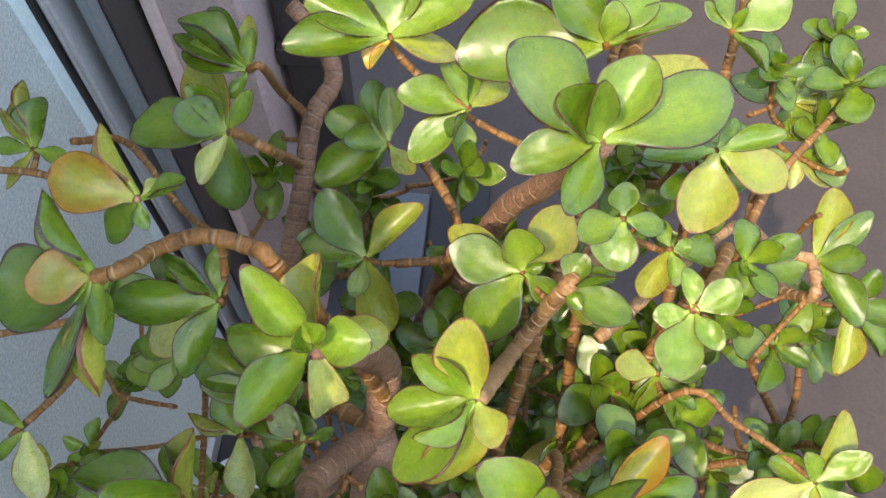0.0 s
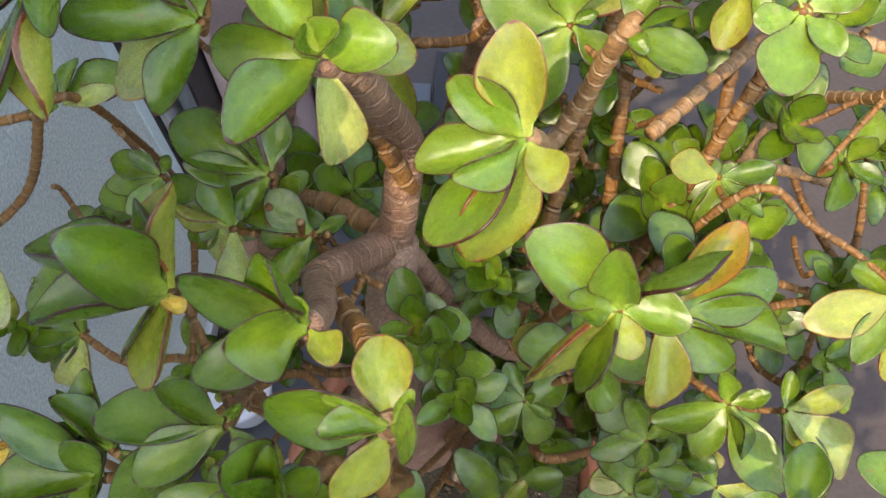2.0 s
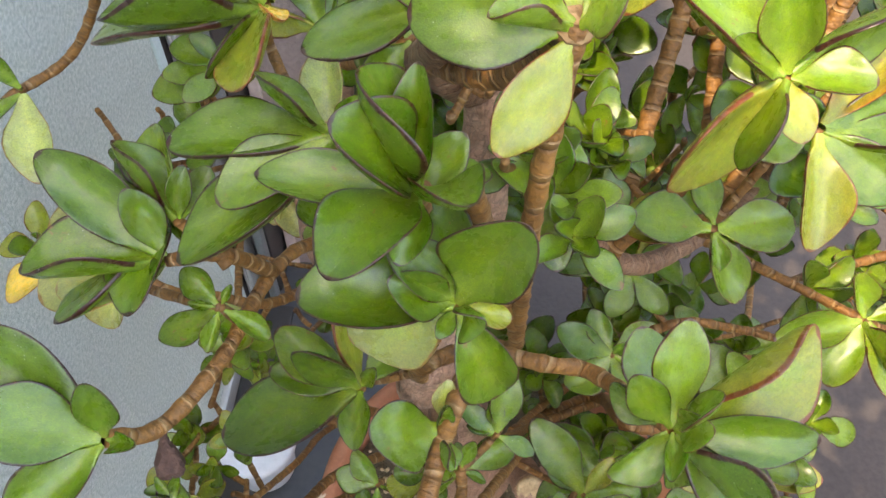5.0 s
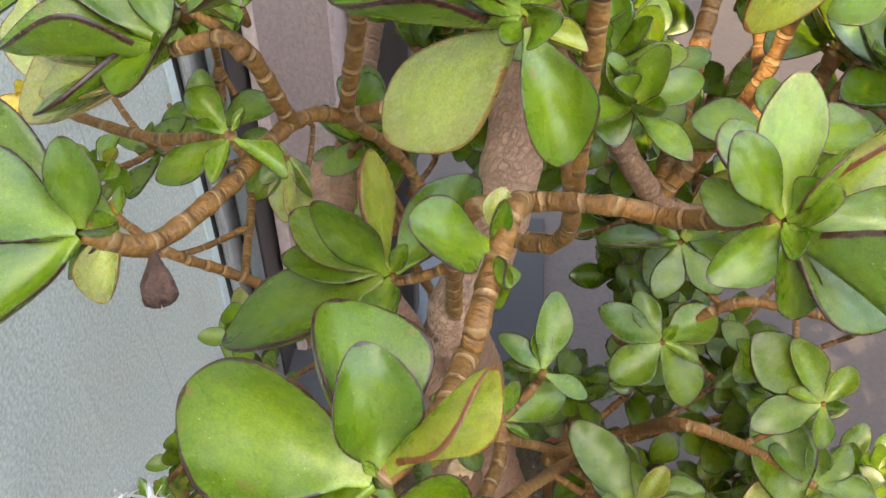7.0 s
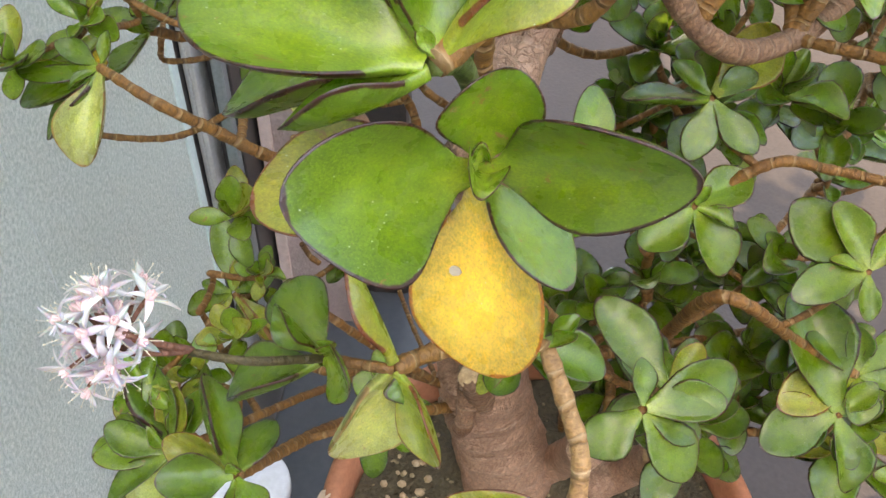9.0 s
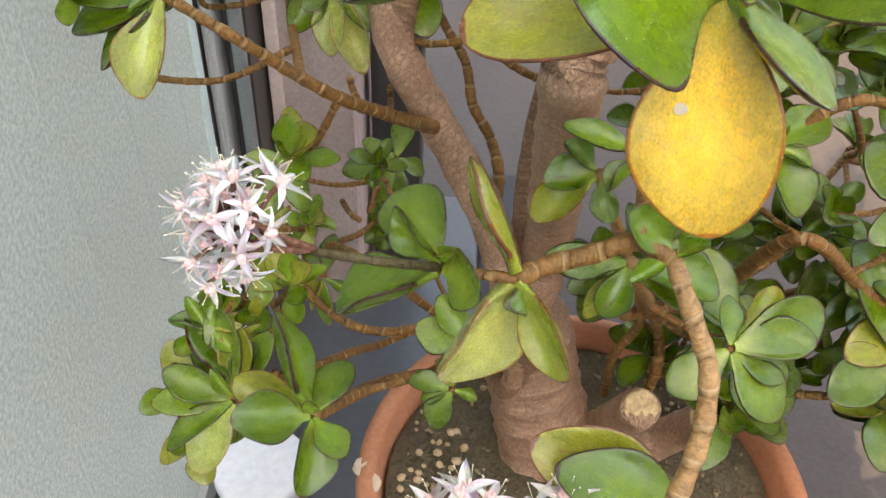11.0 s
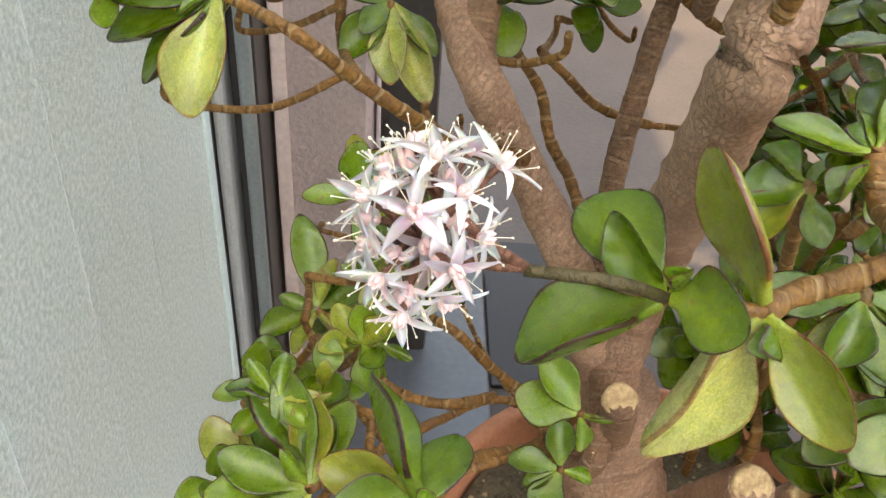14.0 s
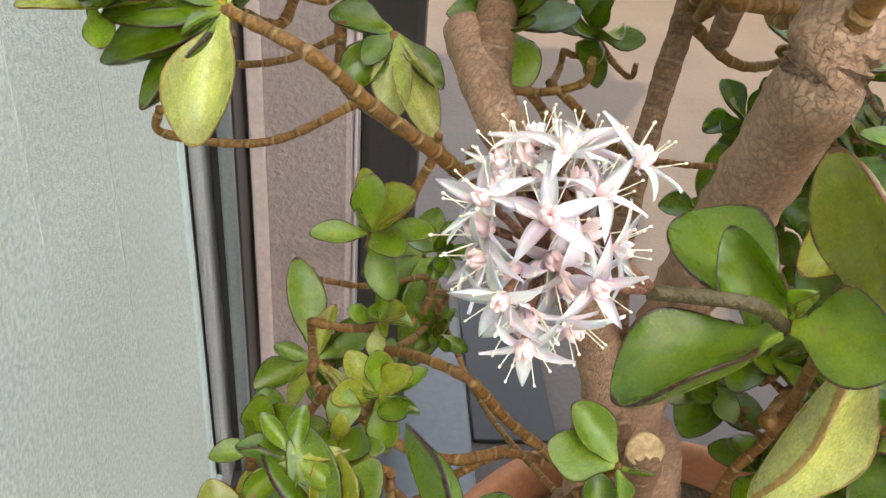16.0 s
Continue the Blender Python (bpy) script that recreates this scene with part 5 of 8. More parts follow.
rosette((0.221, 0.462, 0.736), (0.02, -0.28, 0.96), [(2.8, 0.6, 0.8, 0.40, 'l'), (3.3, -0.8, -0.9, 0.60, 'y'), (-0.8, -3.4, -1.3, 0.72, 'y'), (-3.3, -1.1, 0.8, 0.40, 'g'), (0.9, 1.4, 0.4, 0.50, 'g')])
rosette((0.179, 0.422, 0.736), (0.02, -0.28, 0.96), [(-0.1, 1.0, 1.1, 0.95, 'l'), (-0.2, -1.9, -1.0, 1.00, 'l'), (-1.8, -1.0, -0.0, 0.80, 'g'), (1.7, -0.0, -0.4, 0.70, 'g')])
rosette((0.205, 0.376, 0.746), (0.02, -0.28, 0.96), [(1.6, 0.9, 0.8, 0.75, 'l'), (-0.6, -2.6, -0.5, 0.75, 'l'), (-1.4, -0.3, -0.1, 0.80, 'l'), (1.0, -1.4, -0.0, 0.60, 'l'), (-0.3, 1.5, 0.5, 0.60, 'l')])
rosette((0.207, 0.426, 0.705), (0.02, -0.28, 0.96), [(0.9, 0.3, 0.1, 0.80, 'l'), (-0.7, 0.8, 1.0, 0.60, 'l'), (0.5, -1.2, -1.1, 0.60, 'l'), (2.2, 0.2, -0.8, 0.70, 'g'), (-0.7, -1.4, -2.3, 0.55, 'y')])
rosette((0.140, 0.420, 0.679), (0.02, -0.28, 0.96), [(-3.5, 0.7, 0.5, 0.70, 'g'), (-3.7, 2.4, -0.8, 0.45, 'y'), (-0.5, 0.9, 2.4, 0.80, 'l'), (2.1, 4.0, -0.5, 0.60, 'y'), (2.0, -0.9, -1.0, 0.60, 'g'), (-1.9, -2.5, -2.8, 0.70, 'g'), (0.9, 0.2, 0.5, 0.60, 'g')])
rosette((0.159, 0.405, 0.696), (0.02, -0.28, 0.96), [(3.1, -0.9, -0.6, 0.60, 'g'), (2.1, 0.3, 1.0, 0.48, 'g', -57), (0.8, 1.2, 0.9, 0.90, 'g'), (1.5, -0.9, -1.3, 0.60, 'y'), (0.7, -0.9, -0.0, 0.70, 'g')])
rosette((0.325, 0.491, 0.587), (0.02, -0.28, 0.96), [(1.3, 4.3, 1.3, 0.50, 'y'), (2.9, 2.4, 2.0, 0.40, 'g'), (-2.7, -0.9, -0.3, 0.70, 'g'), (2.1, -0.9, 1.9, 0.70, 'g'), (2.5, -3.8, -0.6, 0.50, 'g')])
rosette((0.349, 0.468, 0.574), (0.02, -0.28, 0.96), [(2.5, -2.2, -1.9, 0.50, 'g'), (-0.2, -3.5, -2.2, 0.50, 'y'), (1.6, 2.0, 1.0, 0.50, 'g'), (3.1, -0.4, -0.0, 0.60, 'g')])
rosette((0.317, 0.356, 0.575), (0.02, -0.27, 0.96), [(1.7, 3.8, 1.0, 0.50, 'y'), (-4.4, -1.5, -1.0, 0.50, 'y'), (-2.5, 0.8, 0.5, 0.60, 'g'), (2.3, 1.2, 1.9, 0.50, 'l'), (-2.2, -3.2, -1.1, 0.40, 'g'), (0.2, -3.4, -2.9, 0.50, 'y'), (2.9, -2.9, -0.6, 0.50, 'l'), (-1.3, 0.8, 2.3, 0.50, 'l')])
rosette((-0.028, 0.358, 0.767), (0.02, -0.28, 0.96), [(-2.2, -0.6, 0.3, 0.95, 'e'), (-1.8, 2.3, 2.0, 0.48, 'g', -54), (0.5, -3.8, -2.0, 0.48, 'y', 56), (-1.4, -4.0, -2.0, 0.48, 'g', 54), (-3.8, -1.1, -1.1, 0.85, 'd'), (1.2, -2.5, 0.2, 0.40, 'g')])
rosette((-0.014, 0.386, 0.781), (0.02, -0.28, 0.96), [(-3.1, 0.4, 0.7, 0.72, 'e'), (-1.6, 2.3, 1.2, 0.48, 'y', -49), (0.7, 0.7, 0.1, 0.50, 'p'), (1.7, 0.6, 0.6, 0.48, 'g', -42), (0.3, -0.8, -0.6, 0.60, 'g'), (-1.2, -1.1, -1.3, 0.70, 'g')])
rosette((-0.021, 0.485, 0.684), (0.02, -0.28, 0.96), [(-2.3, -0.1, 1.6, 0.80, 'd'), (-5.1, -0.3, -0.4, 0.60, 'g'), (-2.6, 3.5, 0.7, 0.60, 'y'), (-1.9, 1.2, 1.9, 0.50, 'l'), (0.2, -2.8, -3.1, 0.60, 'd'), (-1.0, -2.7, -0.8, 0.40, 'p'), (1.2, 1.4, 1.6, 0.50, 'l')])
rosette((-0.013, 0.515, 0.699), (0.02, -0.28, 0.96), [(-3.4, 0.5, 0.4, 0.60, 'g'), (-0.4, 2.7, 0.9, 0.40, 'y'), (0.2, 1.3, 1.5, 0.45, 'g'), (-3.9, 1.2, 0.8, 0.48, 'g', 49), (-2.5, 3.0, 0.9, 0.45, 'g'), (-0.9, -1.1, -0.9, 0.50, 'l'), (-3.7, 1.9, 1.2, 0.48, 'g', 53)])
rosette((0.059, 0.514, 0.642), (0.02, -0.28, 0.96), [(-3.6, 1.0, 0.7, 0.60, 'g'), (-2.2, -0.8, 1.2, 0.65, 'g'), (-1.4, 3.4, 1.1, 0.50, 'g'), (-3.7, -2.6, -0.7, 0.55, 'g'), (1.5, -0.9, -1.4, 0.60, 'y'), (-0.1, 2.4, 1.9, 0.50, 'g')])
rosette((0.107, 0.465, 0.749), (0.02, -0.28, 0.96), [(-3.0, -0.0, 0.7, 0.60, 'l'), (-2.3, -2.2, -1.1, 0.55, 'l'), (-1.2, 0.9, 2.0, 0.40, 'l'), (0.2, 2.5, 0.8, 0.50, 'l'), (1.6, 1.5, -0.1, 0.60, 'y'), (-0.6, -1.6, 0.1, 0.48, 'g', 60)])
rosette((0.072, 0.475, 0.781), (0.02, -0.28, 0.96), [(-4.2, -1.0, 0.1, 0.45, 'g'), (-3.5, 0.8, 0.9, 0.50, 'l'), (0.5, 2.1, 2.0, 0.80, 'l'), (-0.8, -1.0, -0.8, 0.48, 'o', 52), (2.7, 0.0, -0.9, 0.50, 'y'), (3.2, 0.9, 1.9, 0.60, 'l'), (-2.5, 2.4, 0.7, 0.60, 'g')])
rosette((0.055, 0.442, 0.633), (0.02, -0.28, 0.96), [(-2.6, 2.8, 2.0, 0.60, 'g'), (2.8, 2.6, 1.7, 0.45, 'y'), (-3.5, 0.6, 0.1, 0.50, 'd'), (1.3, -2.5, -4.1, 0.50, 'y'), (-0.5, -1.8, -0.9, 0.60, 'g'), (-1.3, -0.7, 0.3, 0.50, 'd')])
rosette((0.011, 0.367, 0.734), (0.02, -0.28, 0.96), [(-4.0, -0.8, 0.6, 0.45, 'd'), (-2.8, 1.2, 0.8, 0.50, 'd'), (-1.0, -3.0, -0.8, 0.50, 'd'), (-3.0, -1.5, -2.0, 0.70, 'p'), (-0.3, 2.1, 0.7, 0.50, 'd'), (-1.7, 0.4, 1.8, 0.48, 'd', -68)])
rosette((0.041, 0.335, 0.641), (0.02, -0.27, 0.96), [(-1.9, 1.3, 0.7, 0.70, 'g'), (-1.5, -2.0, -0.9, 0.50, 'g'), (-2.1, -0.1, -0.4, 0.60, 'd'), (1.2, 0.5, 0.6, 0.50, 'g'), (-3.4, 1.2, -0.3, 0.50, 'g')])
rosette((0.0579, 0.2697, 0.7157), (0.01, -0.26, 0.97), [(-3.73, 0.84, 0.93, 0.64, 'g', -52), (-1.74, -1.3, 1.99, 0.74, 'g', -29), (-1.21, 1.3, 2.17, 0.6, 'g', -53), (-3.27, -1.53, -0.78, 0.46, 'g', 14), (0.96, -1.11, 0.55, 0.72, 'y', -18), (-0.3, 0.4, 1.3, 0.4, 'l')])
rosette((0.0050, 0.2865, 0.6929), (0.01, -0.26, 0.97), [(-2.08, -0.06, 3.99, 0.53, 'g', 17), (-4.81, 1.14, 0.18, 0.53, 'g', 51), (-0.86, 2.14, 2.09, 0.64, 'g', -52), (0.12, 2.9, 1.96, 0.7, 'y', -50), (-3.95, -1.45, 0.45, 0.47, 'g', 45), (-1.19, -2.15, -0.6, 0.62, 'g', -91), (0.06, -3.22, 0.11, 0.67, 'y', 47), (0.55, -0.74, 0.24, 0.95, 'o', -36), (-5.4, 0.5, -1.9, 0.6, 'l')])
rosette((0.0873, 0.2377, 0.7336), (0.01, -0.26, 0.97), [(-3.37, 0.25, -0.15, 0.69, 'g', -40), (-1.65, 0.44, 0.99, 0.57, 'l', -53), (-1.72, -0.38, 0.44, 0.48, 'l', 41), (-1.38, -1.69, -2.01, 0.52, 'y', -24), (0.68, -0.62, 1.38, 0.95, 'l', 25), (-0.55, 2.27, 0.28, 0.7, 'y', 16), (0.5, 0.7, 1, 0.4, 'l')])
rosette((0.1623, 0.3033, 0.6632), (0.01, -0.26, 0.97), [(-3.51, 1.58, 2.2, 0.67, 'l', 11), (-0.57, 0.74, 3.4, 0.53, 'l', -33), (-1.94, -0.37, 1.49, 0.57, 'g', -5), (-2.84, -1.94, -3.37, 0.67, 'y', -66), (-1.26, -2.77, -1.12, 0.63, 'g', 72), (2.32, -0.54, 0.51, 0.7, 'l', -5), (3.61, 1.86, 1.43, 0.61, 'd', 80), (0.8, -1.3, -1.3, 0.7, 'y')])
rosette((0.1886, 0.3187, 0.6249), (0.01, -0.26, 0.97), [(4.51, 1.67, 0.27, 0.51, 'd', 28), (0.1, -3.24, -2.59, 0.5, 'y', -8), (2.9, -1.72, -1.29, 0.61, 'd', 36), (5.35, -0.62, -1.58, 0.4, 'g', -10), (2.9, 3.4, 1.5, 0.42, 'e'), (-2.1, -0.6, -0.7, 0.6, 'l')])
rosette((0.250, 0.313, 0.508), (0.01, -0.26, 0.97), [(-3.9, -1.0, -0.4, 0.42, 'l'), (2.6, -4.2, -1.0, 0.55, 'l'), (0.3, -2.8, 0.5, 0.48, 'g', -39), (1.8, 0.4, 1.0, 0.50, 'g'), (-1.3, -2.3, -1.9, 0.60, 'l'), (-0.8, 1.0, 2.1, 0.50, 'l')])
rosette((0.280, 0.312, 0.507), (0.01, -0.26, 0.97), [(1.2, -1.5, -0.7, 0.90, 'y'), (3.6, 1.3, 0.2, 0.40, 'y'), (3.5, -2.6, -1.7, 0.60, 'p'), (2.5, -3.9, -2.3, 0.50, 'd'), (0.2, 1.8, 0.8, 0.50, 'g')])
rosette((0.0310, 0.2450, 0.6870), (0.01, -0.26, 0.97), [(-1.87, 0.6, 1.31, 0.7, 'd', 50), (-4.32, -0.13, -0.55, 0.44, 'g', 15), (-2.65, -1.8, -0.67, 0.52, 'g', 4), (-4, -2.34, -2.58, 0.4, 'g', 5), (0.9, -0.9, -0.2, 0.6, 'g'), (0.5, 0.4, 0.9, 0.4, 'l')])
rosette((-0.026, 0.251, 0.642), (0.01, -0.26, 0.97), [(-1.5, 0.8, 1.0, 0.48, 'g', -52), (-2.0, -0.7, -0.1, 0.48, 'g', 56), (-0.2, -3.6, -0.1, 0.55, 'g'), (-2.6, -1.3, 0.1, 0.40, 'g'), (-3.7, -2.4, -1.8, 0.60, 'p'), (0.7, -1.0, -0.2, 0.40, 'g'), (-2.4, -3.7, -0.7, 0.48, 'g', 50)])
rosette((0.022, 0.355, 0.653), (0.01, -0.26, 0.97), [(-4.0, 1.5, 0.8, 0.55, 'g'), (-3.1, -0.3, 0.9, 0.45, 'g'), (-1.9, 1.3, 1.9, 0.48, 'g', 64), (0.1, 2.3, 1.1, 0.50, 'g'), (-1.1, -1.6, -0.7, 0.50, 'g'), (-1.8, -1.6, -1.7, 0.50, 'p')])
rosette((0.0554, 0.2199, 0.6984), (0.02, -0.30, 0.96), [(-1.61, -0.63, 2.64, 0.65, 'd', 14), (-0.09, 1.12, 2.6, 0.4, 'g', -8), (-1.19, 0.23, 3.06, 0.77, 'g', 60), (1.1, -1.61, 1.62, 0.66, 'g', -24), (-3.5, -0.2, 0.4, 0.42, 'g'), (-0.3, -1.6, -0.5, 0.6, 'd'), (-1.4, -3.1, 1, 0.6, 'd')])
rosette((0.0660, 0.2070, 0.6700), (0.03, -0.40, 0.91), [(-3.7, -0.41, 0.53, 0.59, 'g', 24), (1.3, -0.09, 3.38, 0.61, 'g', 10), (-1.52, -0.26, 1.27, 0.6, 'g', -8), (0.61, -0.68, 0.42, 0.86, 'g', 76), (1.04, -1.05, -2.62, 0.53, 'g', 14), (-2.94, 0.76, -3.67, 0.49, 'p', -20), (-1.6, 0.3, 1.7, 0.6, 'g'), (-0.4, -0.9, 0.1, 0.5, 'g'), (1.2, 0.1, -0.6, 0.5, 'y'), (-1.4, 2.6, 0.9, 0.6, 'd')])
rosette((0.051, 0.221, 0.695), (0.03, -0.40, 0.91), [(1.9, 0.1, 0.7, 0.48, 'g', -35), (1.3, 0.8, 1.1, 0.60, 'g'), (-0.9, 0.5, 0.8, 0.60, 'g'), (-1.0, 1.4, 1.3, 0.60, 'g')])
rosette((-0.021, 0.231, 0.643), (0.03, -0.40, 0.91), [(-3.5, 1.7, 2.2, 0.40, 'g'), (-0.8, 0.7, 2.1, 0.50, 'g'), (-3.7, -0.9, 0.4, 0.48, 'g', 48), (-3.3, -0.6, -1.0, 0.50, 'p'), (-3.9, 1.1, -0.4, 0.55, 'p'), (-0.2, -0.7, 0.1, 0.40, 'g')])
rosette((-0.018, 0.240, 0.650), (0.03, -0.40, 0.91), [(-1.7, 1.2, 1.8, 0.48, 'g', 68), (0.2, 0.8, 1.4, 0.45, 'g'), (-1.1, 2.4, 1.2, 0.50, 'l'), (0.6, 1.4, 0.7, 0.60, 'g'), (1.1, -0.2, -0.2, 0.50, 'g')])
rosette((-0.0300, 0.1820, 0.6250), (0.03, -0.40, 0.91), [(-0.02, 0.54, 2.07, 0.59, 'd', 6), (-3.6, 1.8, 2.2, 0.5, 'g'), (-3.1, -0.5, 1.7, 0.62, 'd'), (-2, -2.5, -0.7, 0.5, 'd'), (-2.3, -0.8, -1.1, 0.6, 'p'), (1, -0.4, 0.7, 0.5, 'd')])
rosette((0.1272, 0.1967, 0.6288), (0.03, -0.40, 0.91), [(0.03, 1.84, 2.53, 0.48, 'l', 3), (-0.81, 2.56, 0.74, 0.72, 'l', 29), (-1.29, 0.5, 1.85, 0.51, 'g', -16), (-1.51, 1.17, -0.09, 0.54, 'g', -54), (-1.53, -1.12, -0.7, 0.64, 'g', -16), (0.79, -0.64, -2.24, 0.42, 'g', 27), (0.8, 0.04, 1.91, 0.64, 'l', -74), (0.68, -0.51, 1.25, 0.76, 'l', 8), (-0.2, -1.5, 0.4, 0.4, 'g'), (3.7, 2.6, 1.4, 0.48, 'y', 56), (3.6, -0.2, 0.5, 0.4, 'd'), (2.6, -2.8, -0.5, 0.48, 'd', -61), (2.8, -0.8, -1.9, 0.65, 'd')])
rosette((0.166, 0.315, 0.567), (0.03, -0.40, 0.91), [(-3.2, 0.1, 0.3, 0.75, 'g'), (3.1, 0.4, 0.2, 0.75, 'l'), (-0.3, 2.3, 0.8, 0.55, 'd'), (1.4, -1.8, -2.3, 0.60, 'l'), (-3.4, 1.0, -1.2, 0.60, 'y'), (0.4, -1.1, -1.2, 0.50, 'l')])
rosette((0.0630, 0.1980, 0.6140), (0.03, -0.40, 0.91), [(-1.79, -0.93, 1.34, 0.86, 'g', 6), (0.11, -1.16, -0.76, 0.68, 'l', 21), (0.12, 0, 1.32, 0.43, 'g', 24), (0.1, 1, 0.8, 0.55, 'p'), (0.3, -1.1, -0.1, 0.48, 'g', -67)])
rosette((0.0307, 0.2319, 0.5653), (0.04, -0.46, 0.89), [(-5, -1.27, -2.03, 0.58, 'g', 27), (-1.83, -0.44, 3.1, 0.4, 'd', -30), (-0.77, 2.52, 2.64, 0.54, 'y', 66), (0.11, -2.21, 0.01, 0.54, 'g', 16), (-3.1, 1.5, 0.9, 0.5, 'l'), (-3.2, 0.3, 0.2, 0.5, 'g'), (2.3, 3.4, 1.2, 0.5, 'd'), (0.5, 0.2, 1, 0.6, 'd')])
rosette((-0.011, 0.232, 0.616), (0.03, -0.43, 0.90), [(-1.1, 0.7, 0.8, 0.65, 'g'), (-0.8, -0.1, 0.3, 0.40, 'g'), (-0.2, -1.2, -0.5, 0.45, 'l'), (-1.9, -0.7, -1.0, 0.50, 'g'), (1.4, -0.4, -0.9, 0.45, 'l'), (0.3, 0.4, 0.5, 0.50, 'g')])
rosette((0.0444, 0.1331, 0.6126), (0.04, -0.48, 0.88), [(-4.0, 1.2, 0.4, 0.62, 'g', 2), (-0.42, 1.26, 2.27, 0.65, 'g', 26), (-1.24, 3, 1.41, 0.78, 'd', 48), (1.88, 0.95, 2.32, 0.45, 'y', 75), (-2.12, -0.92, -0.56, 0.46, 'g', 45), (-0.2, 0, 0.5, 0.5, 'l')])
old_leaves = rosette((0.0516, 0.1372, 0.5901), (0.04, -0.48, 0.88), [(-2.62, -2.41, 1.08, 0.69, 'd', -42), (2.79, -2.53, 1.96, 0.44, 'g', 57), (0.34, -0.06, 1.88, 0.95, 'g', 28), (1.5, -1.49, -1.07, 0.7, 'g', -26), (0.55, -0.87, -4.16, 0.6, 'o', 29), (-3.9, 0, -1, 0.52, 'y'), (0, -0.9, 0.2, 0.8, 'l'), (0, -0.1, 0.5, 0.8, 'l')])
rosette((0.0082, 0.1816, 0.4844), (-0.63, -0.37, 0.68), [(-2.79, -0.43, -1.35, 0.68, 'd', 28), (-1.28, 2.37, 0.63, 0.72, 'g', 32), (-1.2, 0.4, 1.59, 0.52, 'd', 0), (0.96, -1.54, 0.62, 0.88, 'g', 22), (0.3, 0, 0.6, 0.5, 'l')])
rosette((0.0288, 0.1815, 0.4824), (-0.70, -0.42, 0.58), [(-1.37, 1.23, 2.88, 0.68, 'y', -36), (-1.66, -0.56, -3.79, 0.57, 'p', -92), (1.41, -2.03, -1.66, 0.53, 'y', 8), (0.3, -0.6, -0.7, 0.48, 'd', 45)])
rosette((-0.0370, 0.2010, 0.3880), (0.00, -0.49, 0.87), [(-2.51, -1.02, 0.83, 0.69, 'g', 1), (0.82, 2.4, 0.17, 0.76, 'g', -18), (1.23, -1.7, 0.1, 0.64, 'l', -17), (-0.12, -2.21, -1.59, 0.67, 'g', -39), (-1.68, 2.99, 2.02, 0.65, 'd', 69), (-3, 1, 0.3, 0.5, 'y'), (-0.1, -0.1, 0.8, 0.8, 'l')])
rosette((0.069, 0.232, 0.492), (0.00, -0.49, 0.87), [(-2.4, 0.4, 0.5, 0.42, 'g'), (-1.0, -0.9, -0.8, 0.48, 'd', 63), (0.5, 0.5, 1.6, 0.40, 'l'), (1.0, -0.3, -0.4, 0.48, 'g', -28), (-0.2, 0.8, 0.6, 0.60, 'g'), (2.2, 1.2, 0.2, 0.60, 'd')])
rosette((0.057, 0.235, 0.480), (0.00, -0.49, 0.87), [(-1.6, -0.2, -0.2, 0.80, 'g'), (0.4, -0.9, -1.1, 0.65, 'g'), (-1.0, 0.7, 0.6, 0.60, 'd'), (-1.9, -0.5, -1.5, 0.55, 'y'), (0.6, 0.1, 0.3, 0.50, 'g')])
rosette((0.074, 0.192, 0.483), (0.00, -0.49, 0.87), [(-1.2, 0.4, 1.3, 0.78, 'g'), (0.8, 0.6, 0.7, 0.55, 'g'), (0.7, -0.2, 0.8, 0.42, 'g'), (-1.1, -0.6, -0.3, 0.45, 'l')])
rosette((0.104, 0.175, 0.368), (-0.00, -0.50, 0.87), [(-5.8, 1.8, 2.1, 0.50, 'y'), (-5.1, 0.4, 2.6, 0.50, 'd'), (3.1, -0.6, 0.2, 0.50, 'g'), (-0.4, -1.9, -2.2, 0.50, 'g')])
rosette((-0.113, 0.331, 0.487), (-0.05, -0.57, 0.82), [(-0.9, -2.1, -3.4, 0.50, 'p'), (-2.4, -1.4, -2.6, 0.48, 'g', 40), (-3.6, 0.2, -0.3, 0.60, 'd'), (-0.7, -0.7, -1.4, 0.40, 'o'), (-3.7, -0.3, -1.6, 0.50, 'g'), (-1.1, -0.8, -0.5, 0.40, 'd'), (0.3, 0.7, 1.2, 0.50, 'g'), (-1.9, 0.7, 0.7, 0.50, 'g')])
rosette((-0.067, 0.246, 0.618), (0.03, -0.42, 0.91), [(-1.6, -1.2, -0.9, 0.50, 'o'), (-0.9, -0.1, -0.2, 0.40, 'o')])
far_rosette((0.388, 0.506, 0.432), (0.02, -0.28, 0.96), [(-3.0, 2.3, 1.3, 0.70, 'g'), (0.9, 1.9, 0.9, 0.50, 'g'), (-2.0, -1.3, -0.1, 0.60, 'g'), (0.1, -3.0, -1.5, 0.50, 'g'), (1.7, -1.8, 0.1, 0.50, 'g'), (-3.6, 0.3, -0.4, 0.48, 'y', 61)])
far_rosette((-0.129, 0.472, 0.670), (0.02, -0.28, 0.96), [(0.2, 2.4, 1.2, 0.80, 'd'), (-1.9, 1.6, 1.2, 0.48, 'y', -55), (-1.3, -1.8, -1.1, 0.40, 'y'), (1.9, -0.3, 0.1, 0.50, 'g'), (-2.3, -0.2, 0.2, 0.50, 'g'), (-1.5, 3.8, 0.6, 0.48, 'y', -52)])
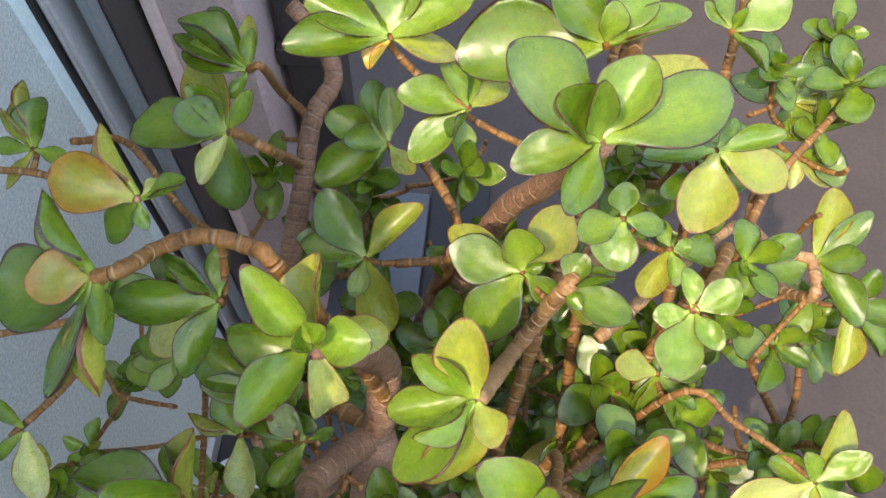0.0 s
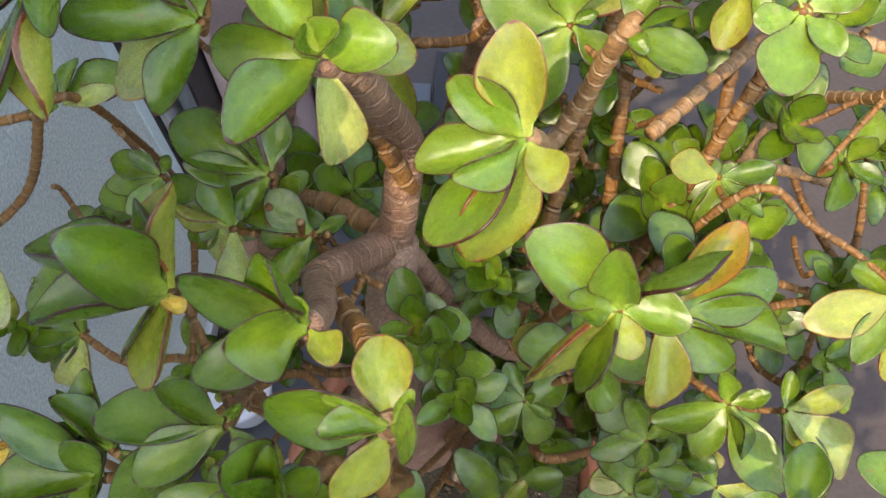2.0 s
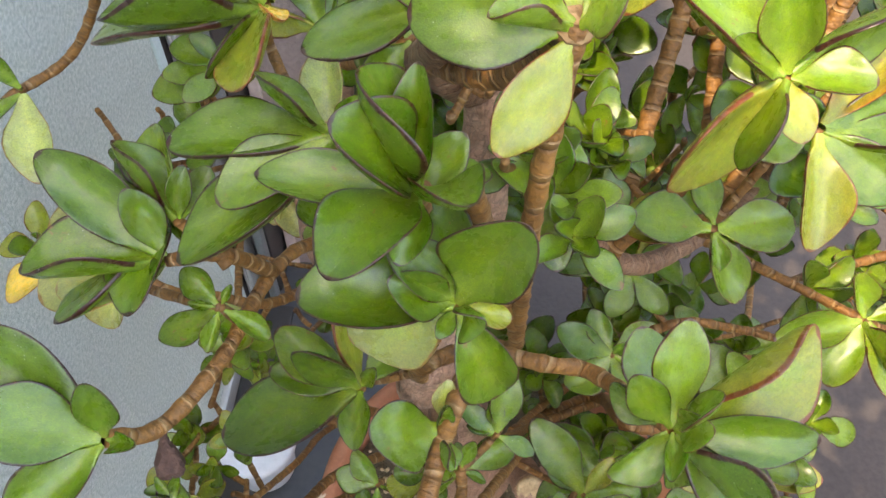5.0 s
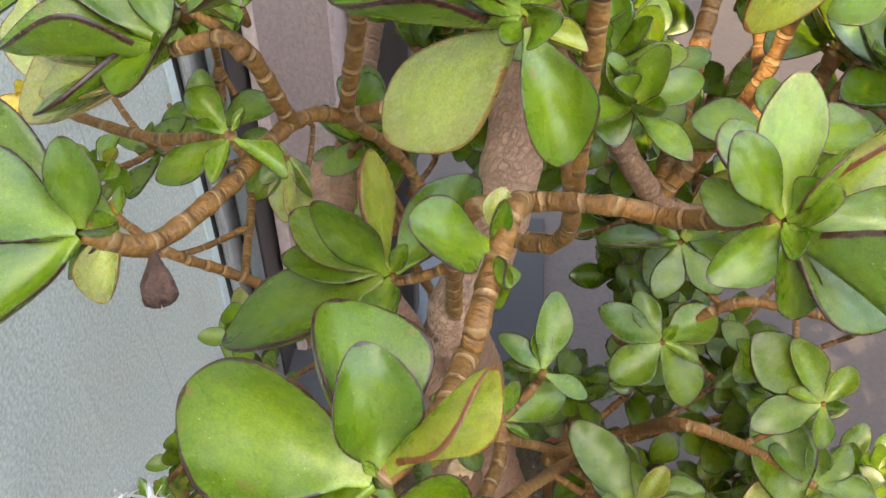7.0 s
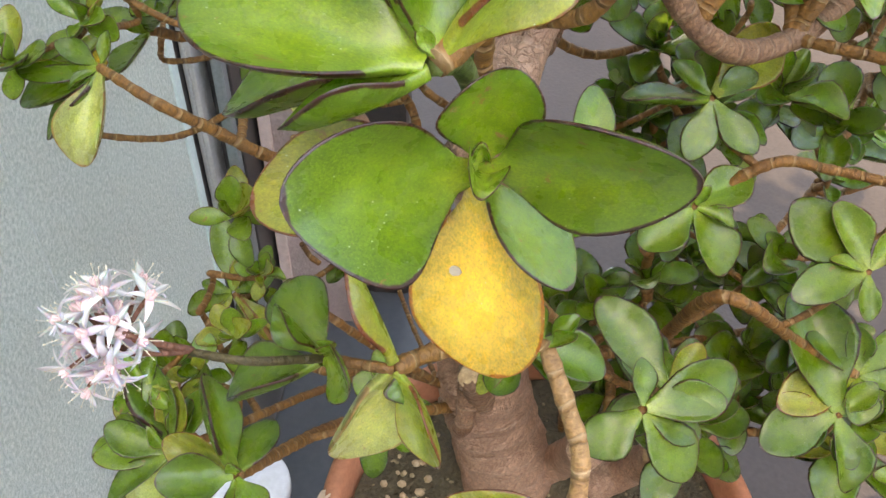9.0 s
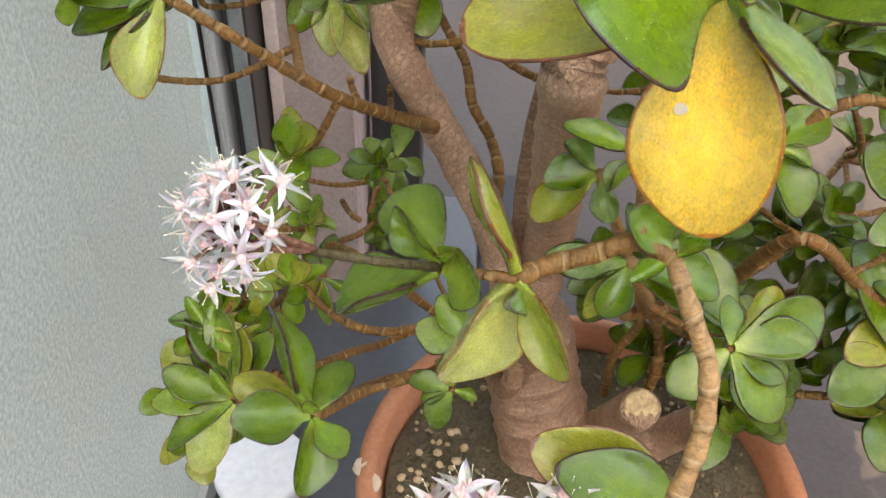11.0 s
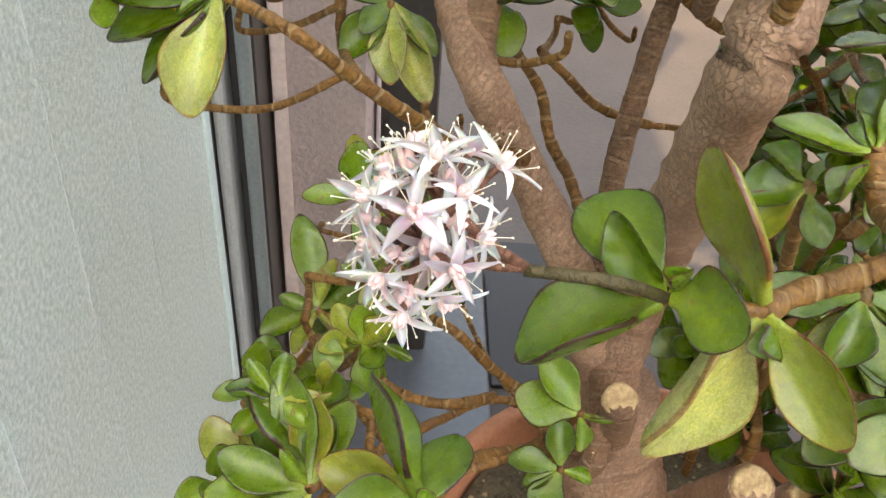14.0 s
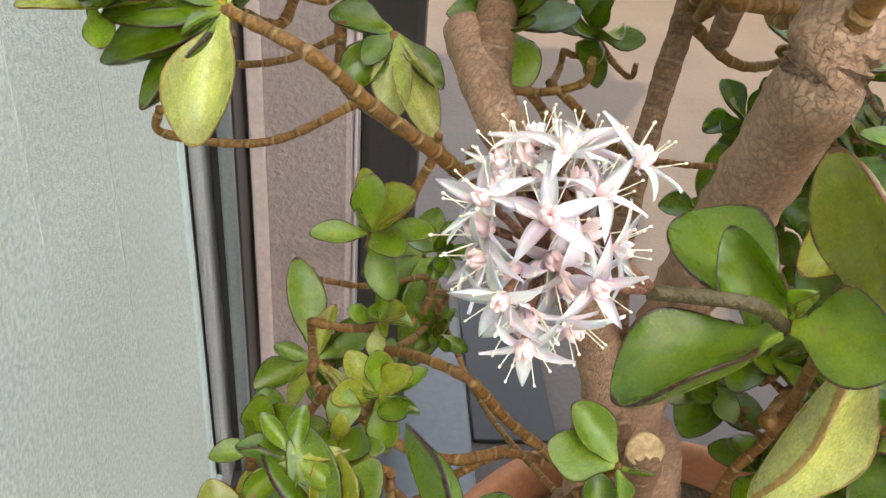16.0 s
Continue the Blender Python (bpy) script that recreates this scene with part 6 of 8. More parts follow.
far_rosette((0.162, 0.474, 0.788), (0.02, -0.28, 0.96), [(3.1, 0.9, 1.1, 0.48, 'l', -40), (-2.2, 1.6, 1.5, 0.75, 'g'), (0.0, 0.5, 1.8, 0.70, 'l'), (1.6, 2.4, 1.2, 0.60, 'l'), (-3.9, 0.8, -1.0, 0.50, 'g'), (-5.9, -0.3, -1.1, 0.60, 'g')])
far_rosette((0.230, 0.527, 0.744), (0.02, -0.28, 0.96), [(2.3, 1.3, 1.2, 0.75, 'l'), (1.7, -1.5, -0.8, 0.48, 'g', -30), (-1.0, 1.6, 1.3, 0.50, 'g'), (0.3, 0.2, 1.2, 0.50, 'l'), (-1.3, 1.0, 0.6, 0.50, 'g')])
far_rosette((0.310, 0.590, 0.615), (0.02, -0.28, 0.96), [(3.7, 3.3, 1.6, 0.65, 'g'), (-1.5, 0.2, 0.2, 0.65, 'l'), (4.6, -0.0, -0.2, 0.50, 'y'), (0.7, 3.0, 0.9, 0.50, 'l'), (-0.5, -2.0, -1.0, 0.80, 'g'), (1.9, -0.3, 0.7, 0.40, 'y'), (1.5, -2.4, -0.7, 0.70, 'l'), (-3.6, 1.4, 0.1, 0.50, 'g')])
far_rosette((0.316, 0.560, 0.599), (0.02, -0.28, 0.96), [(2.6, 0.1, -0.1, 0.55, 'l'), (-2.5, -0.4, -0.1, 0.50, 'l'), (2.5, -1.1, -1.2, 0.60, 'p'), (-0.2, -1.8, -0.9, 0.50, 'p')])
far_rosette((0.228, 0.408, 0.584), (0.02, -0.27, 0.96), [(-2.4, 0.2, 0.6, 0.80, 'y'), (2.5, 0.4, 0.6, 0.50, 'g'), (2.2, -1.5, -0.8, 0.40, 'g'), (-0.7, -1.9, -2.0, 0.70, 'g'), (0.5, -2.0, -2.8, 0.70, 'g')])
far_rosette((-0.060, 0.400, 0.559), (0.02, -0.27, 0.96), [(-2.5, 0.6, 0.4, 0.60, 'g'), (-2.7, -0.7, -0.2, 0.50, 'l'), (-1.4, -2.0, -0.4, 0.55, 'l'), (0.4, 0.7, 0.7, 0.80, 'g'), (-3.3, -1.1, -1.1, 0.60, 'l'), (-0.0, -1.0, -0.1, 0.60, 'l'), (-1.4, 0.6, 1.1, 0.50, 'g'), (-0.5, -1.4, -0.7, 0.60, 'l')])
far_rosette((-0.121, 0.337, 0.598), (0.02, -0.27, 0.96), [(1.2, -3.2, -1.6, 0.50, 'p'), (-1.2, -1.5, -0.7, 0.40, 'g'), (-1.8, 1.2, 0.6, 0.40, 'g')])
far_rosette((0.008, 0.334, 0.643), (0.02, -0.27, 0.96), [(0.4, -2.5, -1.8, 0.50, 'p'), (-2.5, 0.7, 0.4, 0.48, 'y', -72), (-0.9, 1.9, 1.5, 0.60, 'g'), (0.2, 1.2, 0.6, 0.60, 'd')])
far_rosette((0.271, 0.333, 0.257), (0.01, -0.26, 0.97), [(-3.6, -0.4, -0.1, 0.60, 'y'), (5.0, 0.0, 0.4, 0.50, 'y'), (-2.4, 2.2, 1.1, 0.60, 'g'), (1.5, 2.2, 1.5, 0.50, 'l'), (-1.3, -3.5, -1.6, 0.70, 'd'), (2.6, -2.8, -1.4, 0.50, 'd')])
far_rosette((0.319, 0.315, 0.247), (0.01, -0.26, 0.97), [(-3.1, 0.2, 0.2, 0.50, 'l'), (2.7, -0.2, -0.2, 0.50, 'l'), (0.0, -2.1, -0.5, 0.60, 'l'), (4.9, -0.9, -0.5, 0.50, 'y'), (-1.4, 2.1, 2.1, 0.50, 'l')])
far_rosette((-0.087, 0.398, 0.627), (0.01, -0.26, 0.97), [(-1.2, 0.9, 0.8, 0.80, 'g'), (0.6, 1.8, 0.8, 0.40, 'g'), (-1.2, -0.7, -0.3, 0.50, 'g'), (2.4, 0.7, 0.3, 0.50, 'p'), (2.6, 1.9, 0.2, 0.70, 'g')])
far_rosette((0.147, 0.326, 0.433), (0.04, -0.46, 0.89), [(-3.0, 0.6, 1.3, 0.60, 'd'), (-2.2, -1.4, -1.2, 0.75, 'g'), (1.4, -1.9, -2.1, 0.70, 'g'), (2.3, 1.2, 1.0, 0.80, 'l'), (0.5, 0.2, 0.9, 0.60, 'l'), (-1.2, 1.8, 1.3, 0.60, 'd'), (1.6, -0.7, -0.4, 0.50, 'g')])
far_rosette((0.083, 0.241, 0.511), (0.04, -0.46, 0.89), [(0.3, 1.9, 2.0, 0.50, 'd'), (-1.5, 0.7, 0.9, 0.50, 'd'), (1.5, -0.4, -0.6, 0.50, 'g'), (-1.1, 0.1, 0.4, 0.48, 'g', 62), (-0.1, 1.1, 1.2, 0.50, 'd')])
far_rosette((0.151, 0.292, 0.340), (0.04, -0.48, 0.88), [(3.0, 0.5, 0.7, 0.60, 'g'), (-3.2, -1.4, -1.3, 0.60, 'g'), (0.5, -1.9, -1.8, 0.60, 'g'), (-2.9, 1.9, 2.3, 0.70, 'd'), (-1.2, 1.2, 2.0, 0.50, 'd')])
far_rosette((0.227, 0.312, 0.412), (0.04, -0.48, 0.88), [(-1.5, 1.9, 2.2, 0.50, 'l'), (1.3, 1.2, 1.2, 0.60, 'l'), (-1.6, 0.2, 0.4, 0.50, 'l'), (-3.1, 2.4, 1.7, 0.70, 'g'), (0.1, -1.4, -1.5, 0.60, 'd'), (-3.2, -1.0, -0.8, 0.55, 'd')])
far_rosette((0.241, 0.306, 0.348), (0.04, -0.48, 0.88), [(-3.6, -1.3, -1.1, 0.60, 'y'), (1.6, 1.5, 1.5, 0.60, 'd'), (-0.0, -1.8, -1.3, 0.80, 'g'), (-2.3, 1.3, 1.2, 0.60, 'd'), (3.2, -0.3, -0.6, 0.60, 'g'), (-0.3, 1.3, 2.0, 0.60, 'd')])
far_rosette((0.232, 0.291, 0.335), (0.02, -0.48, 0.88), [(-3.6, -1.4, -0.9, 0.65, 'g'), (-2.6, 0.6, 0.4, 0.40, 'y'), (-1.9, 4.6, 3.5, 0.60, 'd'), (0.7, -1.8, -1.6, 0.60, 'g'), (1.5, 0.8, 1.4, 0.60, 'g'), (0.6, -2.4, -2.6, 0.60, 'g')])
far_rosette((0.139, 0.268, 0.373), (0.02, -0.48, 0.88), [(-2.3, -1.1, -1.2, 0.70, 'g'), (0.8, -2.2, -2.5, 0.65, 'g'), (2.9, 0.3, 0.6, 0.50, 'g'), (-2.0, 1.4, 1.2, 0.70, 'd'), (1.4, 1.6, 1.3, 0.50, 'y'), (-3.0, 3.1, 2.3, 0.50, 'g')])
far_rosette((0.152, 0.358, 0.470), (0.04, -0.48, 0.88), [(-3.8, -0.3, -0.0, 0.48, 'g', 45), (1.8, 0.8, 0.8, 0.60, 'g'), (2.0, -1.4, -1.7, 0.50, 'g'), (-0.8, -1.6, -2.1, 0.60, 'g'), (2.9, 3.0, 1.9, 0.60, 'y'), (-1.7, 0.9, 1.1, 0.50, 'd')])
far_rosette((-0.074, 0.224, 0.365), (0.00, -0.49, 0.87), [(-3.1, -0.4, 0.0, 0.50, 'l'), (-2.3, -1.7, -1.1, 0.42, 'd'), (-1.4, -1.8, -2.4, 0.55, 'p'), (-2.8, 0.6, 0.7, 0.50, 'g'), (-2.2, 2.2, 2.0, 0.48, 'd', -65), (-0.2, 1.9, 2.2, 0.50, 'y'), (-0.8, 0.4, 1.3, 0.40, 'l'), (0.5, 1.7, 1.3, 0.50, 'g'), (-1.1, 2.4, 2.7, 0.40, 'g'), (1.1, 2.1, 1.6, 0.50, 'l')])
far_rosette((0.021, 0.270, 0.355), (0.00, -0.49, 0.87), [(-2.3, 0.3, 0.6, 0.75, 'l'), (-1.4, 1.3, 1.5, 0.60, 'l'), (1.1, -0.3, 0.0, 0.48, 'l', -55), (-0.1, -1.1, -0.6, 0.60, 'l')])
far_rosette((0.014, 0.256, 0.340), (0.00, -0.49, 0.87), [(-1.8, 0.2, 0.2, 0.60, 'g'), (-0.7, -1.2, -1.1, 0.80, 'g'), (1.0, -0.3, -0.2, 0.60, 'l'), (-0.1, 1.1, 1.3, 0.70, 'g'), (-1.2, -0.3, -0.5, 0.60, 'g')])
far_rosette((0.122, 0.239, 0.396), (0.00, -0.49, 0.87), [(3.1, 0.3, 0.4, 0.55, 'g'), (1.9, -1.7, -1.9, 0.75, 'g'), (-2.2, -1.1, -1.3, 0.75, 'g'), (-0.1, 1.5, 1.2, 0.60, 'd'), (3.6, 1.6, 0.8, 0.60, 'd'), (2.3, -0.3, -1.0, 0.60, 'd')])
far_rosette((0.067, 0.209, 0.465), (0.00, -0.49, 0.87), [(-2.5, 0.2, -0.1, 0.50, 'g'), (-0.7, -0.9, -1.3, 0.70, 'd'), (2.7, -0.3, -0.7, 0.60, 'd'), (-1.2, -0.8, -1.5, 0.40, 'y'), (2.3, -0.4, -1.1, 0.60, 'g')])
far_rosette((-0.059, 0.433, 0.448), (-0.02, -0.53, 0.85), [(-2.0, -1.5, -2.0, 0.60, 'g'), (1.7, -2.7, -3.5, 0.40, 'p'), (0.1, -2.5, -2.7, 0.50, 'p'), (-1.2, -1.5, -0.8, 0.60, 'g'), (2.0, -1.4, -1.8, 0.50, 'g'), (-2.7, 0.5, 0.5, 0.60, 'g')])
far_rosette((-0.034, 0.515, 0.278), (0.00, -0.49, 0.87), [(-3.6, -0.8, -0.9, 0.60, 'g'), (0.8, 1.9, 2.2, 0.60, 'g'), (-1.2, -2.2, -2.5, 0.50, 'g'), (0.4, -2.6, -3.0, 0.50, 'l'), (-2.3, 0.7, 0.8, 0.50, 'g'), (1.9, -0.7, -0.8, 0.60, 'g'), (-0.6, -4.3, -4.9, 0.50, 'g')])
far_rosette((-0.089, 0.363, 0.321), (-0.02, -0.53, 0.85), [(-1.0, 2.6, 3.4, 0.40, 'l'), (-2.5, -0.7, -1.0, 0.50, 'g'), (-1.0, -1.2, -1.6, 0.40, 'y'), (2.2, 0.7, 1.0, 0.50, 'g'), (2.4, -1.7, -2.1, 0.48, 'y', -57), (0.7, 1.4, 1.8, 0.40, 'y'), (-1.7, 0.3, 0.4, 0.50, 'g')])
far_rosette((-0.085, 0.242, 0.386), (-0.02, -0.53, 0.85), [(-1.6, 0.2, 0.2, 0.48, 'd', 59), (-1.0, 0.7, 0.9, 0.40, 'g'), (0.8, -0.5, -0.5, 0.70, 'l'), (-0.3, -0.7, -0.6, 0.60, 'l'), (1.1, 0.1, 0.2, 0.40, 'y'), (-1.3, -0.6, -0.8, 0.50, 'g'), (0.1, 0.8, 1.1, 0.50, 'g')])
far_rosette((-0.061, 0.354, 0.310), (-0.02, -0.53, 0.85), [(-0.5, -1.0, -1.4, 0.48, 'y', 61), (0.5, 1.4, 1.8, 0.50, 'g'), (1.7, -0.5, -0.6, 0.40, 'g'), (0.4, -1.5, -2.0, 0.40, 'l')])
far_rosette((-0.066, 0.330, 0.409), (0.03, -0.42, 0.91), [(0.7, -1.4, -1.8, 0.51, 'g'), (-0.3, 1.7, 1.5, 0.51, 'y'), (-2.0, -0.4, 0.1, 0.52, 'l'), (2.1, -0.3, 0.3, 0.56, 'l'), (-0.1, 0.3, 2.0, 0.66, 'l'), (1.0, -1.8, 0.3, 0.61, 'l'), (1.4, -1.0, 2.0, 0.68, 'y'), (-0.4, -0.7, 1.1, 0.66, 'l')])
far_rosette((-0.104, 0.299, 0.333), (0.03, -0.42, 0.91), [(0.0, 1.7, 1.1, 0.71, 'g'), (-0.1, -2.0, -1.8, 0.52, 'y'), (2.2, 0.4, 0.7, 0.58, 'l'), (-1.7, -0.6, 0.0, 0.54, 'l'), (0.3, -1.7, 0.1, 0.55, 'l'), (-0.0, 0.3, 2.0, 0.63, 'l'), (-0.4, -1.0, 1.5, 0.57, 'l'), (1.5, -0.6, 2.0, 0.59, 'l')])
far_rosette((-0.062, 0.286, 0.371), (0.03, -0.42, 0.91), [(-1.0, 1.1, 0.8, 0.61, 'y'), (0.4, -1.0, -1.3, 0.69, 'l'), (1.5, 0.3, 0.8, 0.5, 'l'), (-1.4, -0.7, 0.4, 0.6, 'y'), (0.8, -1.4, 0.4, 0.63, 'g'), (-0.1, 0.3, 1.5, 0.72, 'l'), (-0.3, -0.6, 0.6, 0.68, 'l'), (1.0, -0.3, 1.3, 0.67, 'y')])
far_rosette((-0.062, 0.338, 0.363), (0.03, -0.42, 0.91), [(-0.2, -0.8, -1.0, 0.62, 'y'), (0.3, 1.0, 0.9, 0.64, 'l'), (-1.1, -0.2, 0.6, 0.64, 'l'), (1.2, -0.2, -0.1, 0.56, 'l'), (0.4, 0.2, 1.2, 0.51, 'l'), (0.2, -0.8, -0.1, 0.59, 'y'), (0.9, -0.8, 1.1, 0.56, 'y'), (-0.4, -0.5, 0.8, 0.71, 'l')])
far_rosette((-0.155, 0.335, 0.485), (0.03, -0.42, 0.91), [(-2.0, -0.3, -0.0, 0.72, 'y'), (1.8, 0.6, 0.1, 0.54, 'y'), (-0.1, 1.4, 1.8, 0.64, 'y'), (0.6, -1.5, -0.7, 0.56, 'l'), (2.0, -0.7, 1.0, 0.68, 'g'), (-0.7, -1.1, 1.3, 0.64, 'g'), (1.3, -2.0, 1.1, 0.58, 'g'), (0.4, -0.3, 1.4, 0.68, 'l')])
far_rosette((-0.126, 0.352, 0.497), (0.03, -0.42, 0.91), [(-1.3, -1.4, -1.0, 0.59, 'l'), (0.4, 1.7, 0.8, 0.56, 'l'), (-1.3, 0.3, 1.0, 0.57, 'l'), (1.8, -1.1, -0.1, 0.56, 'l'), (1.0, 0.1, 1.1, 0.57, 'y'), (-0.1, -1.1, -0.1, 0.61, 'g'), (1.4, -1.0, 0.7, 0.62, 'l'), (0.1, -0.7, 1.3, 0.54, 'g')])
far_rosette((0.195, 0.465, 0.379), (0.03, -0.48, 0.88), [(-1.7, 2.4, 1.7, 0.55, 'd'), (2.2, -1.1, -2.5, 0.53, 'd'), (2.7, -0.3, 1.5, 0.61, 'g'), (-3.4, -1.7, 0.1, 0.54, 'd'), (0.6, -2.1, -0.6, 0.65, 'd'), (-2.0, -0.7, 2.5, 0.59, 'g'), (-1.5, -2.0, 0.6, 0.52, 'd'), (0.7, -1.3, 1.4, 0.64, 'd')])
far_rosette((0.211, 0.479, 0.274), (0.03, -0.48, 0.88), [(0.7, 2.3, 1.8, 0.51, 'd'), (-0.9, -1.6, -1.9, 0.67, 'd'), (2.6, -1.2, 0.1, 0.56, 'd'), (-2.6, -0.8, 0.5, 0.70, 'd'), (-0.2, -2.0, -0.5, 0.59, 'g'), (-0.4, -0.3, 2.9, 0.68, 'd'), (-1.5, -1.0, 1.4, 0.52, 'g'), (0.6, -1.7, 1.1, 0.51, 'd')])
far_rosette((0.219, 0.387, 0.350), (0.03, -0.48, 0.88), [(-1.5, 1.5, 1.4, 0.62, 'l'), (1.8, -0.8, -0.9, 0.70, 'd'), (1.3, 0.8, 1.4, 0.63, 'g'), (-2.0, -1.6, -0.5, 0.50, 'g'), (0.5, -1.7, -0.1, 0.57, 'd'), (-1.0, -0.0, 1.7, 0.60, 'd'), (-1.6, -2.6, 1.5, 0.63, 'g'), (0.3, -0.6, 1.5, 0.71, 'l')])
far_rosette((0.182, 0.334, 0.236), (0.03, -0.48, 0.88), [(-3.5, 1.0, 1.5, 0.54, 'd'), (3.5, -0.3, -1.4, 0.55, 'd'), (1.1, 1.3, 3.1, 0.54, 'g'), (-2.2, -2.7, -1.5, 0.68, 'd'), (2.0, -1.7, 1.0, 0.61, 'g'), (-2.0, -0.4, 2.4, 0.62, 'd'), (-1.4, -2.4, 1.5, 0.59, 'l'), (0.0, -0.4, 3.2, 0.52, 'g')])
far_rosette((0.233, 0.398, 0.243), (0.03, -0.48, 0.88), [(2.4, -0.5, -0.6, 0.60, 'l'), (-2.6, 0.7, 0.5, 0.61, 'l'), (-1.1, -2.0, -1.5, 0.58, 'd'), (1.4, 1.4, 2.6, 0.66, 'd'), (-2.1, -0.6, 1.8, 0.67, 'g'), (1.1, -1.3, 0.5, 0.66, 'd'), (-0.3, -1.1, 3.1, 0.59, 'l'), (-1.3, -2.9, 1.6, 0.72, 'g')])
far_rosette((0.299, 0.445, 0.230), (0.03, -0.48, 0.88), [(-1.2, 2.1, 2.5, 0.63, 'd'), (1.7, -1.4, -2.6, 0.62, 'd'), (2.6, -0.3, 0.9, 0.55, 'd'), (-3.0, -0.9, 0.3, 0.70, 'd'), (0.2, -2.4, -0.4, 0.69, 'g'), (-0.9, 0.2, 2.6, 0.69, 'l'), (-1.7, -1.6, 1.1, 0.56, 'l'), (-0.0, -2.4, 2.9, 0.61, 'd')])
far_rosette((0.278, 0.347, 0.303), (0.03, -0.48, 0.88), [(1.3, 1.9, 1.9, 0.58, 'd'), (-1.1, -2.0, -1.9, 0.51, 'l'), (2.1, -0.7, 0.3, 0.69, 'd'), (-2.4, -0.6, 0.8, 0.69, 'd'), (-0.4, -1.6, -0.2, 0.57, 'd'), (-0.1, 0.1, 2.5, 0.56, 'g'), (-1.4, -0.7, 1.2, 0.66, 'd'), (0.5, -1.0, 1.1, 0.64, 'd')])
far_rosette((0.273, 0.346, 0.242), (0.03, -0.48, 0.88), [(0.8, -1.6, -2.5, 0.71, 'd'), (-1.0, 1.7, 1.7, 0.63, 'l'), (-3.2, -1.2, 0.3, 0.65, 'd'), (1.6, 0.3, 1.5, 0.57, 'l'), (-1.6, 0.2, 2.2, 0.66, 'g'), (0.2, -1.6, -0.2, 0.69, 'l'), (0.4, -0.6, 1.3, 0.70, 'd'), (-1.9, -1.7, 1.9, 0.70, 'g')])
far_rosette((0.202, 0.448, 0.241), (0.03, -0.48, 0.88), [(1.4, 1.5, 1.6, 0.63, 'd'), (-1.0, -1.3, -2.1, 0.58, 'd'), (2.1, -1.5, -0.4, 0.71, 'l'), (-3.1, -0.4, 1.6, 0.54, 'd'), (-0.8, -1.7, -0.2, 0.66, 'd'), (0.6, -0.1, 2.1, 0.68, 'd'), (-1.6, -1.2, 2.0, 0.57, 'l'), (0.4, -1.4, 0.8, 0.56, 'd')])
far_rosette((0.237, 0.362, 0.322), (0.03, -0.48, 0.88), [(2.7, -1.5, -1.8, 0.7, 'd'), (-2.5, 1.7, 1.5, 0.56, 'l'), (-2.2, -2.4, -1.0, 0.53, 'd'), (2.0, 1.0, 2.1, 0.51, 'd'), (-2.0, -0.1, 2.1, 0.6, 'l'), (1.0, -1.7, 0.3, 0.55, 'l'), (-0.1, -0.4, 2.2, 0.7, 'd'), (-1.8, -2.4, 1.3, 0.57, 'g')])
far_rosette((0.234, 0.516, 0.372), (0.03, -0.48, 0.88), [(2.8, -1.7, -2.1, 0.62, 'g'), (-2.1, 1.7, 1.8, 0.66, 'd'), (-1.8, -2.1, -1.3, 0.56, 'd'), (2.0, 1.3, 2.1, 0.69, 'd'), (-2.2, -0.6, 1.8, 0.69, 'd'), (0.8, -3.2, 0.3, 0.6, 'd'), (0.0, -2.0, 2.4, 0.54, 'd'), (-1.5, -2.4, 0.6, 0.56, 'l')])
far_rosette((0.315, 0.544, 0.337), (0.03, -0.48, 0.88), [(2.6, -0.8, -1.1, 0.62, 'd'), (-2.9, 0.5, 0.7, 0.70, 'd'), (-1.0, -2.3, -1.4, 0.51, 'd'), (0.5, 0.8, 2.4, 0.53, 'd'), (-2.4, -1.3, 1.8, 0.71, 'd'), (0.8, -1.7, 0.1, 0.54, 'l'), (-0.8, -1.6, 2.5, 0.67, 'l'), (-1.1, -2.6, 0.4, 0.55, 'd')])
far_rosette((0.120, 0.368, 0.325), (0.01, -0.27, 0.96), [(-2.2, -1.5, -0.5, 0.68, 'g'), (2.3, 1.2, 0.4, 0.70, 'd'), (-1.2, 1.9, 2.2, 0.51, 'g'), (0.9, -2.1, -0.6, 0.56, 'd'), (1.4, 0.4, 1.9, 0.65, 'd'), (-1.1, -1.4, 0.5, 0.72, 'd'), (0.6, -1.4, 1.9, 0.51, 'd'), (-0.8, 0.0, 2.1, 0.66, 'd')])
far_rosette((0.163, 0.396, 0.304), (0.01, -0.27, 0.96), [(-2.9, 0.4, 0.4, 0.64, 'd'), (2.9, 0.3, -0.3, 0.56, 'd'), (0.2, 1.9, 1.8, 0.64, 'd'), (-0.3, -2.9, -0.2, 0.60, 'd'), (1.5, -0.4, 1.4, 0.69, 'd'), (-1.6, -0.6, 0.9, 0.65, 'd'), (-0.2, -1.8, 1.8, 0.58, 'd'), (-0.4, 0.4, 2.2, 0.59, 'd')])
far_rosette((0.134, 0.362, 0.255), (0.01, -0.27, 0.96), [(2.6, -1.1, -0.7, 0.63, 'g'), (-2.2, 1.4, 0.2, 0.66, 'd'), (-2.0, -2.3, -0.3, 0.52, 'd'), (1.7, 1.9, 2.1, 0.54, 'd'), (-1.8, 0.4, 1.8, 0.57, 'g'), (1.4, -1.7, 1.4, 0.69, 'd'), (0.5, 0.3, 2.2, 0.69, 'd'), (-0.9, -1.2, 1.4, 0.60, 'g')])
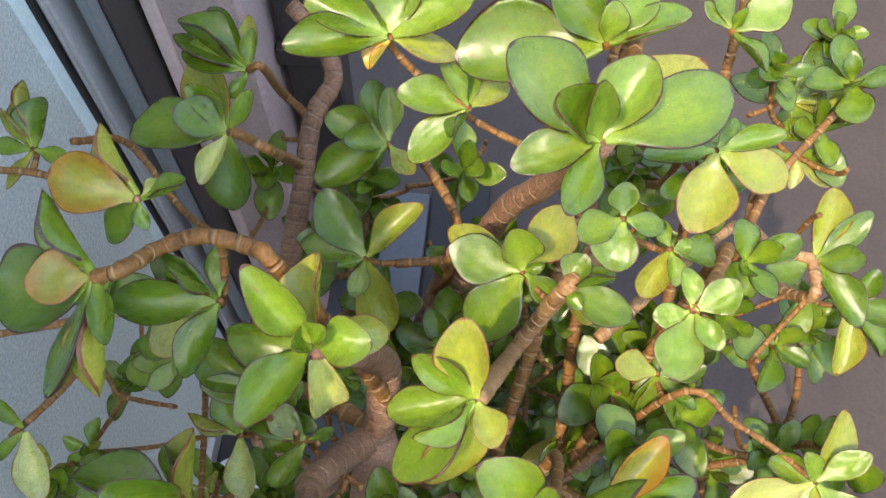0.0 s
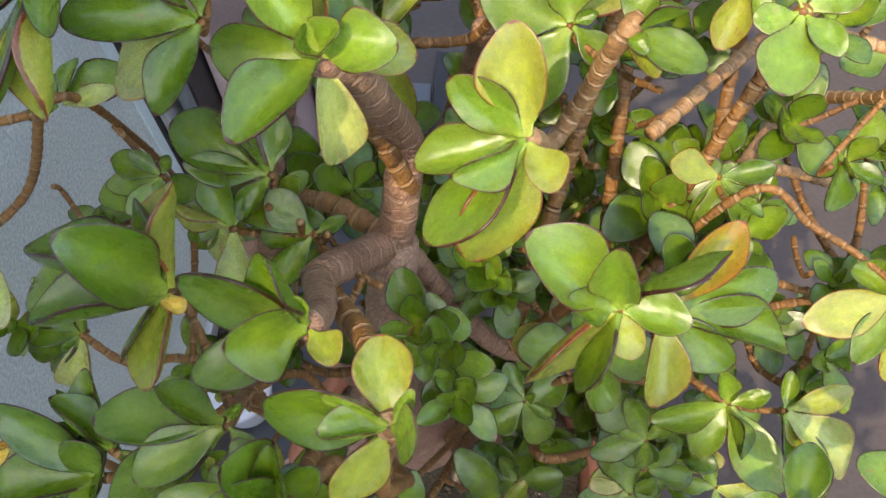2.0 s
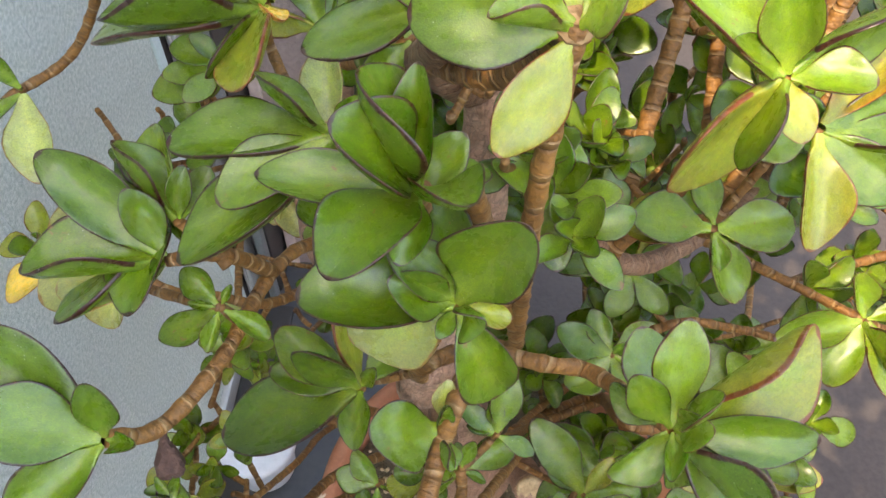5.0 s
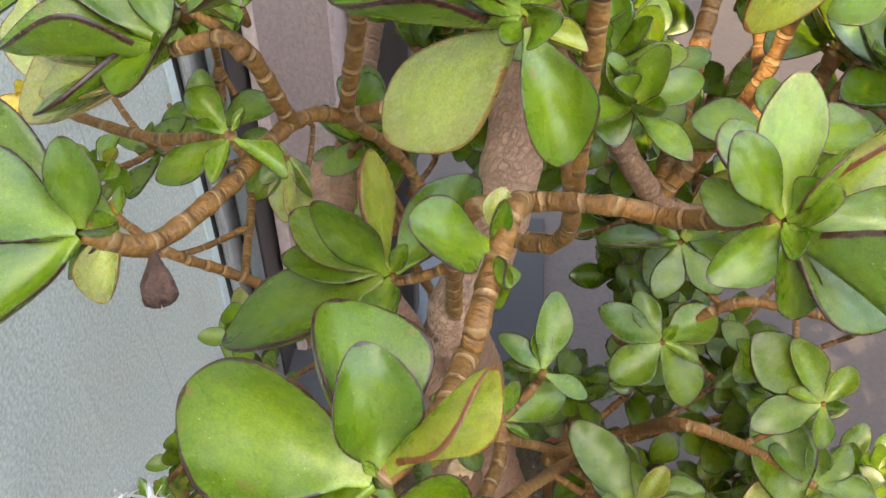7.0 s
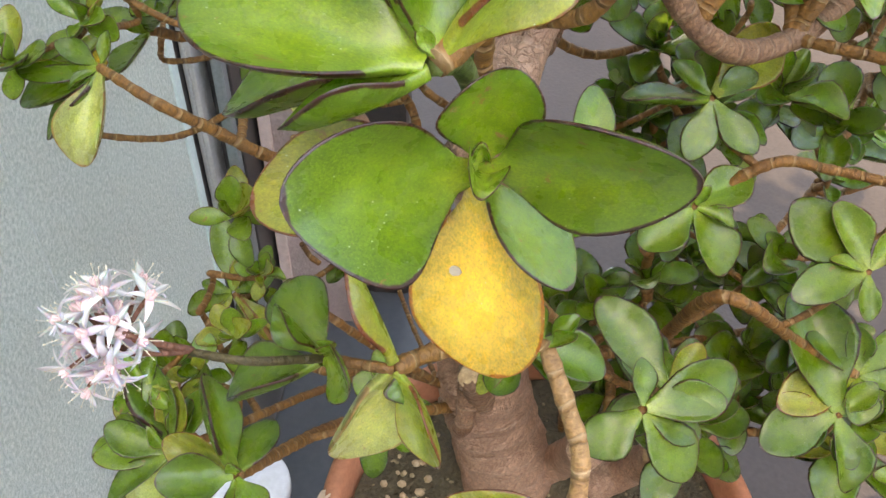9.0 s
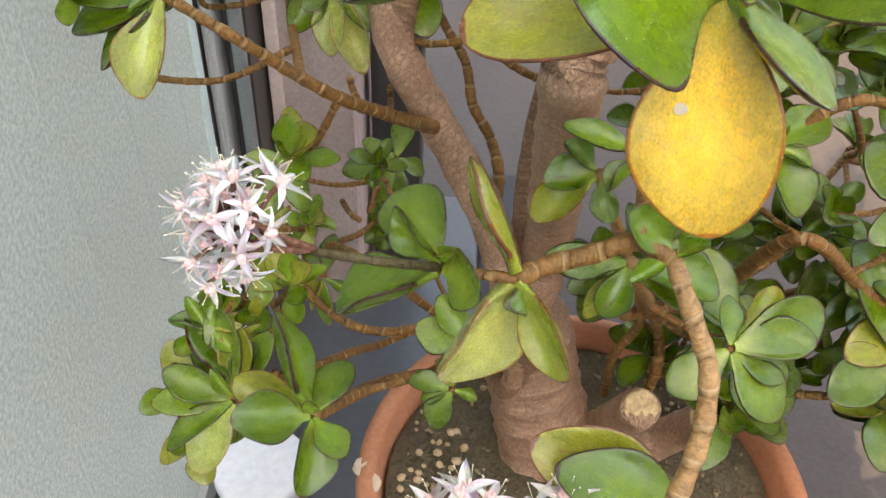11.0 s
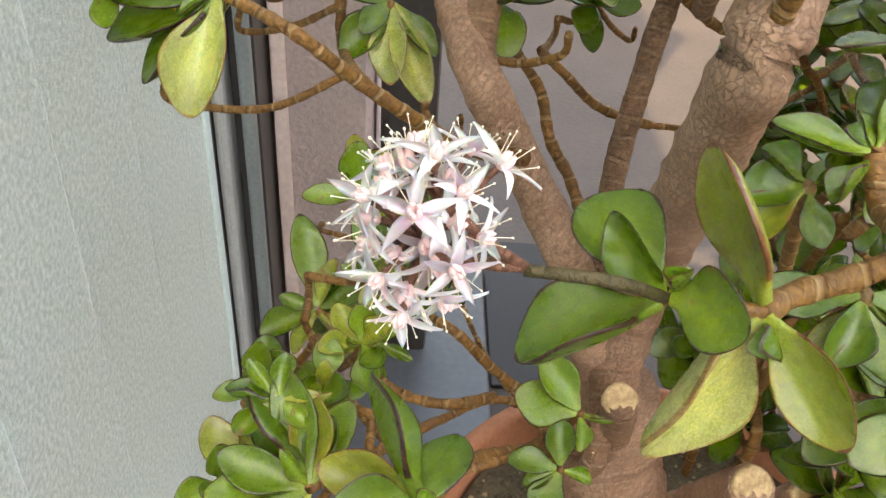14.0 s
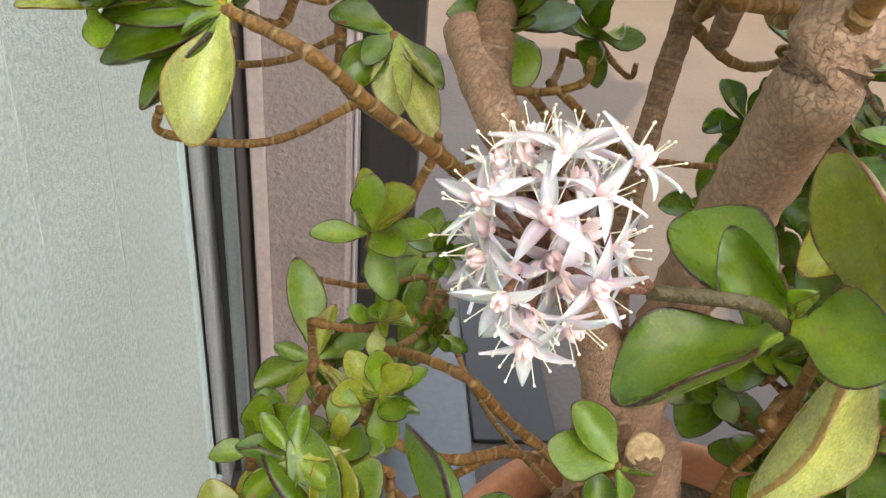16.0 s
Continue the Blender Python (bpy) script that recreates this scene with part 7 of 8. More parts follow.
far_rosette((0.237, 0.325, 0.301), (0.01, -0.27, 0.96), [(-2.4, 0.1, -0.2, 0.54, 'd'), (2.5, 0.1, -0.2, 0.69, 'd'), (-0.7, 2.3, 2.0, 0.68, 'd'), (-0.3, -2.4, -0.4, 0.63, 'd'), (1.3, -0.2, 1.5, 0.58, 'd'), (-1.7, -0.5, 1.2, 0.55, 'd'), (-0.4, -1.2, 1.1, 0.54, 'd'), (-0.8, 0.5, 2.3, 0.51, 'd')])
far_rosette((0.176, 0.329, 0.271), (0.01, -0.27, 0.96), [(3.5, 0.6, 0.0, 0.63, 'd'), (-3.2, -0.0, -0.4, 0.55, 'd'), (1.1, -3.4, -0.0, 0.57, 'd'), (-1.4, 2.5, 2.1, 0.66, 'd'), (-2.7, -1.7, 2.2, 0.63, 'g'), (2.4, 0.1, 1.8, 0.56, 'd'), (-0.8, 0.7, 3.4, 0.71, 'd'), (-0.3, -2.0, 1.7, 0.6, 'g')])
far_rosette((0.214, 0.359, 0.251), (0.01, -0.27, 0.96), [(1.3, 2.5, 1.0, 0.67, 'd'), (-0.3, -2.3, -1.5, 0.69, 'g'), (1.9, -1.0, 0.0, 0.62, 'd'), (-2.1, 1.0, 1.0, 0.54, 'g'), (-0.6, -1.7, 0.4, 0.63, 'd'), (0.2, 1.3, 1.9, 0.53, 'd'), (-1.2, -0.1, 2.2, 0.53, 'd'), (0.8, -0.8, 1.4, 0.65, 'd')])
far_rosette((0.137, 0.471, 0.374), (0.01, -0.27, 0.96), [(-1.1, 2.6, 1.1, 0.63, 'd'), (1.4, -2.2, -0.9, 0.65, 'd'), (2.6, 0.4, 1.5, 0.56, 'g'), (-2.8, -0.7, 0.2, 0.67, 'd'), (0.8, -2.3, 0.7, 0.67, 'd'), (-0.5, 0.9, 2.6, 0.53, 'd'), (-1.4, -1.9, 2.4, 0.62, 'd'), (0.8, -0.7, 2.4, 0.71, 'd')])
far_rosette((0.109, 0.404, 0.275), (0.01, -0.27, 0.96), [(-3.4, 2.1, 0.1, 0.6, 'd'), (3.4, -1.3, -1.3, 0.59, 'd'), (1.8, 2.1, 2.5, 0.58, 'd'), (-1.8, -3.5, -0.1, 0.69, 'g'), (2.2, -1.5, 2.0, 0.63, 'd'), (-2.2, -0.1, 2.4, 0.61, 'd'), (-0.7, -2.2, 2.5, 0.6, 'd'), (0.3, 0.4, 2.1, 0.57, 'd')])
far_rosette((0.220, 0.389, 0.332), (0.01, -0.27, 0.96), [(2.3, -1.7, -1.3, 0.56, 'd'), (-2.0, 1.7, 1.0, 0.70, 'g'), (-1.8, -1.9, 0.0, 0.55, 'd'), (1.4, 1.2, 1.0, 0.63, 'd'), (-1.4, 0.4, 1.9, 0.71, 'd'), (0.7, -1.5, 0.5, 0.56, 'd'), (0.3, 0.2, 1.6, 0.68, 'd'), (-1.3, -1.3, 1.4, 0.67, 'd')])
far_rosette((0.281, 0.336, 0.272), (0.01, -0.27, 0.96), [(1.3, 2.5, 0.8, 0.71, 'd'), (-1.2, -2.7, -1.2, 0.53, 'd'), (2.8, -1.2, 0.9, 0.66, 'd'), (-3.4, 0.4, 0.8, 0.53, 'd'), (-1.6, -2.3, 1.3, 0.50, 'd'), (0.0, 1.5, 2.4, 0.54, 'g'), (-2.1, -0.6, 2.7, 0.57, 'd'), (0.7, -0.7, 1.5, 0.58, 'g')])
far_rosette((0.323, 0.378, 0.258), (0.01, -0.27, 0.96), [(3.4, -0.3, -0.9, 0.64, 'd'), (-2.9, 0.7, 0.5, 0.60, 'd'), (-0.4, -2.6, -0.7, 0.52, 'd'), (0.8, 1.8, 1.5, 0.61, 'd'), (-2.7, -0.3, 2.3, 0.57, 'd'), (1.2, -1.2, 1.4, 0.56, 'd'), (-0.5, 0.3, 2.3, 0.52, 'g'), (-0.7, -1.5, 1.1, 0.70, 'd')])
far_rosette((-0.015, 0.415, 0.460), (0.02, -0.28, 0.96), [(-0.7, 2.9, 0.8, 0.66, 'd'), (0.7, -2.7, -1.5, 0.7, 'l'), (3.1, 0.4, 0.6, 0.67, 'd'), (-2.2, -0.3, 0.4, 0.51, 'g'), (0.8, -2.1, 0.8, 0.55, 'g'), (-0.7, 1.1, 2.0, 0.72, 'g'), (-0.4, -1.3, 2.4, 0.7, 'd'), (1.8, -0.7, 2.8, 0.69, 'd')])
far_rosette((0.038, 0.529, 0.551), (0.02, -0.28, 0.96), [(-2.2, 1.5, 0.6, 0.69, 'd'), (2.1, -1.8, -1.4, 0.59, 'd'), (1.7, 1.4, 1.5, 0.65, 'l'), (-1.4, -2.4, -0.3, 0.53, 'l'), (1.4, -1.3, 0.6, 0.59, 'd'), (-1.3, -0.1, 1.7, 0.66, 'g'), (-0.8, -1.8, 1.5, 0.64, 'd'), (0.8, -0.3, 2.1, 0.55, 'd')])
far_rosette((-0.044, 0.571, 0.508), (0.02, -0.28, 0.96), [(3.2, 0.3, -0.6, 0.54, 'g'), (-3.2, -0.1, -0.3, 0.59, 'l'), (0.3, -3.4, -1.3, 0.61, 'l'), (0.7, 2.0, 2.1, 0.5, 'd'), (-1.7, -1.4, 2.1, 0.53, 'g'), (2.4, -1.3, 1.0, 0.56, 'l'), (0.7, -0.1, 2.8, 0.63, 'g'), (0.4, -2.7, 1.7, 0.67, 'g')])
far_rosette((0.102, 0.569, 0.534), (0.02, -0.28, 0.96), [(-0.6, 3.1, 1.5, 0.56, 'l'), (-0.4, -2.7, -1.4, 0.63, 'g'), (2.9, -0.6, 0.8, 0.6, 'l'), (-2.8, -0.3, 1.0, 0.64, 'd'), (0.6, -2.7, 0.4, 0.57, 'g'), (0.3, 1.0, 2.1, 0.64, 'g'), (-1.3, -1.4, 1.8, 0.68, 'l'), (1.4, -1.4, 2.0, 0.57, 'l')])
far_rosette((0.067, 0.438, 0.502), (0.02, -0.28, 0.96), [(-3.5, 0.6, -0.1, 0.54, 'd'), (3.2, -0.4, -1.0, 0.54, 'g'), (0.3, 2.0, 1.7, 0.7, 'g'), (-0.1, -2.8, -0.4, 0.52, 'g'), (1.8, -0.7, 1.4, 0.53, 'g'), (-1.4, -0.1, 1.8, 0.61, 'g'), (-0.1, -1.7, 2.0, 0.57, 'g'), (0.1, 0.6, 2.1, 0.57, 'g')])
far_rosette((0.211, 0.435, 0.427), (0.02, -0.28, 0.96), [(-2.5, -2.7, -1.4, 0.55, 'd'), (2.4, 2.0, 0.7, 0.53, 'd'), (-2.4, 1.8, 2.2, 0.67, 'd'), (2.8, -2.0, -0.0, 0.67, 'l'), (0.8, 0.7, 2.2, 0.53, 'l'), (-1.8, -2.1, 0.8, 0.68, 'd'), (0.6, -1.7, 2.2, 0.69, 'd'), (-1.1, 0.0, 2.7, 0.61, 'g')])
far_rosette((0.164, 0.396, 0.443), (0.02, -0.28, 0.96), [(2.2, 1.7, 0.6, 0.68, 'd'), (-1.7, -2.4, -1.8, 0.61, 'g'), (2.2, -2.1, -0.7, 0.6, 'd'), (-1.8, 1.5, 2.2, 0.64, 'd'), (-1.3, -2.1, 1.1, 0.52, 'd'), (1.0, 0.8, 1.7, 0.63, 'g'), (-1.3, 0.0, 2.7, 0.5, 'd'), (0.8, -1.4, 2.1, 0.69, 'd')])
far_rosette((0.304, 0.413, 0.412), (0.02, -0.28, 0.96), [(-2.5, -0.0, 0.0, 0.71, 'l'), (2.7, -0.6, -0.8, 0.61, 'g'), (0.6, 1.6, 1.4, 0.61, 'l'), (-0.8, -1.8, -0.4, 0.56, 'g'), (1.3, -0.2, 1.3, 0.54, 'l'), (-1.8, -0.3, 1.1, 0.64, 'l'), (-0.7, -1.1, 0.9, 0.61, 'd'), (-0.7, 0.3, 2.9, 0.62, 'd')])
far_rosette((0.000, 0.515, 0.511), (0.02, -0.28, 0.96), [(-2.0, -2.2, -1.0, 0.71, 'g'), (1.8, 2.2, 0.8, 0.52, 'l'), (-2.1, 0.4, 1.7, 0.56, 'g'), (2.2, -2.5, -0.0, 0.61, 'l'), (2.0, 0.3, 2.5, 0.57, 'd'), (-0.6, -2.0, 0.3, 0.7, 'g'), (1.3, -2.0, 1.5, 0.58, 'g'), (-0.6, -0.1, 1.7, 0.51, 'g')])
far_rosette((-0.096, 0.234, 0.323), (-0.00, -0.50, 0.87), [(-1.7, -0.7, -0.8, 0.64, 'y'), (1.8, 0.6, -0.0, 0.64, 'l'), (-0.7, 0.8, 1.7, 0.6, 'y'), (0.3, -1.4, -1.3, 0.71, 'y'), (1.7, -0.6, 1.1, 0.57, 'g'), (-0.8, -1.3, 0.8, 0.64, 'l'), (0.7, -1.3, 0.6, 0.63, 'y'), (-0.0, -0.4, 1.5, 0.5, 'l')])
far_rosette((-0.083, 0.248, 0.362), (-0.00, -0.50, 0.87), [(1.7, 1.0, 0.8, 0.66, 'y'), (-1.3, -0.6, -0.8, 0.57, 'g'), (1.0, -1.3, -0.8, 0.54, 'g'), (-1.0, 0.4, 1.1, 0.69, 'g'), (-0.8, -1.0, 0.1, 0.53, 'y'), (1.0, -0.3, 1.0, 0.61, 'y'), (-0.1, -1.0, 1.8, 0.67, 'g'), (0.8, -1.3, 0.8, 0.57, 'l')])
far_rosette((-0.111, 0.256, 0.325), (-0.00, -0.50, 0.87), [(-0.7, 1.7, 1.5, 0.65, 'y'), (1.4, -0.8, -1.8, 0.52, 'g'), (1.8, 0.3, 0.8, 0.69, 'l'), (-1.5, -1.0, 0.0, 0.69, 'l'), (0.7, -1.4, -0.1, 0.67, 'g'), (-0.0, 0.0, 2.0, 0.68, 'l'), (-0.4, -1.1, 0.6, 0.72, 'g'), (1.0, -0.6, 1.0, 0.55, 'g')])
far_rosette((-0.075, 0.270, 0.364), (-0.00, -0.50, 0.87), [(0.1, 1.3, 1.1, 0.71, 'l'), (-0.6, -0.8, -1.3, 0.51, 'g'), (1.4, -0.3, 0.1, 0.51, 'g'), (-1.3, -0.3, 0.0, 0.63, 'y'), (-0.1, -1.5, 0.0, 0.58, 'y'), (0.1, 0.1, 1.1, 0.6, 'y'), (-0.6, -0.7, 0.7, 0.66, 'g'), (1.0, -1.3, 1.1, 0.62, 'g')])
far_rosette((0.105, 0.380, 0.301), (-0.00, -0.50, 0.87), [(-2.4, -0.6, -0.8, 0.62, 'd'), (2.2, 1.1, 1.1, 0.52, 'g'), (-1.0, 1.1, 2.4, 0.6, 'g'), (0.6, -1.5, -1.3, 0.68, 'g'), (1.1, -0.4, 1.1, 0.6, 'd'), (-1.5, -1.8, 0.1, 0.57, 'd'), (0.3, -1.7, 0.6, 0.66, 'g'), (-1.1, -1.1, 2.1, 0.57, 'd')])
far_rosette((0.168, 0.345, 0.291), (-0.00, -0.50, 0.87), [(2.9, -0.6, -1.3, 0.57, 'd'), (-2.5, 1.0, 0.1, 0.61, 'd'), (-1.3, -1.8, -1.3, 0.52, 'g'), (0.8, 1.0, 2.1, 0.72, 'g'), (-2.0, -0.1, 1.7, 0.61, 'd'), (1.1, -1.3, 0.3, 0.64, 'd'), (0.1, -0.6, 1.8, 0.58, 'g'), (-1.3, -2.5, 1.0, 0.54, 'g')])
far_rosette((0.213, 0.415, 0.311), (-0.00, -0.50, 0.87), [(3.2, -0.3, -0.7, 0.65, 'd'), (-2.8, 0.0, -0.4, 0.6, 'd'), (0.1, -2.7, -1.4, 0.53, 'g'), (-0.6, 1.3, 2.8, 0.69, 'g'), (-2.5, -1.3, 0.8, 0.59, 'g'), (1.4, -1.4, 1.1, 0.7, 'd'), (-1.0, -0.8, 2.4, 0.52, 'g'), (-1.3, -2.5, 0.3, 0.57, 'd')])
far_rosette((0.213, 0.370, 0.289), (-0.00, -0.50, 0.87), [(-2.8, 0.8, 0.6, 0.7, 'g'), (2.8, -0.1, -0.1, 0.64, 'g'), (0.8, 1.5, 2.5, 0.6, 'd'), (-1.0, -1.8, -1.4, 0.61, 'g'), (1.0, -1.8, 1.3, 0.71, 'd'), (-2.8, -1.4, 1.4, 0.62, 'g'), (-1.4, -2.8, 1.0, 0.69, 'd'), (-1.1, -1.3, 2.7, 0.51, 'g')])
far_rosette((0.247, 0.367, 0.256), (-0.00, -0.50, 0.87), [(-1.7, -0.7, -1.2, 0.68, 'g'), (1.0, 1.2, 1.4, 0.54, 'g'), (-2.1, 0.5, 2.0, 0.55, 'd'), (1.0, -1.8, -0.8, 0.57, 'g'), (0.4, -0.3, 2.1, 0.72, 'd'), (-1.8, -1.6, 0.3, 0.57, 'g'), (0.1, -1.4, 0.7, 0.52, 'g'), (-2.0, -1.4, 2.5, 0.59, 'd')])
far_rosette((0.160, 0.425, 0.353), (-0.00, -0.50, 0.87), [(2.4, -0.6, -0.8, 0.66, 'g'), (-1.7, 1.5, 1.4, 0.69, 'g'), (-1.5, -2.4, -1.3, 0.56, 'd'), (1.1, 1.1, 2.0, 0.69, 'd'), (-1.5, -0.4, 1.1, 0.65, 'g'), (1.0, -2.2, 0.4, 0.69, 'd'), (0.3, -1.1, 1.7, 0.68, 'd'), (-1.4, -2.2, 0.8, 0.64, 'g')])
far_rosette((-0.034, 0.401, 0.356), (-0.00, -0.50, 0.87), [(-0.3, -0.7, -1.0, 0.67, 'd'), (0.5, 1.0, 0.9, 0.61, 'd'), (-1.5, -0.1, 0.6, 0.71, 'g'), (1.5, -0.3, 0.1, 0.67, 'g'), (0.2, -0.2, 1.2, 0.52, 'd'), (0.0, -1.4, -0.1, 0.59, 'd'), (0.5, -0.6, 0.4, 0.58, 'd'), (-0.4, -0.8, 0.7, 0.58, 'd')])
far_rosette((0.045, 0.493, 0.432), (-0.05, -0.57, 0.82), [(-0.3, 1.5, 2.7, 0.7, 'd'), (0.1, -1.4, -2.1, 0.51, 'g'), (2.2, -0.7, 0.1, 0.62, 'l'), (-2.8, -0.1, 0.8, 0.57, 'l'), (-0.8, -2.4, -0.8, 0.59, 'l'), (0.1, -0.3, 1.8, 0.57, 'd'), (-1.7, -2.4, 1.0, 0.7, 'g'), (0.4, -2.7, 0.7, 0.5, 'l')])
far_rosette((-0.031, 0.412, 0.299), (-0.05, -0.57, 0.82), [(-1.0, 1.1, 1.0, 0.56, 'g'), (1.4, -0.3, -0.8, 0.51, 'd'), (0.7, 0.4, 1.1, 0.53, 'd'), (-1.1, -0.8, -0.4, 0.7, 'g'), (0.5, -1.0, -0.2, 0.56, 'g'), (-0.9, -0.3, 1.0, 0.71, 'g'), (-0.5, -1.3, 0.4, 0.51, 'd'), (0.3, -0.8, 1.3, 0.52, 'd')])
far_rosette((-0.081, 0.384, 0.306), (-0.05, -0.57, 0.82), [(-1.0, -0.8, -2.0, 0.52, 'g'), (0.8, 0.8, 1.5, 0.55, 'd'), (-1.4, 0.3, 1.1, 0.7, 'g'), (1.5, -0.7, -0.4, 0.6, 'l'), (0.3, -0.1, 1.5, 0.7, 'l'), (-0.7, -1.4, -0.4, 0.67, 'g'), (0.8, -1.3, 0.8, 0.63, 'g'), (-0.7, -1.1, 1.5, 0.61, 'g')])
far_rosette((0.085, 0.308, 0.611), (0.02, -0.26, 0.96), [(-2.1, -1.1, -0.4, 0.54, 'g'), (2.2, 0.3, -0.4, 0.72, 'l'), (-0.8, 2.0, 1.3, 0.68, 'g'), (0.6, -2.1, -0.3, 0.57, 'd'), (1.7, -0.1, 1.4, 0.66, 'g'), (-1.3, -0.6, 1.0, 0.53, 'l'), (0.6, -1.3, 1.8, 0.51, 'g'), (-0.1, 0.6, 2.0, 0.7, 'd')])
far_rosette((0.096, 0.297, 0.605), (0.02, -0.26, 0.96), [(0.3, -2.2, -1.5, 0.59, 'g'), (-0.7, 2.4, 1.0, 0.71, 'l'), (-2.2, 0.1, 1.3, 0.52, 'l'), (2.2, -0.4, 0.7, 0.57, 'l'), (-0.3, 1.0, 2.2, 0.58, 'g'), (0.4, -1.5, 0.6, 0.56, 'g'), (1.0, -0.3, 1.7, 0.59, 'g'), (-0.8, -0.1, 1.4, 0.6, 'g')])
far_rosette((0.104, 0.283, 0.598), (0.02, -0.26, 0.96), [(1.7, -1.5, -0.7, 0.54, 'g'), (-1.0, 1.7, 0.3, 0.69, 'l'), (-1.4, -1.3, 0.3, 0.53, 'l'), (2.0, 0.7, 0.7, 0.59, 'g'), (-0.8, 0.6, 1.4, 0.52, 'g'), (0.6, -1.3, 0.8, 0.6, 'd'), (0.7, 0.1, 2.0, 0.63, 'l'), (-0.7, -0.4, 1.1, 0.6, 'g')])
far_rosette((0.024, 0.350, 0.633), (0.02, -0.26, 0.96), [(-0.3, -1.5, -0.7, 0.51, 'g'), (0.8, 1.5, 0.3, 0.57, 'l'), (-1.3, 0.4, 0.8, 0.53, 'g'), (1.8, -0.6, 0.1, 0.55, 'd'), (0.7, 0.7, 1.3, 0.67, 'l'), (0.1, -1.4, 0.7, 0.62, 'l'), (0.8, -0.7, 1.0, 0.57, 'g'), (-0.3, -0.1, 1.3, 0.52, 'l')])
far_rosette((0.168, 0.453, 0.618), (0.02, -0.28, 0.96), [(0.0, 2.5, 1.0, 0.71, 'd'), (-0.3, -2.5, -1.3, 0.58, 'd'), (2.7, -0.3, 0.4, 0.64, 'g'), (-2.9, -0.3, 0.7, 0.57, 'g'), (-1.0, -2.7, 1.1, 0.67, 'd'), (0.1, 1.0, 1.8, 0.7, 'g'), (-1.3, -0.6, 2.1, 0.62, 'l'), (1.0, -1.0, 1.4, 0.6, 'd')])
far_rosette((0.233, 0.440, 0.541), (0.02, -0.28, 0.96), [(3.1, -1.8, -1.7, 0.51, 'g'), (-3.4, 1.4, 0.8, 0.72, 'd'), (-1.0, -2.5, -0.6, 0.72, 'g'), (1.8, 2.1, 1.4, 0.69, 'd'), (-2.0, 0.1, 1.8, 0.55, 'l'), (1.5, -2.0, 0.8, 0.65, 'g'), (0.1, -0.0, 2.8, 0.67, 'l'), (-1.4, -2.0, 2.0, 0.52, 'd')])
far_rosette((0.205, 0.405, 0.558), (0.02, -0.28, 0.96), [(-1.7, 2.7, 1.1, 0.67, 'd'), (2.0, -2.1, -1.4, 0.55, 'l'), (2.4, 1.4, 2.1, 0.51, 'g'), (-2.9, -2.1, 0.1, 0.71, 'd'), (1.4, -1.5, 1.0, 0.52, 'g'), (-1.3, 1.1, 2.4, 0.61, 'g'), (-1.4, -1.5, 2.0, 0.66, 'g'), (0.3, 0.1, 2.7, 0.71, 'l')])
far_rosette((0.245, 0.504, 0.641), (0.02, -0.28, 0.96), [(-0.1, 2.2, 1.0, 0.62, 'g'), (0.7, -2.1, -1.5, 0.61, 'd'), (2.1, 0.1, 1.0, 0.66, 'g'), (-2.7, -1.1, 0.7, 0.57, 'd'), (-0.0, -2.1, 0.4, 0.52, 'g'), (-0.4, 0.6, 2.5, 0.57, 'd'), (-1.3, -1.0, 1.1, 0.58, 'g'), (0.6, -0.6, 1.5, 0.64, 'g')])
far_rosette((0.282, 0.464, 0.551), (0.02, -0.28, 0.96), [(2.7, -1.8, -1.8, 0.62, 'g'), (-2.2, 1.4, 0.8, 0.69, 'g'), (-1.8, -2.2, -0.1, 0.64, 'd'), (0.8, 2.2, 2.5, 0.54, 'g'), (-2.1, 0.1, 1.7, 0.7, 'd'), (0.8, -1.7, 1.1, 0.6, 'g'), (0.1, -0.3, 3.2, 0.58, 'd'), (-1.4, -2.2, 2.2, 0.69, 'd')])
far_rosette((0.248, 0.393, 0.551), (0.02, -0.28, 0.96), [(2.5, 1.5, 0.6, 0.57, 'g'), (-2.8, -1.4, -1.1, 0.55, 'd'), (1.1, -3.2, -0.3, 0.61, 'g'), (-1.1, 2.9, 2.1, 0.66, 'l'), (-2.1, -1.1, 1.1, 0.65, 'l'), (1.5, 0.3, 2.2, 0.65, 'l'), (-1.7, -0.1, 3.6, 0.57, 'l'), (0.3, -1.7, 1.4, 0.51, 'l')])
far_rosette((0.217, 0.359, 0.568), (0.02, -0.28, 0.96), [(-2.0, 2.7, 1.1, 0.7, 'd'), (2.9, -1.5, -1.1, 0.61, 'd'), (2.5, 1.5, 1.1, 0.58, 'l'), (-2.5, -2.5, 0.4, 0.61, 'g'), (1.4, -1.7, 1.8, 0.55, 'd'), (-1.8, 0.8, 2.4, 0.72, 'd'), (-1.5, -1.4, 1.7, 0.59, 'd'), (0.0, 0.1, 3.1, 0.56, 'd')])
far_rosette((0.329, 0.576, 0.607), (0.02, -0.28, 0.96), [(1.5, -3.1, -1.5, 0.58, 'd'), (-0.8, 2.5, 1.4, 0.64, 'd'), (-2.8, -0.8, 0.1, 0.54, 'l'), (2.8, 1.0, 1.0, 0.62, 'l'), (-0.7, 0.6, 2.4, 0.53, 'g'), (0.1, -2.9, 0.4, 0.67, 'l'), (0.4, -1.1, 2.4, 0.7, 'g'), (-2.1, -1.4, 1.5, 0.66, 'l')])
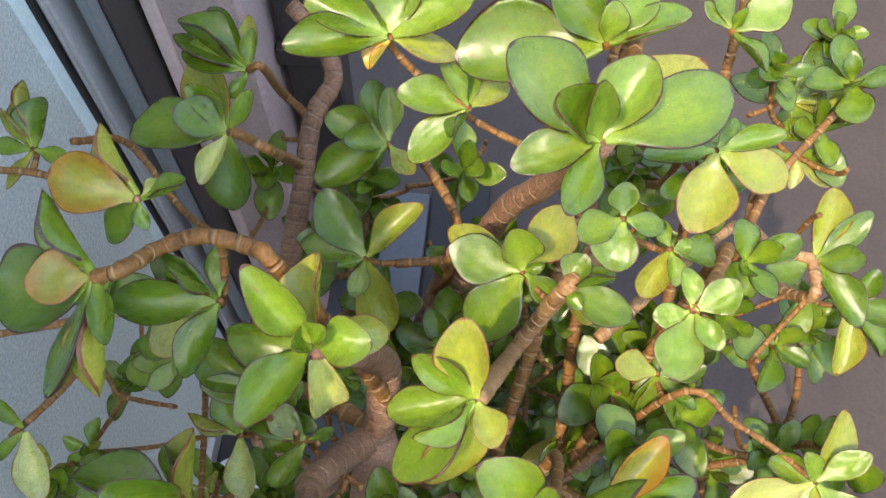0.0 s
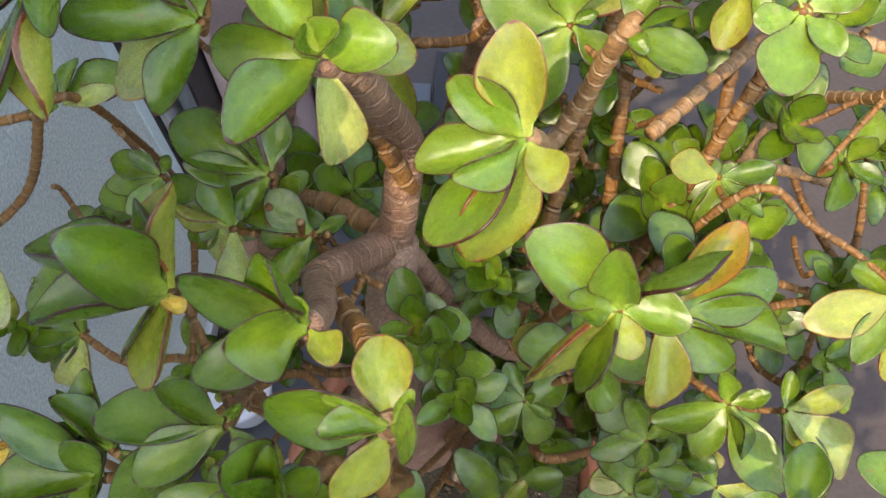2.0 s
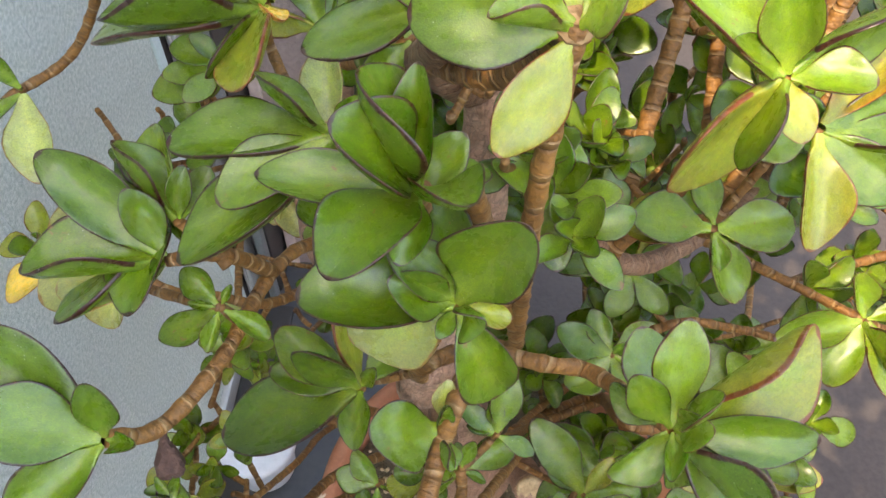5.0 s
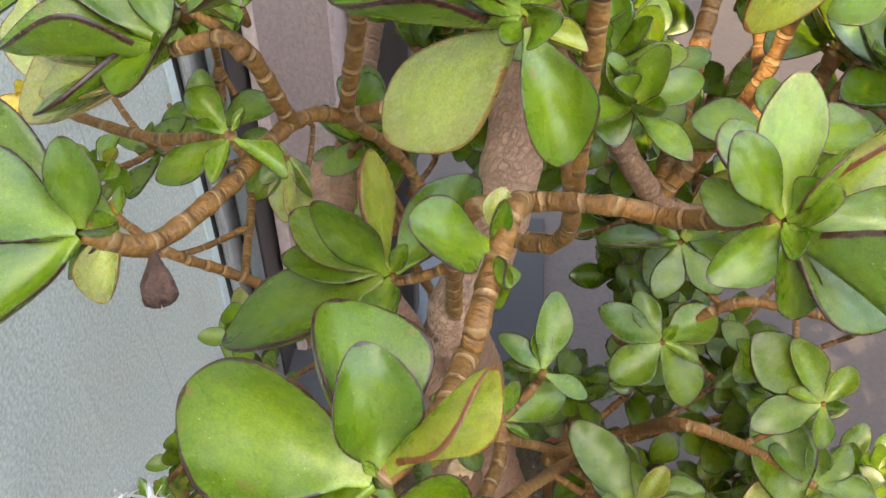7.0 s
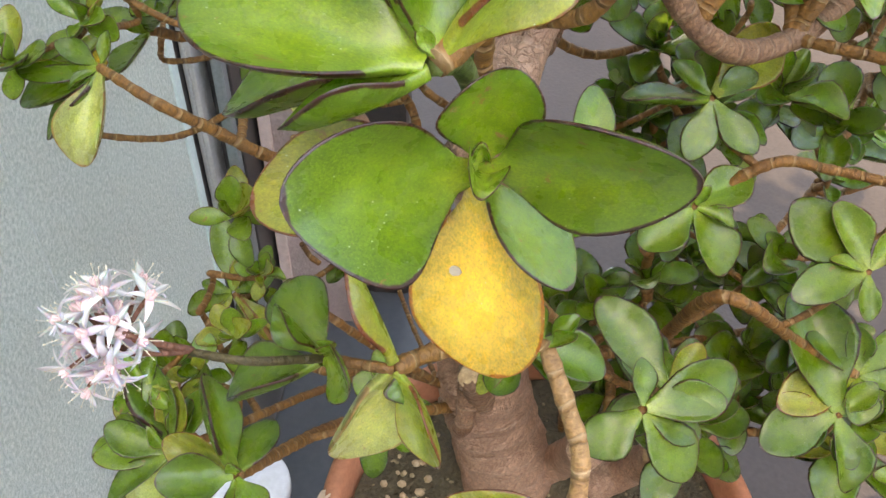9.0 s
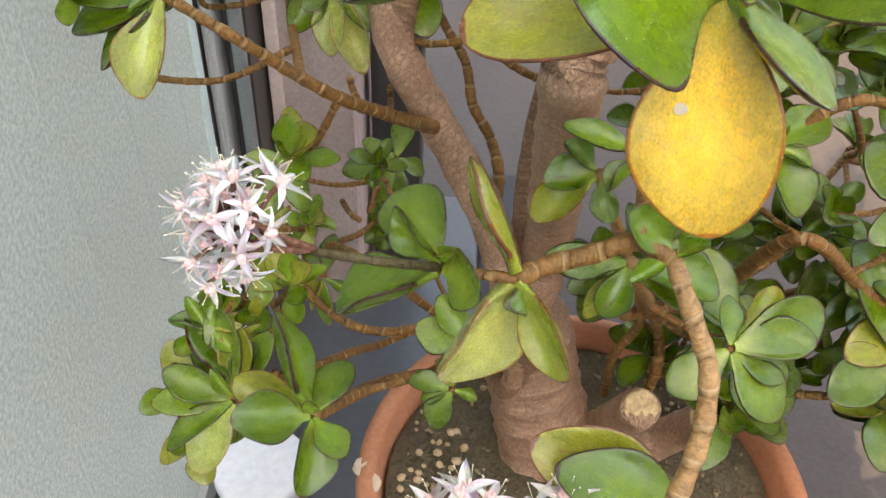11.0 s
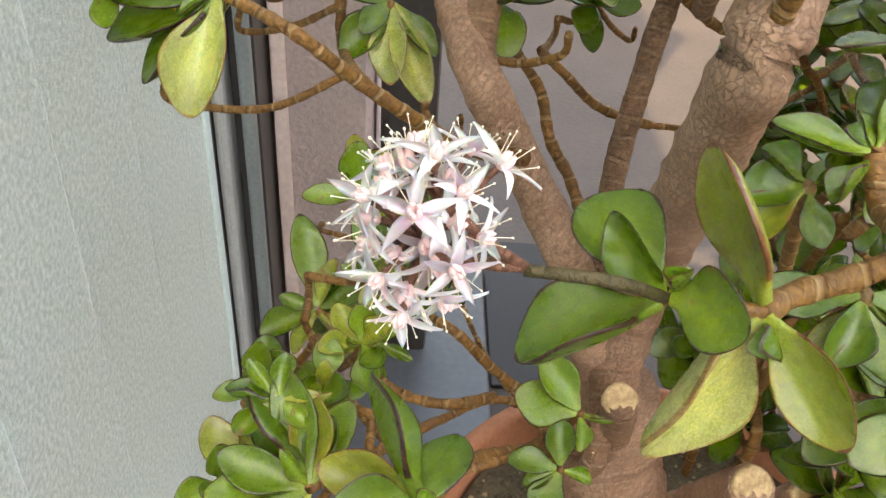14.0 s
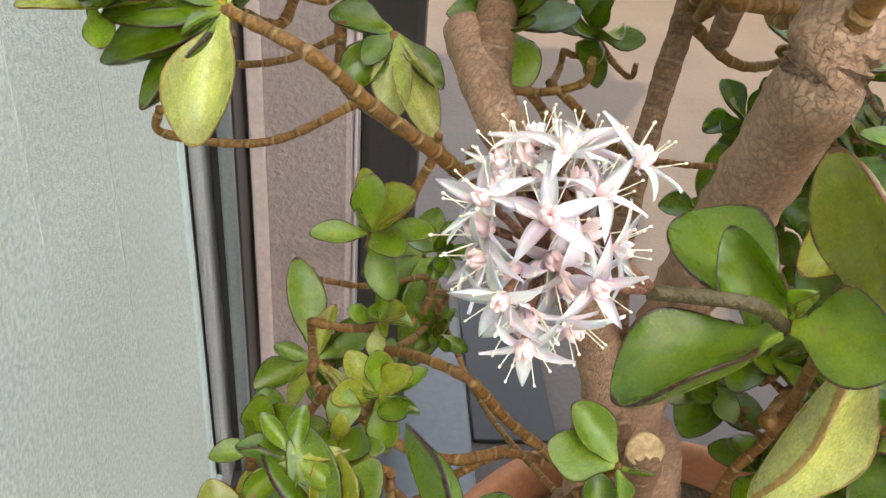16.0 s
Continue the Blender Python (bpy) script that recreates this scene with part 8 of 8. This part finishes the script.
far_rosette((0.281, 0.565, 0.671), (0.02, -0.28, 0.96), [(0.7, -1.7, -0.9, 0.68, 'd'), (-0.9, 2.1, 0.9, 0.56, 'g'), (-1.9, -1.0, 0.1, 0.62, 'g'), (1.7, 0.1, 0.5, 0.56, 'd'), (-1.0, 0.1, 1.5, 0.52, 'g'), (0.2, -1.9, 0.4, 0.60, 'g'), (0.1, -0.8, 1.8, 0.70, 'l'), (-1.7, -2.0, 1.8, 0.55, 'd')])
far_rosette((0.335, 0.631, 0.635), (0.02, -0.28, 0.96), [(0.4, 2.4, 1.2, 0.63, 'g'), (0.3, -1.7, -1.0, 0.60, 'l'), (1.6, -0.3, 0.6, 0.67, 'l'), (-2.3, -0.1, 0.6, 0.70, 'g'), (-0.9, -2.2, 0.3, 0.51, 'l'), (-0.5, 0.3, 1.5, 0.66, 'd'), (-1.9, -1.5, 1.9, 0.67, 'g'), (0.5, -1.1, 1.0, 0.51, 'g')])
far_rosette((0.218, 0.539, 0.660), (0.02, -0.28, 0.96), [(-2.2, 1.8, 0.4, 0.66, 'l'), (1.8, -2.0, -1.0, 0.7, 'l'), (1.4, 1.4, 1.0, 0.55, 'l'), (-1.5, -2.4, -0.6, 0.52, 'd'), (0.7, -2.0, 0.8, 0.52, 'l'), (-1.8, 0.1, 1.5, 0.58, 'g'), (-1.4, -2.0, 1.3, 0.67, 'g'), (0.4, -0.3, 1.4, 0.59, 'g')])
far_rosette((0.177, 0.454, 0.551), (0.02, -0.28, 0.96), [(3.1, 0.3, -0.3, 0.57, 'g'), (-2.2, 0.4, 0.4, 0.6, 'g'), (-0.1, -2.4, -0.3, 0.62, 'd'), (0.3, 2.1, 1.5, 0.57, 'd'), (-2.0, -0.7, 1.1, 0.67, 'g'), (1.3, -0.6, 1.1, 0.65, 'g'), (-0.4, -0.1, 2.9, 0.69, 'd'), (-0.4, -2.1, 1.7, 0.6, 'l')])
far_rosette((0.114, 0.353, 0.575), (0.01, -0.26, 0.97), [(2.4, -1.0, -1.0, 0.53, 'd'), (-2.2, 1.4, 0.0, 0.72, 'd'), (-1.4, -1.5, -0.3, 0.53, 'g'), (0.8, 1.4, 1.5, 0.59, 'g'), (-1.5, -0.1, 2.0, 0.58, 'g'), (1.1, -1.4, 0.7, 0.66, 'd'), (0.4, -0.1, 2.0, 0.69, 'd'), (-0.6, -1.8, 1.8, 0.62, 'd')])
far_rosette((0.122, 0.344, 0.571), (0.01, -0.26, 0.97), [(0.6, -1.8, -1.4, 0.63, 'g'), (-1.1, 1.4, 0.7, 0.56, 'd'), (-1.7, -1.4, 0.1, 0.5, 'g'), (1.8, 0.6, 0.7, 0.53, 'd'), (-0.6, 0.6, 1.7, 0.62, 'd'), (0.4, -1.4, 0.6, 0.71, 'g'), (0.6, -0.1, 1.3, 0.66, 'd'), (-0.8, -1.3, 1.3, 0.65, 'g')])
far_rosette((0.094, 0.330, 0.565), (0.01, -0.26, 0.97), [(-1.5, 0.0, -0.0, 0.64, 'd'), (1.5, 0.3, -0.3, 0.59, 'd'), (-0.3, 1.4, 1.1, 0.53, 'g'), (0.0, -1.8, -0.4, 0.7, 'd'), (1.0, -0.4, 0.8, 0.56, 'g'), (-0.8, -0.6, 0.6, 0.69, 'd'), (0.0, -1.1, 1.0, 0.72, 'd'), (-0.1, 0.0, 1.5, 0.5, 'g')])
far_rosette((-0.125, 0.338, 0.485), (0.03, -0.42, 0.91), [(1.2, -0.3, 0.2, 0.60, 'o'), (-0.2, -0.8, -0.5, 0.60, 'o'), (-1.1, 0.0, 0.1, 0.50, 'l'), (0.6, 0.9, 0.7, 0.50, 'l')])

far_rosette((-0.097, 0.427, 0.470), (-0.10, -0.30, 0.95), [(-3.4, -1.2, -0.2, 0.56, 'g'), (3.3, 0.9, 1.1, 0.56, 'd'), (0.7, -2.9, 0.8, 0.56, 'g'), (-1.0, 2.0, 2.1, 0.56, 'g'), (0.9, -0.2, 1.8, 0.56, 'l'), (-1.2, -0.8, 1.3, 0.56, 'l')])
far_rosette((-0.125, 0.413, 0.460), (-0.30, -0.30, 0.90), [(-0.9, -2.8, -0.8, 0.56, 'g'), (0.6, 2.5, 1.5, 0.56, 'd'), (1.6, -1.1, 1.6, 0.56, 'g'), (-2.4, 0.4, 0.7, 0.56, 'g'), (-0.2, 0.4, 1.6, 0.56, 'l'), (-0.6, -1.2, 0.9, 0.56, 'l')])
branch([(-0.097, 0.451, 0.494), (-0.096, 0.442, 0.474), (-0.097, 0.427, 0.470)], 0.0024, 0.0026, 'b')
branch([(-0.097, 0.451, 0.494), (-0.106, 0.430, 0.452), (-0.125, 0.413, 0.460)], 0.0024, 0.0026, 'b')

# smaller shoots deep in the crown, and others mostly out of view that cast shade
fill_rnd = random.Random(21)
ANCHORS = [Vector(p) for p in ((0.13, 0.33, 0.52), (0.18, 0.36, 0.50), (0.23, 0.40, 0.53), (0.10, 0.32, 0.33), (0.15, 0.39, 0.60), (0.07, 0.44, 0.46), (0.01, 0.48, 0.52))]
# Fifth and sixth boxes: added in front, mostly unseen, to shade the lower right.
for count, lo, hi in ((30, (0.13, 0.35, 0.26), (0.36, 0.56, 0.54)), (12, (0.02, 0.38, 0.50), (0.14, 0.56, 0.60)), (16, (0.0, 0.32, 0.50), (0.14, 0.42, 0.58)), (7, (0.18, 0.44, 0.50), (0.40, 0.62, 0.68)), (15, (0.25, 0.04, 0.42), (0.42, 0.28, 0.66)), (18, (0.16, -0.02, 0.46), (0.34, 0.14, 0.64)), (14, (0.14, 0.42, 0.30), (0.32, 0.56, 0.46))):
    for k in range(count):
        heart = Vector([fill_rnd.uniform(a, b) for a, b in zip(lo, hi)])
        axis = Vector((fill_rnd.uniform(-0.4, 0.5), fill_rnd.uniform(-0.8, 0.1), fill_rnd.uniform(0.4, 1.0))).normalized()
        side = axis.orthogonal().normalized()
        spin, leaves = fill_rnd.uniform(0, 6.28), []
        for pair in range(fill_rnd.choice((3, 3, 4))):
            rise = radians((8, 28, 52, 66)[pair] + fill_rnd.uniform(-8, 8))
            size = (3.4, 3.0, 2.2, 1.3)[pair] * fill_rnd.uniform(0.72, 1.08)
            for half in (0, math.pi):
                turn = spin + pair * math.pi / 2 + half + fill_rnd.uniform(-0.2, 0.2)
                out = Matrix.Rotation(turn, 3, axis) @ side
                v = (out * math.cos(rise) + axis * math.sin(rise)) * size
                # Outer pairs lean to dark tone d, in place of shade from the crown.
                tone = fill_rnd.choice("ggdddddddl" if pair < 2 else "ggllld")
                leaves.append((v.x, v.y, v.z, fill_rnd.uniform(0.52, 0.72), tone))
        far_rosette(heart, axis, leaves)
        foot = heart - axis * 0.014
        root = min(ANCHORS, key=lambda p: (p - foot).length + max(0, p.z - foot.z))
        mid = foot.lerp(root, 0.5) + Vector((fill_rnd.uniform(-0.012, 0.012), fill_rnd.uniform(-0.012, 0.012), -0.012))
        branch([heart, foot, mid, root], 0.0019, 0.0030, "b")
        ANCHORS.append(foot)

me = bpy.data.meshes.new("small_leaves")
foliage.to_mesh(me)
foliage.free()
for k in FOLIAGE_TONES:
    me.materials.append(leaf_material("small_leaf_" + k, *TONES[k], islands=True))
ob = new("small_leaves", me)
ob.parent = plant
tagged(ob, "mass of small green and yellow leaves deep in the plant, some mostly unseen ones added for shade", kind="stuff")

# ---- flowers ----
def petal_mesh(bend, twist):
    """A lance-shaped petal of length 1 that arches back and turns a little."""
    bm = bmesh.new()
    uv = bm.loops.layers.uv.new("UVMap")
    rows = []
    for i in range(10):
        v = i / 9
        w = 0.165 * (math.sin(math.pi * min(1.0, (v + 0.16) / 1.16) ** 0.85) ** 0.9) * (1 - 0.25 * v) + 0.006
        t = twist * v
        row = []
        for u in (-1, -0.5, 0, 0.5, 1):
            x, z = u * w, 0.16 * u * u * (1 - 0.5 * v) + (-0.02 if u == 0 else 0)
            row.append((bm.verts.new((x * math.cos(t) - z * math.sin(t) * 0.4, v - 0.25 * abs(bend) * v * v, bend * v * v + x * math.sin(t) + z * 0.6)), v))
        rows.append(row)
    for a, b in zip(rows, rows[1:]):
        for j in range(4):
            f = bm.faces.new((a[j][0], a[j + 1][0], b[j + 1][0], b[j][0]))
            f.smooth = True
            for lp, q in zip(f.loops, (a[j], a[j + 1], b[j + 1], b[j])):
                lp[uv].uv = (0.5, q[1])
    bmesh.ops.solidify(bm, geom=bm.faces[:], thickness=0.022)
    me = bpy.data.meshes.new("petal")
    bm.to_mesh(me)
    bm.free()
    me.materials.append(PETAL)
    return me


PETALS = [petal_mesh(b, t) for b, t in ((-0.20, 0.3), (0.05, -0.4), (-0.45, 0.2), (-0.30, -0.3), (-0.10, 0.5), (-0.55, -0.2))]
# five upright carpels in a cup
bm = bmesh.new()
for k in range(5):
    a = 2 * math.pi * (k + 0.5) / 5
    ball = bmesh.ops.create_icosphere(bm, subdivisions=2, radius=1.0, matrix=pose(0.105 * math.cos(a), 0.105 * math.sin(a), 0.17) @ pose(0, 0, 0, 0, 12, math.degrees(a)) @ Matrix.Diagonal((0.080, 0.105, 0.24, 1)))
    for v in ball["verts"]:
        if v.co.z > 0.2:
            v.co.xy *= 1 - 1.2 * (v.co.z - 0.2)
for f in bm.faces:
    f.smooth = True
CARPELS = bpy.data.meshes.new("flower")
bm.to_mesh(CARPELS)
bm.free()
CARPELS.materials.append(CARPEL)
bm = bmesh.new()
bmesh.ops.create_cone(bm, cap_ends=True, segments=5, radius1=0.013, radius2=0.009, depth=0.72, matrix=pose(0, 0, 0.36))
bmesh.ops.create_icosphere(bm, subdivisions=1, radius=0.030, matrix=pose(0, 0, 0.73) @ Matrix.Diagonal((1, 1, 1.3, 1)))
STAMEN = bpy.data.meshes.new("stamen")
bm.to_mesh(STAMEN)
bm.free()
STAMEN.materials.append(ANTHER)
flower_rnd = random.Random(3)


def flower(at, face, size, root):
    """A star of five petals with stamens, on a thin stalk from root."""
    at, face = Vector(at), Vector(face).normalized()
    m = face.to_track_quat("Z", "Y").to_matrix().to_4x4()
    m.translation = at
    head = new("flower", CARPELS)
    head.parent = plant
    head.matrix_basis = BASE @ m @ pose(0, 0, 0, 0, 0, flower_rnd.uniform(0, 72)) @ Matrix.Diagonal((size, size, size, 1))
    for k in range(5):
        ob = new("petal", flower_rnd.choice(PETALS))
        ob.parent = head
        ob.matrix_basis = pose(0, 0, 0.02, 0, 0, 72 * k + flower_rnd.uniform(-7, 7)) @ pose(0, 0.10, 0, flower_rnd.uniform(8, 42), flower_rnd.uniform(-16, 16), 0) @ Matrix.Diagonal((1, flower_rnd.uniform(0.86, 1.08), 1, 1))
        st = new("stamen", STAMEN)
        st.parent = head
        st.matrix_basis = pose(0, 0, 0.03, 0, 0, 72 * k + 36 + flower_rnd.uniform(-8, 8)) @ pose(0, 0.15, 0, -flower_rnd.uniform(14, 44), 0, 0)
    root = Vector(root)
    ob = part("flower_stalk", tube_bm([root, root.lerp(at, 0.45) - face * 0.003, at - face * 0.004, at], 0.0006, 0.0007, 6, 0.02), BARK["r"], plant)
    ob.matrix_basis = BASE


def arms(root, hubs):
    """Stout red-brown arms of a flower head, from the root to the hubs."""
    for hub in hubs:
        branch([root, Vector(root).lerp(Vector(hub), 0.5) + Vector((0, 0, -0.0006)), hub], 0.0011, 0.0009, "r")


def flower_head(hubs, heads, size):
    """Flowers round the hubs: place, facing."""
    for x, y, z, fx, fy, fz in heads:
        at = Vector((x, y, z)) - Vector((fx, fy, fz)) * 0.004
        flower((x, y, z), (fx, fy, fz), size * flower_rnd.uniform(0.92, 1.08), min(hubs, key=lambda q: (Vector(q) - at).length))


STEM_END, ARM_ENDS = (-0.0238, 0.1674, 0.5014), [(-0.0356, 0.1585, 0.5166), (-0.0418, 0.1578, 0.5118), (-0.0366, 0.1584, 0.5096)]
arms(STEM_END, ARM_ENDS)
flower_head(ARM_ENDS, [(-0.0510, 0.1581, 0.5204, -0.63, -0.35, 0.69), (-0.0436, 0.1546, 0.5203, -0.12, -0.63, 0.76), (-0.0367, 0.1576, 0.5221, 0.40, -0.38, 0.83), (-0.0304, 0.1652, 0.5231, 0.64, 0.01, 0.77), (-0.0405, 0.1633, 0.5251, 0.11, -0.02, 0.99), (-0.0486, 0.1507, 0.5110, -0.47, -0.88, 0.02), (-0.0375, 0.1506, 0.5133, 0.36, -0.92, 0.17), (-0.0386, 0.1544, 0.5047, 0.32, -0.77, -0.55), (-0.0451, 0.1500, 0.5044, -0.20, -0.90, -0.38)], 0.0071)
flower_head(ARM_ENDS, [(-0.0501, 0.1584, 0.5119, -0.92, -0.39, 0.06), (-0.0480, 0.1671, 0.5204, -0.49, 0.31, 0.82), (-0.0461, 0.1569, 0.5117, -0.71, -0.70, -0.10), (-0.0441, 0.1670, 0.5246, -0.14, 0.20, 0.97), (-0.0352, 0.1721, 0.5213, 0.44, 0.46, 0.78), (-0.0332, 0.1592, 0.5133, 0.92, -0.32, 0.22), (-0.0419, 0.1572, 0.5132, 0.14, -0.98, 0.11), (-0.0389, 0.1638, 0.5198, 0.35, 0.18, 0.92), (-0.0431, 0.1632, 0.5195, -0.11, 0.19, 0.98)], 0.0071)
flower_head(ARM_ENDS, [(-0.0402, 0.1560, 0.5111, 0.40, -0.88, -0.24), (-0.0498, 0.1605, 0.5150, -0.90, -0.15, 0.41), (-0.0444, 0.1546, 0.5063, -0.24, -0.81, -0.53), (-0.0379, 0.1592, 0.5155, 0.76, -0.28, 0.59), (-0.0448, 0.1663, 0.5210, -0.24, 0.31, 0.92), (-0.0475, 0.1631, 0.5184, -0.60, 0.12, 0.79)], 0.0092)
arms((0.0662, 0.1652, 0.3623), [(0.0288, 0.1555, 0.3569)])
flower_head([(0.0288, 0.1555, 0.3569)], [(0.0187, 0.1721, 0.3870, -0.24, 0.11, 0.96), (0.0090, 0.1716, 0.3802, -0.51, 0.11, 0.85), (0.0291, 0.1753, 0.3784, 0.01, 0.31, 0.95), (0.0230, 0.1650, 0.3787, -0.20, 0.04, 0.98), (0.0142, 0.1657, 0.3733, -0.53, 0.07, 0.85), (0.0316, 0.1685, 0.3706, 0.14, 0.32, 0.94), (0.0045, 0.1643, 0.3779, -0.62, -0.06, 0.78), (0.0208, 0.1757, 0.3851, -0.20, 0.20, 0.96)], 0.0118)
arms((0.0843, 0.1653, 0.3624), [(0.0649, 0.1556, 0.3571)])
flower_head([(0.0649, 0.1556, 0.3571)], [(0.0539, 0.1722, 0.3872, -0.26, 0.11, 0.96), (0.0447, 0.1717, 0.3804, -0.51, 0.11, 0.85), (0.0654, 0.1753, 0.3786, 0.01, 0.31, 0.95), (0.0583, 0.1651, 0.3789, -0.22, 0.04, 0.97), (0.0500, 0.1658, 0.3735, -0.54, 0.07, 0.84), (0.0679, 0.1686, 0.3708, 0.14, 0.32, 0.94), (0.0398, 0.1644, 0.3781, -0.63, -0.07, 0.77), (0.0566, 0.1758, 0.3853, -0.21, 0.20, 0.96)], 0.0118)
# a withered brown bud on a thin neck, that hangs from its stem
TOP, NECK, END = Vector((-0.0198, 0.1908, 0.6137)), Vector((-0.0190, 0.1891, 0.6122)), Vector((-0.0157, 0.1799, 0.6040))
bm = tube_bm([TOP, TOP.lerp(NECK, 0.6) + Vector((0.0008, 0, 0)), NECK, NECK.lerp(END, 0.15)], 0.0011, 0.0011, 8, 0.02)
uv = bm.loops.layers.uv.active
axis = END - NECK
x = axis.orthogonal().normalized()
y = axis.cross(x).normalized()
rings = []
for v, w in ((0.0, 0.10), (0.15, 0.16), (0.35, 0.28), (0.55, 0.38), (0.78, 0.44), (0.90, 0.38), (0.97, 0.22), (1.0, 0.03)):
    ring = []
    for k in range(14):
        a = 2 * math.pi * k / 14
        fold = 1 + 0.20 * math.cos(4 * a + 1.5 * v) + 0.22 * noise.noise((math.cos(a) * 2, math.sin(a) * 2, v * 4))
        tip = axis.length * 0.10 * math.cos(4 * a + 1.5 * v) * max(0, v - 0.6)
        ring.append(bm.verts.new(NECK + axis * v + (x * math.cos(a) + y * math.sin(a) * 0.8) * axis.length * w * fold + axis.normalized() * tip))
    rings.append(ring)
for p, q in zip(rings, rings[1:]):
    for k in range(14):
        bm.faces.new((p[k], p[(k + 1) % 14], q[(k + 1) % 14], q[k]))
bmesh.ops.recalc_face_normals(bm, faces=bm.faces)
ob = part("dried_bud", bm, DRIED, plant, "shrivelled purple-brown bud")
ob.matrix_basis = BASE

# pale callus over the sawn branch stubs
CALLUS = surface("callus_wood", (0.36, 0.21, 0.10), (0.70, 0.50, 0.27), 120, 0.8, 0.6, 0.001, 500)
for tip, before, radius in (((0.117, 0.303, 0.276), (0.113, 0.348, 0.199), 0.0094), ((0.168, 0.334, 0.228), (0.155, 0.351, 0.187), 0.0100), ((0.052, 0.320, 0.311), (0.061, 0.341, 0.260), 0.0078)):
    bm = lathe([(radius * 1.08, -0.0016), (radius * 1.04, 0.0006), (radius * 0.90, 0.0017), (radius * 0.72, 0.0010), (radius * 0.45, 0.0013), (radius * 0.18, 0.0009), (0.0, 0.0012)], 28)
    for v in bm.verts:
        v.co += Vector((v.co.x, v.co.y, 0)) * 0.10 * noise.noise(v.co * 170 + Vector(tip) * 90) + Vector((0, 0, 0.0006 * noise.noise(v.co * 420)))
    ob = part("cut_face", bm, CALLUS, plant, "pale tan healed cut face")
    lean = (Vector(tip) - Vector(before)).normalized() + Vector((0.0, -0.45, 0.0))
    ob.matrix_basis = BASE @ Matrix.Translation(tip) @ lean.to_track_quat("Z", "Y").to_matrix().to_4x4()

# a pale corky scar on the old orange leaf
old = old_leaves[4]
spot = max((v.co for v in old.data.vertices if abs(v.co.y - 0.42) < 0.05 and abs(v.co.x - 0.25) < 0.06), key=lambda q: q.z)
bm = bmesh.new()
bmesh.ops.create_icosphere(bm, subdivisions=2, radius=1.0)
for v in bm.verts:
    r = math.hypot(v.co.x, v.co.y)
    v.co.z *= 0.5 + 0.6 * math.exp(-((r - 0.75) / 0.2) ** 2)
    v.co += v.co * 0.12 * noise.noise(v.co * 2.5)
CORK = surface("pale_cork", (0.62, 0.50, 0.36), (0.80, 0.72, 0.60), 6, 0.8, 0.5, 0.05, 22)
ob = part("scar", bm, CORK, old, "pale corky scar")
ob.matrix_basis = Matrix.Translation(spot) @ Matrix.Diagonal((0.058, 0.026, 0.014, 1))
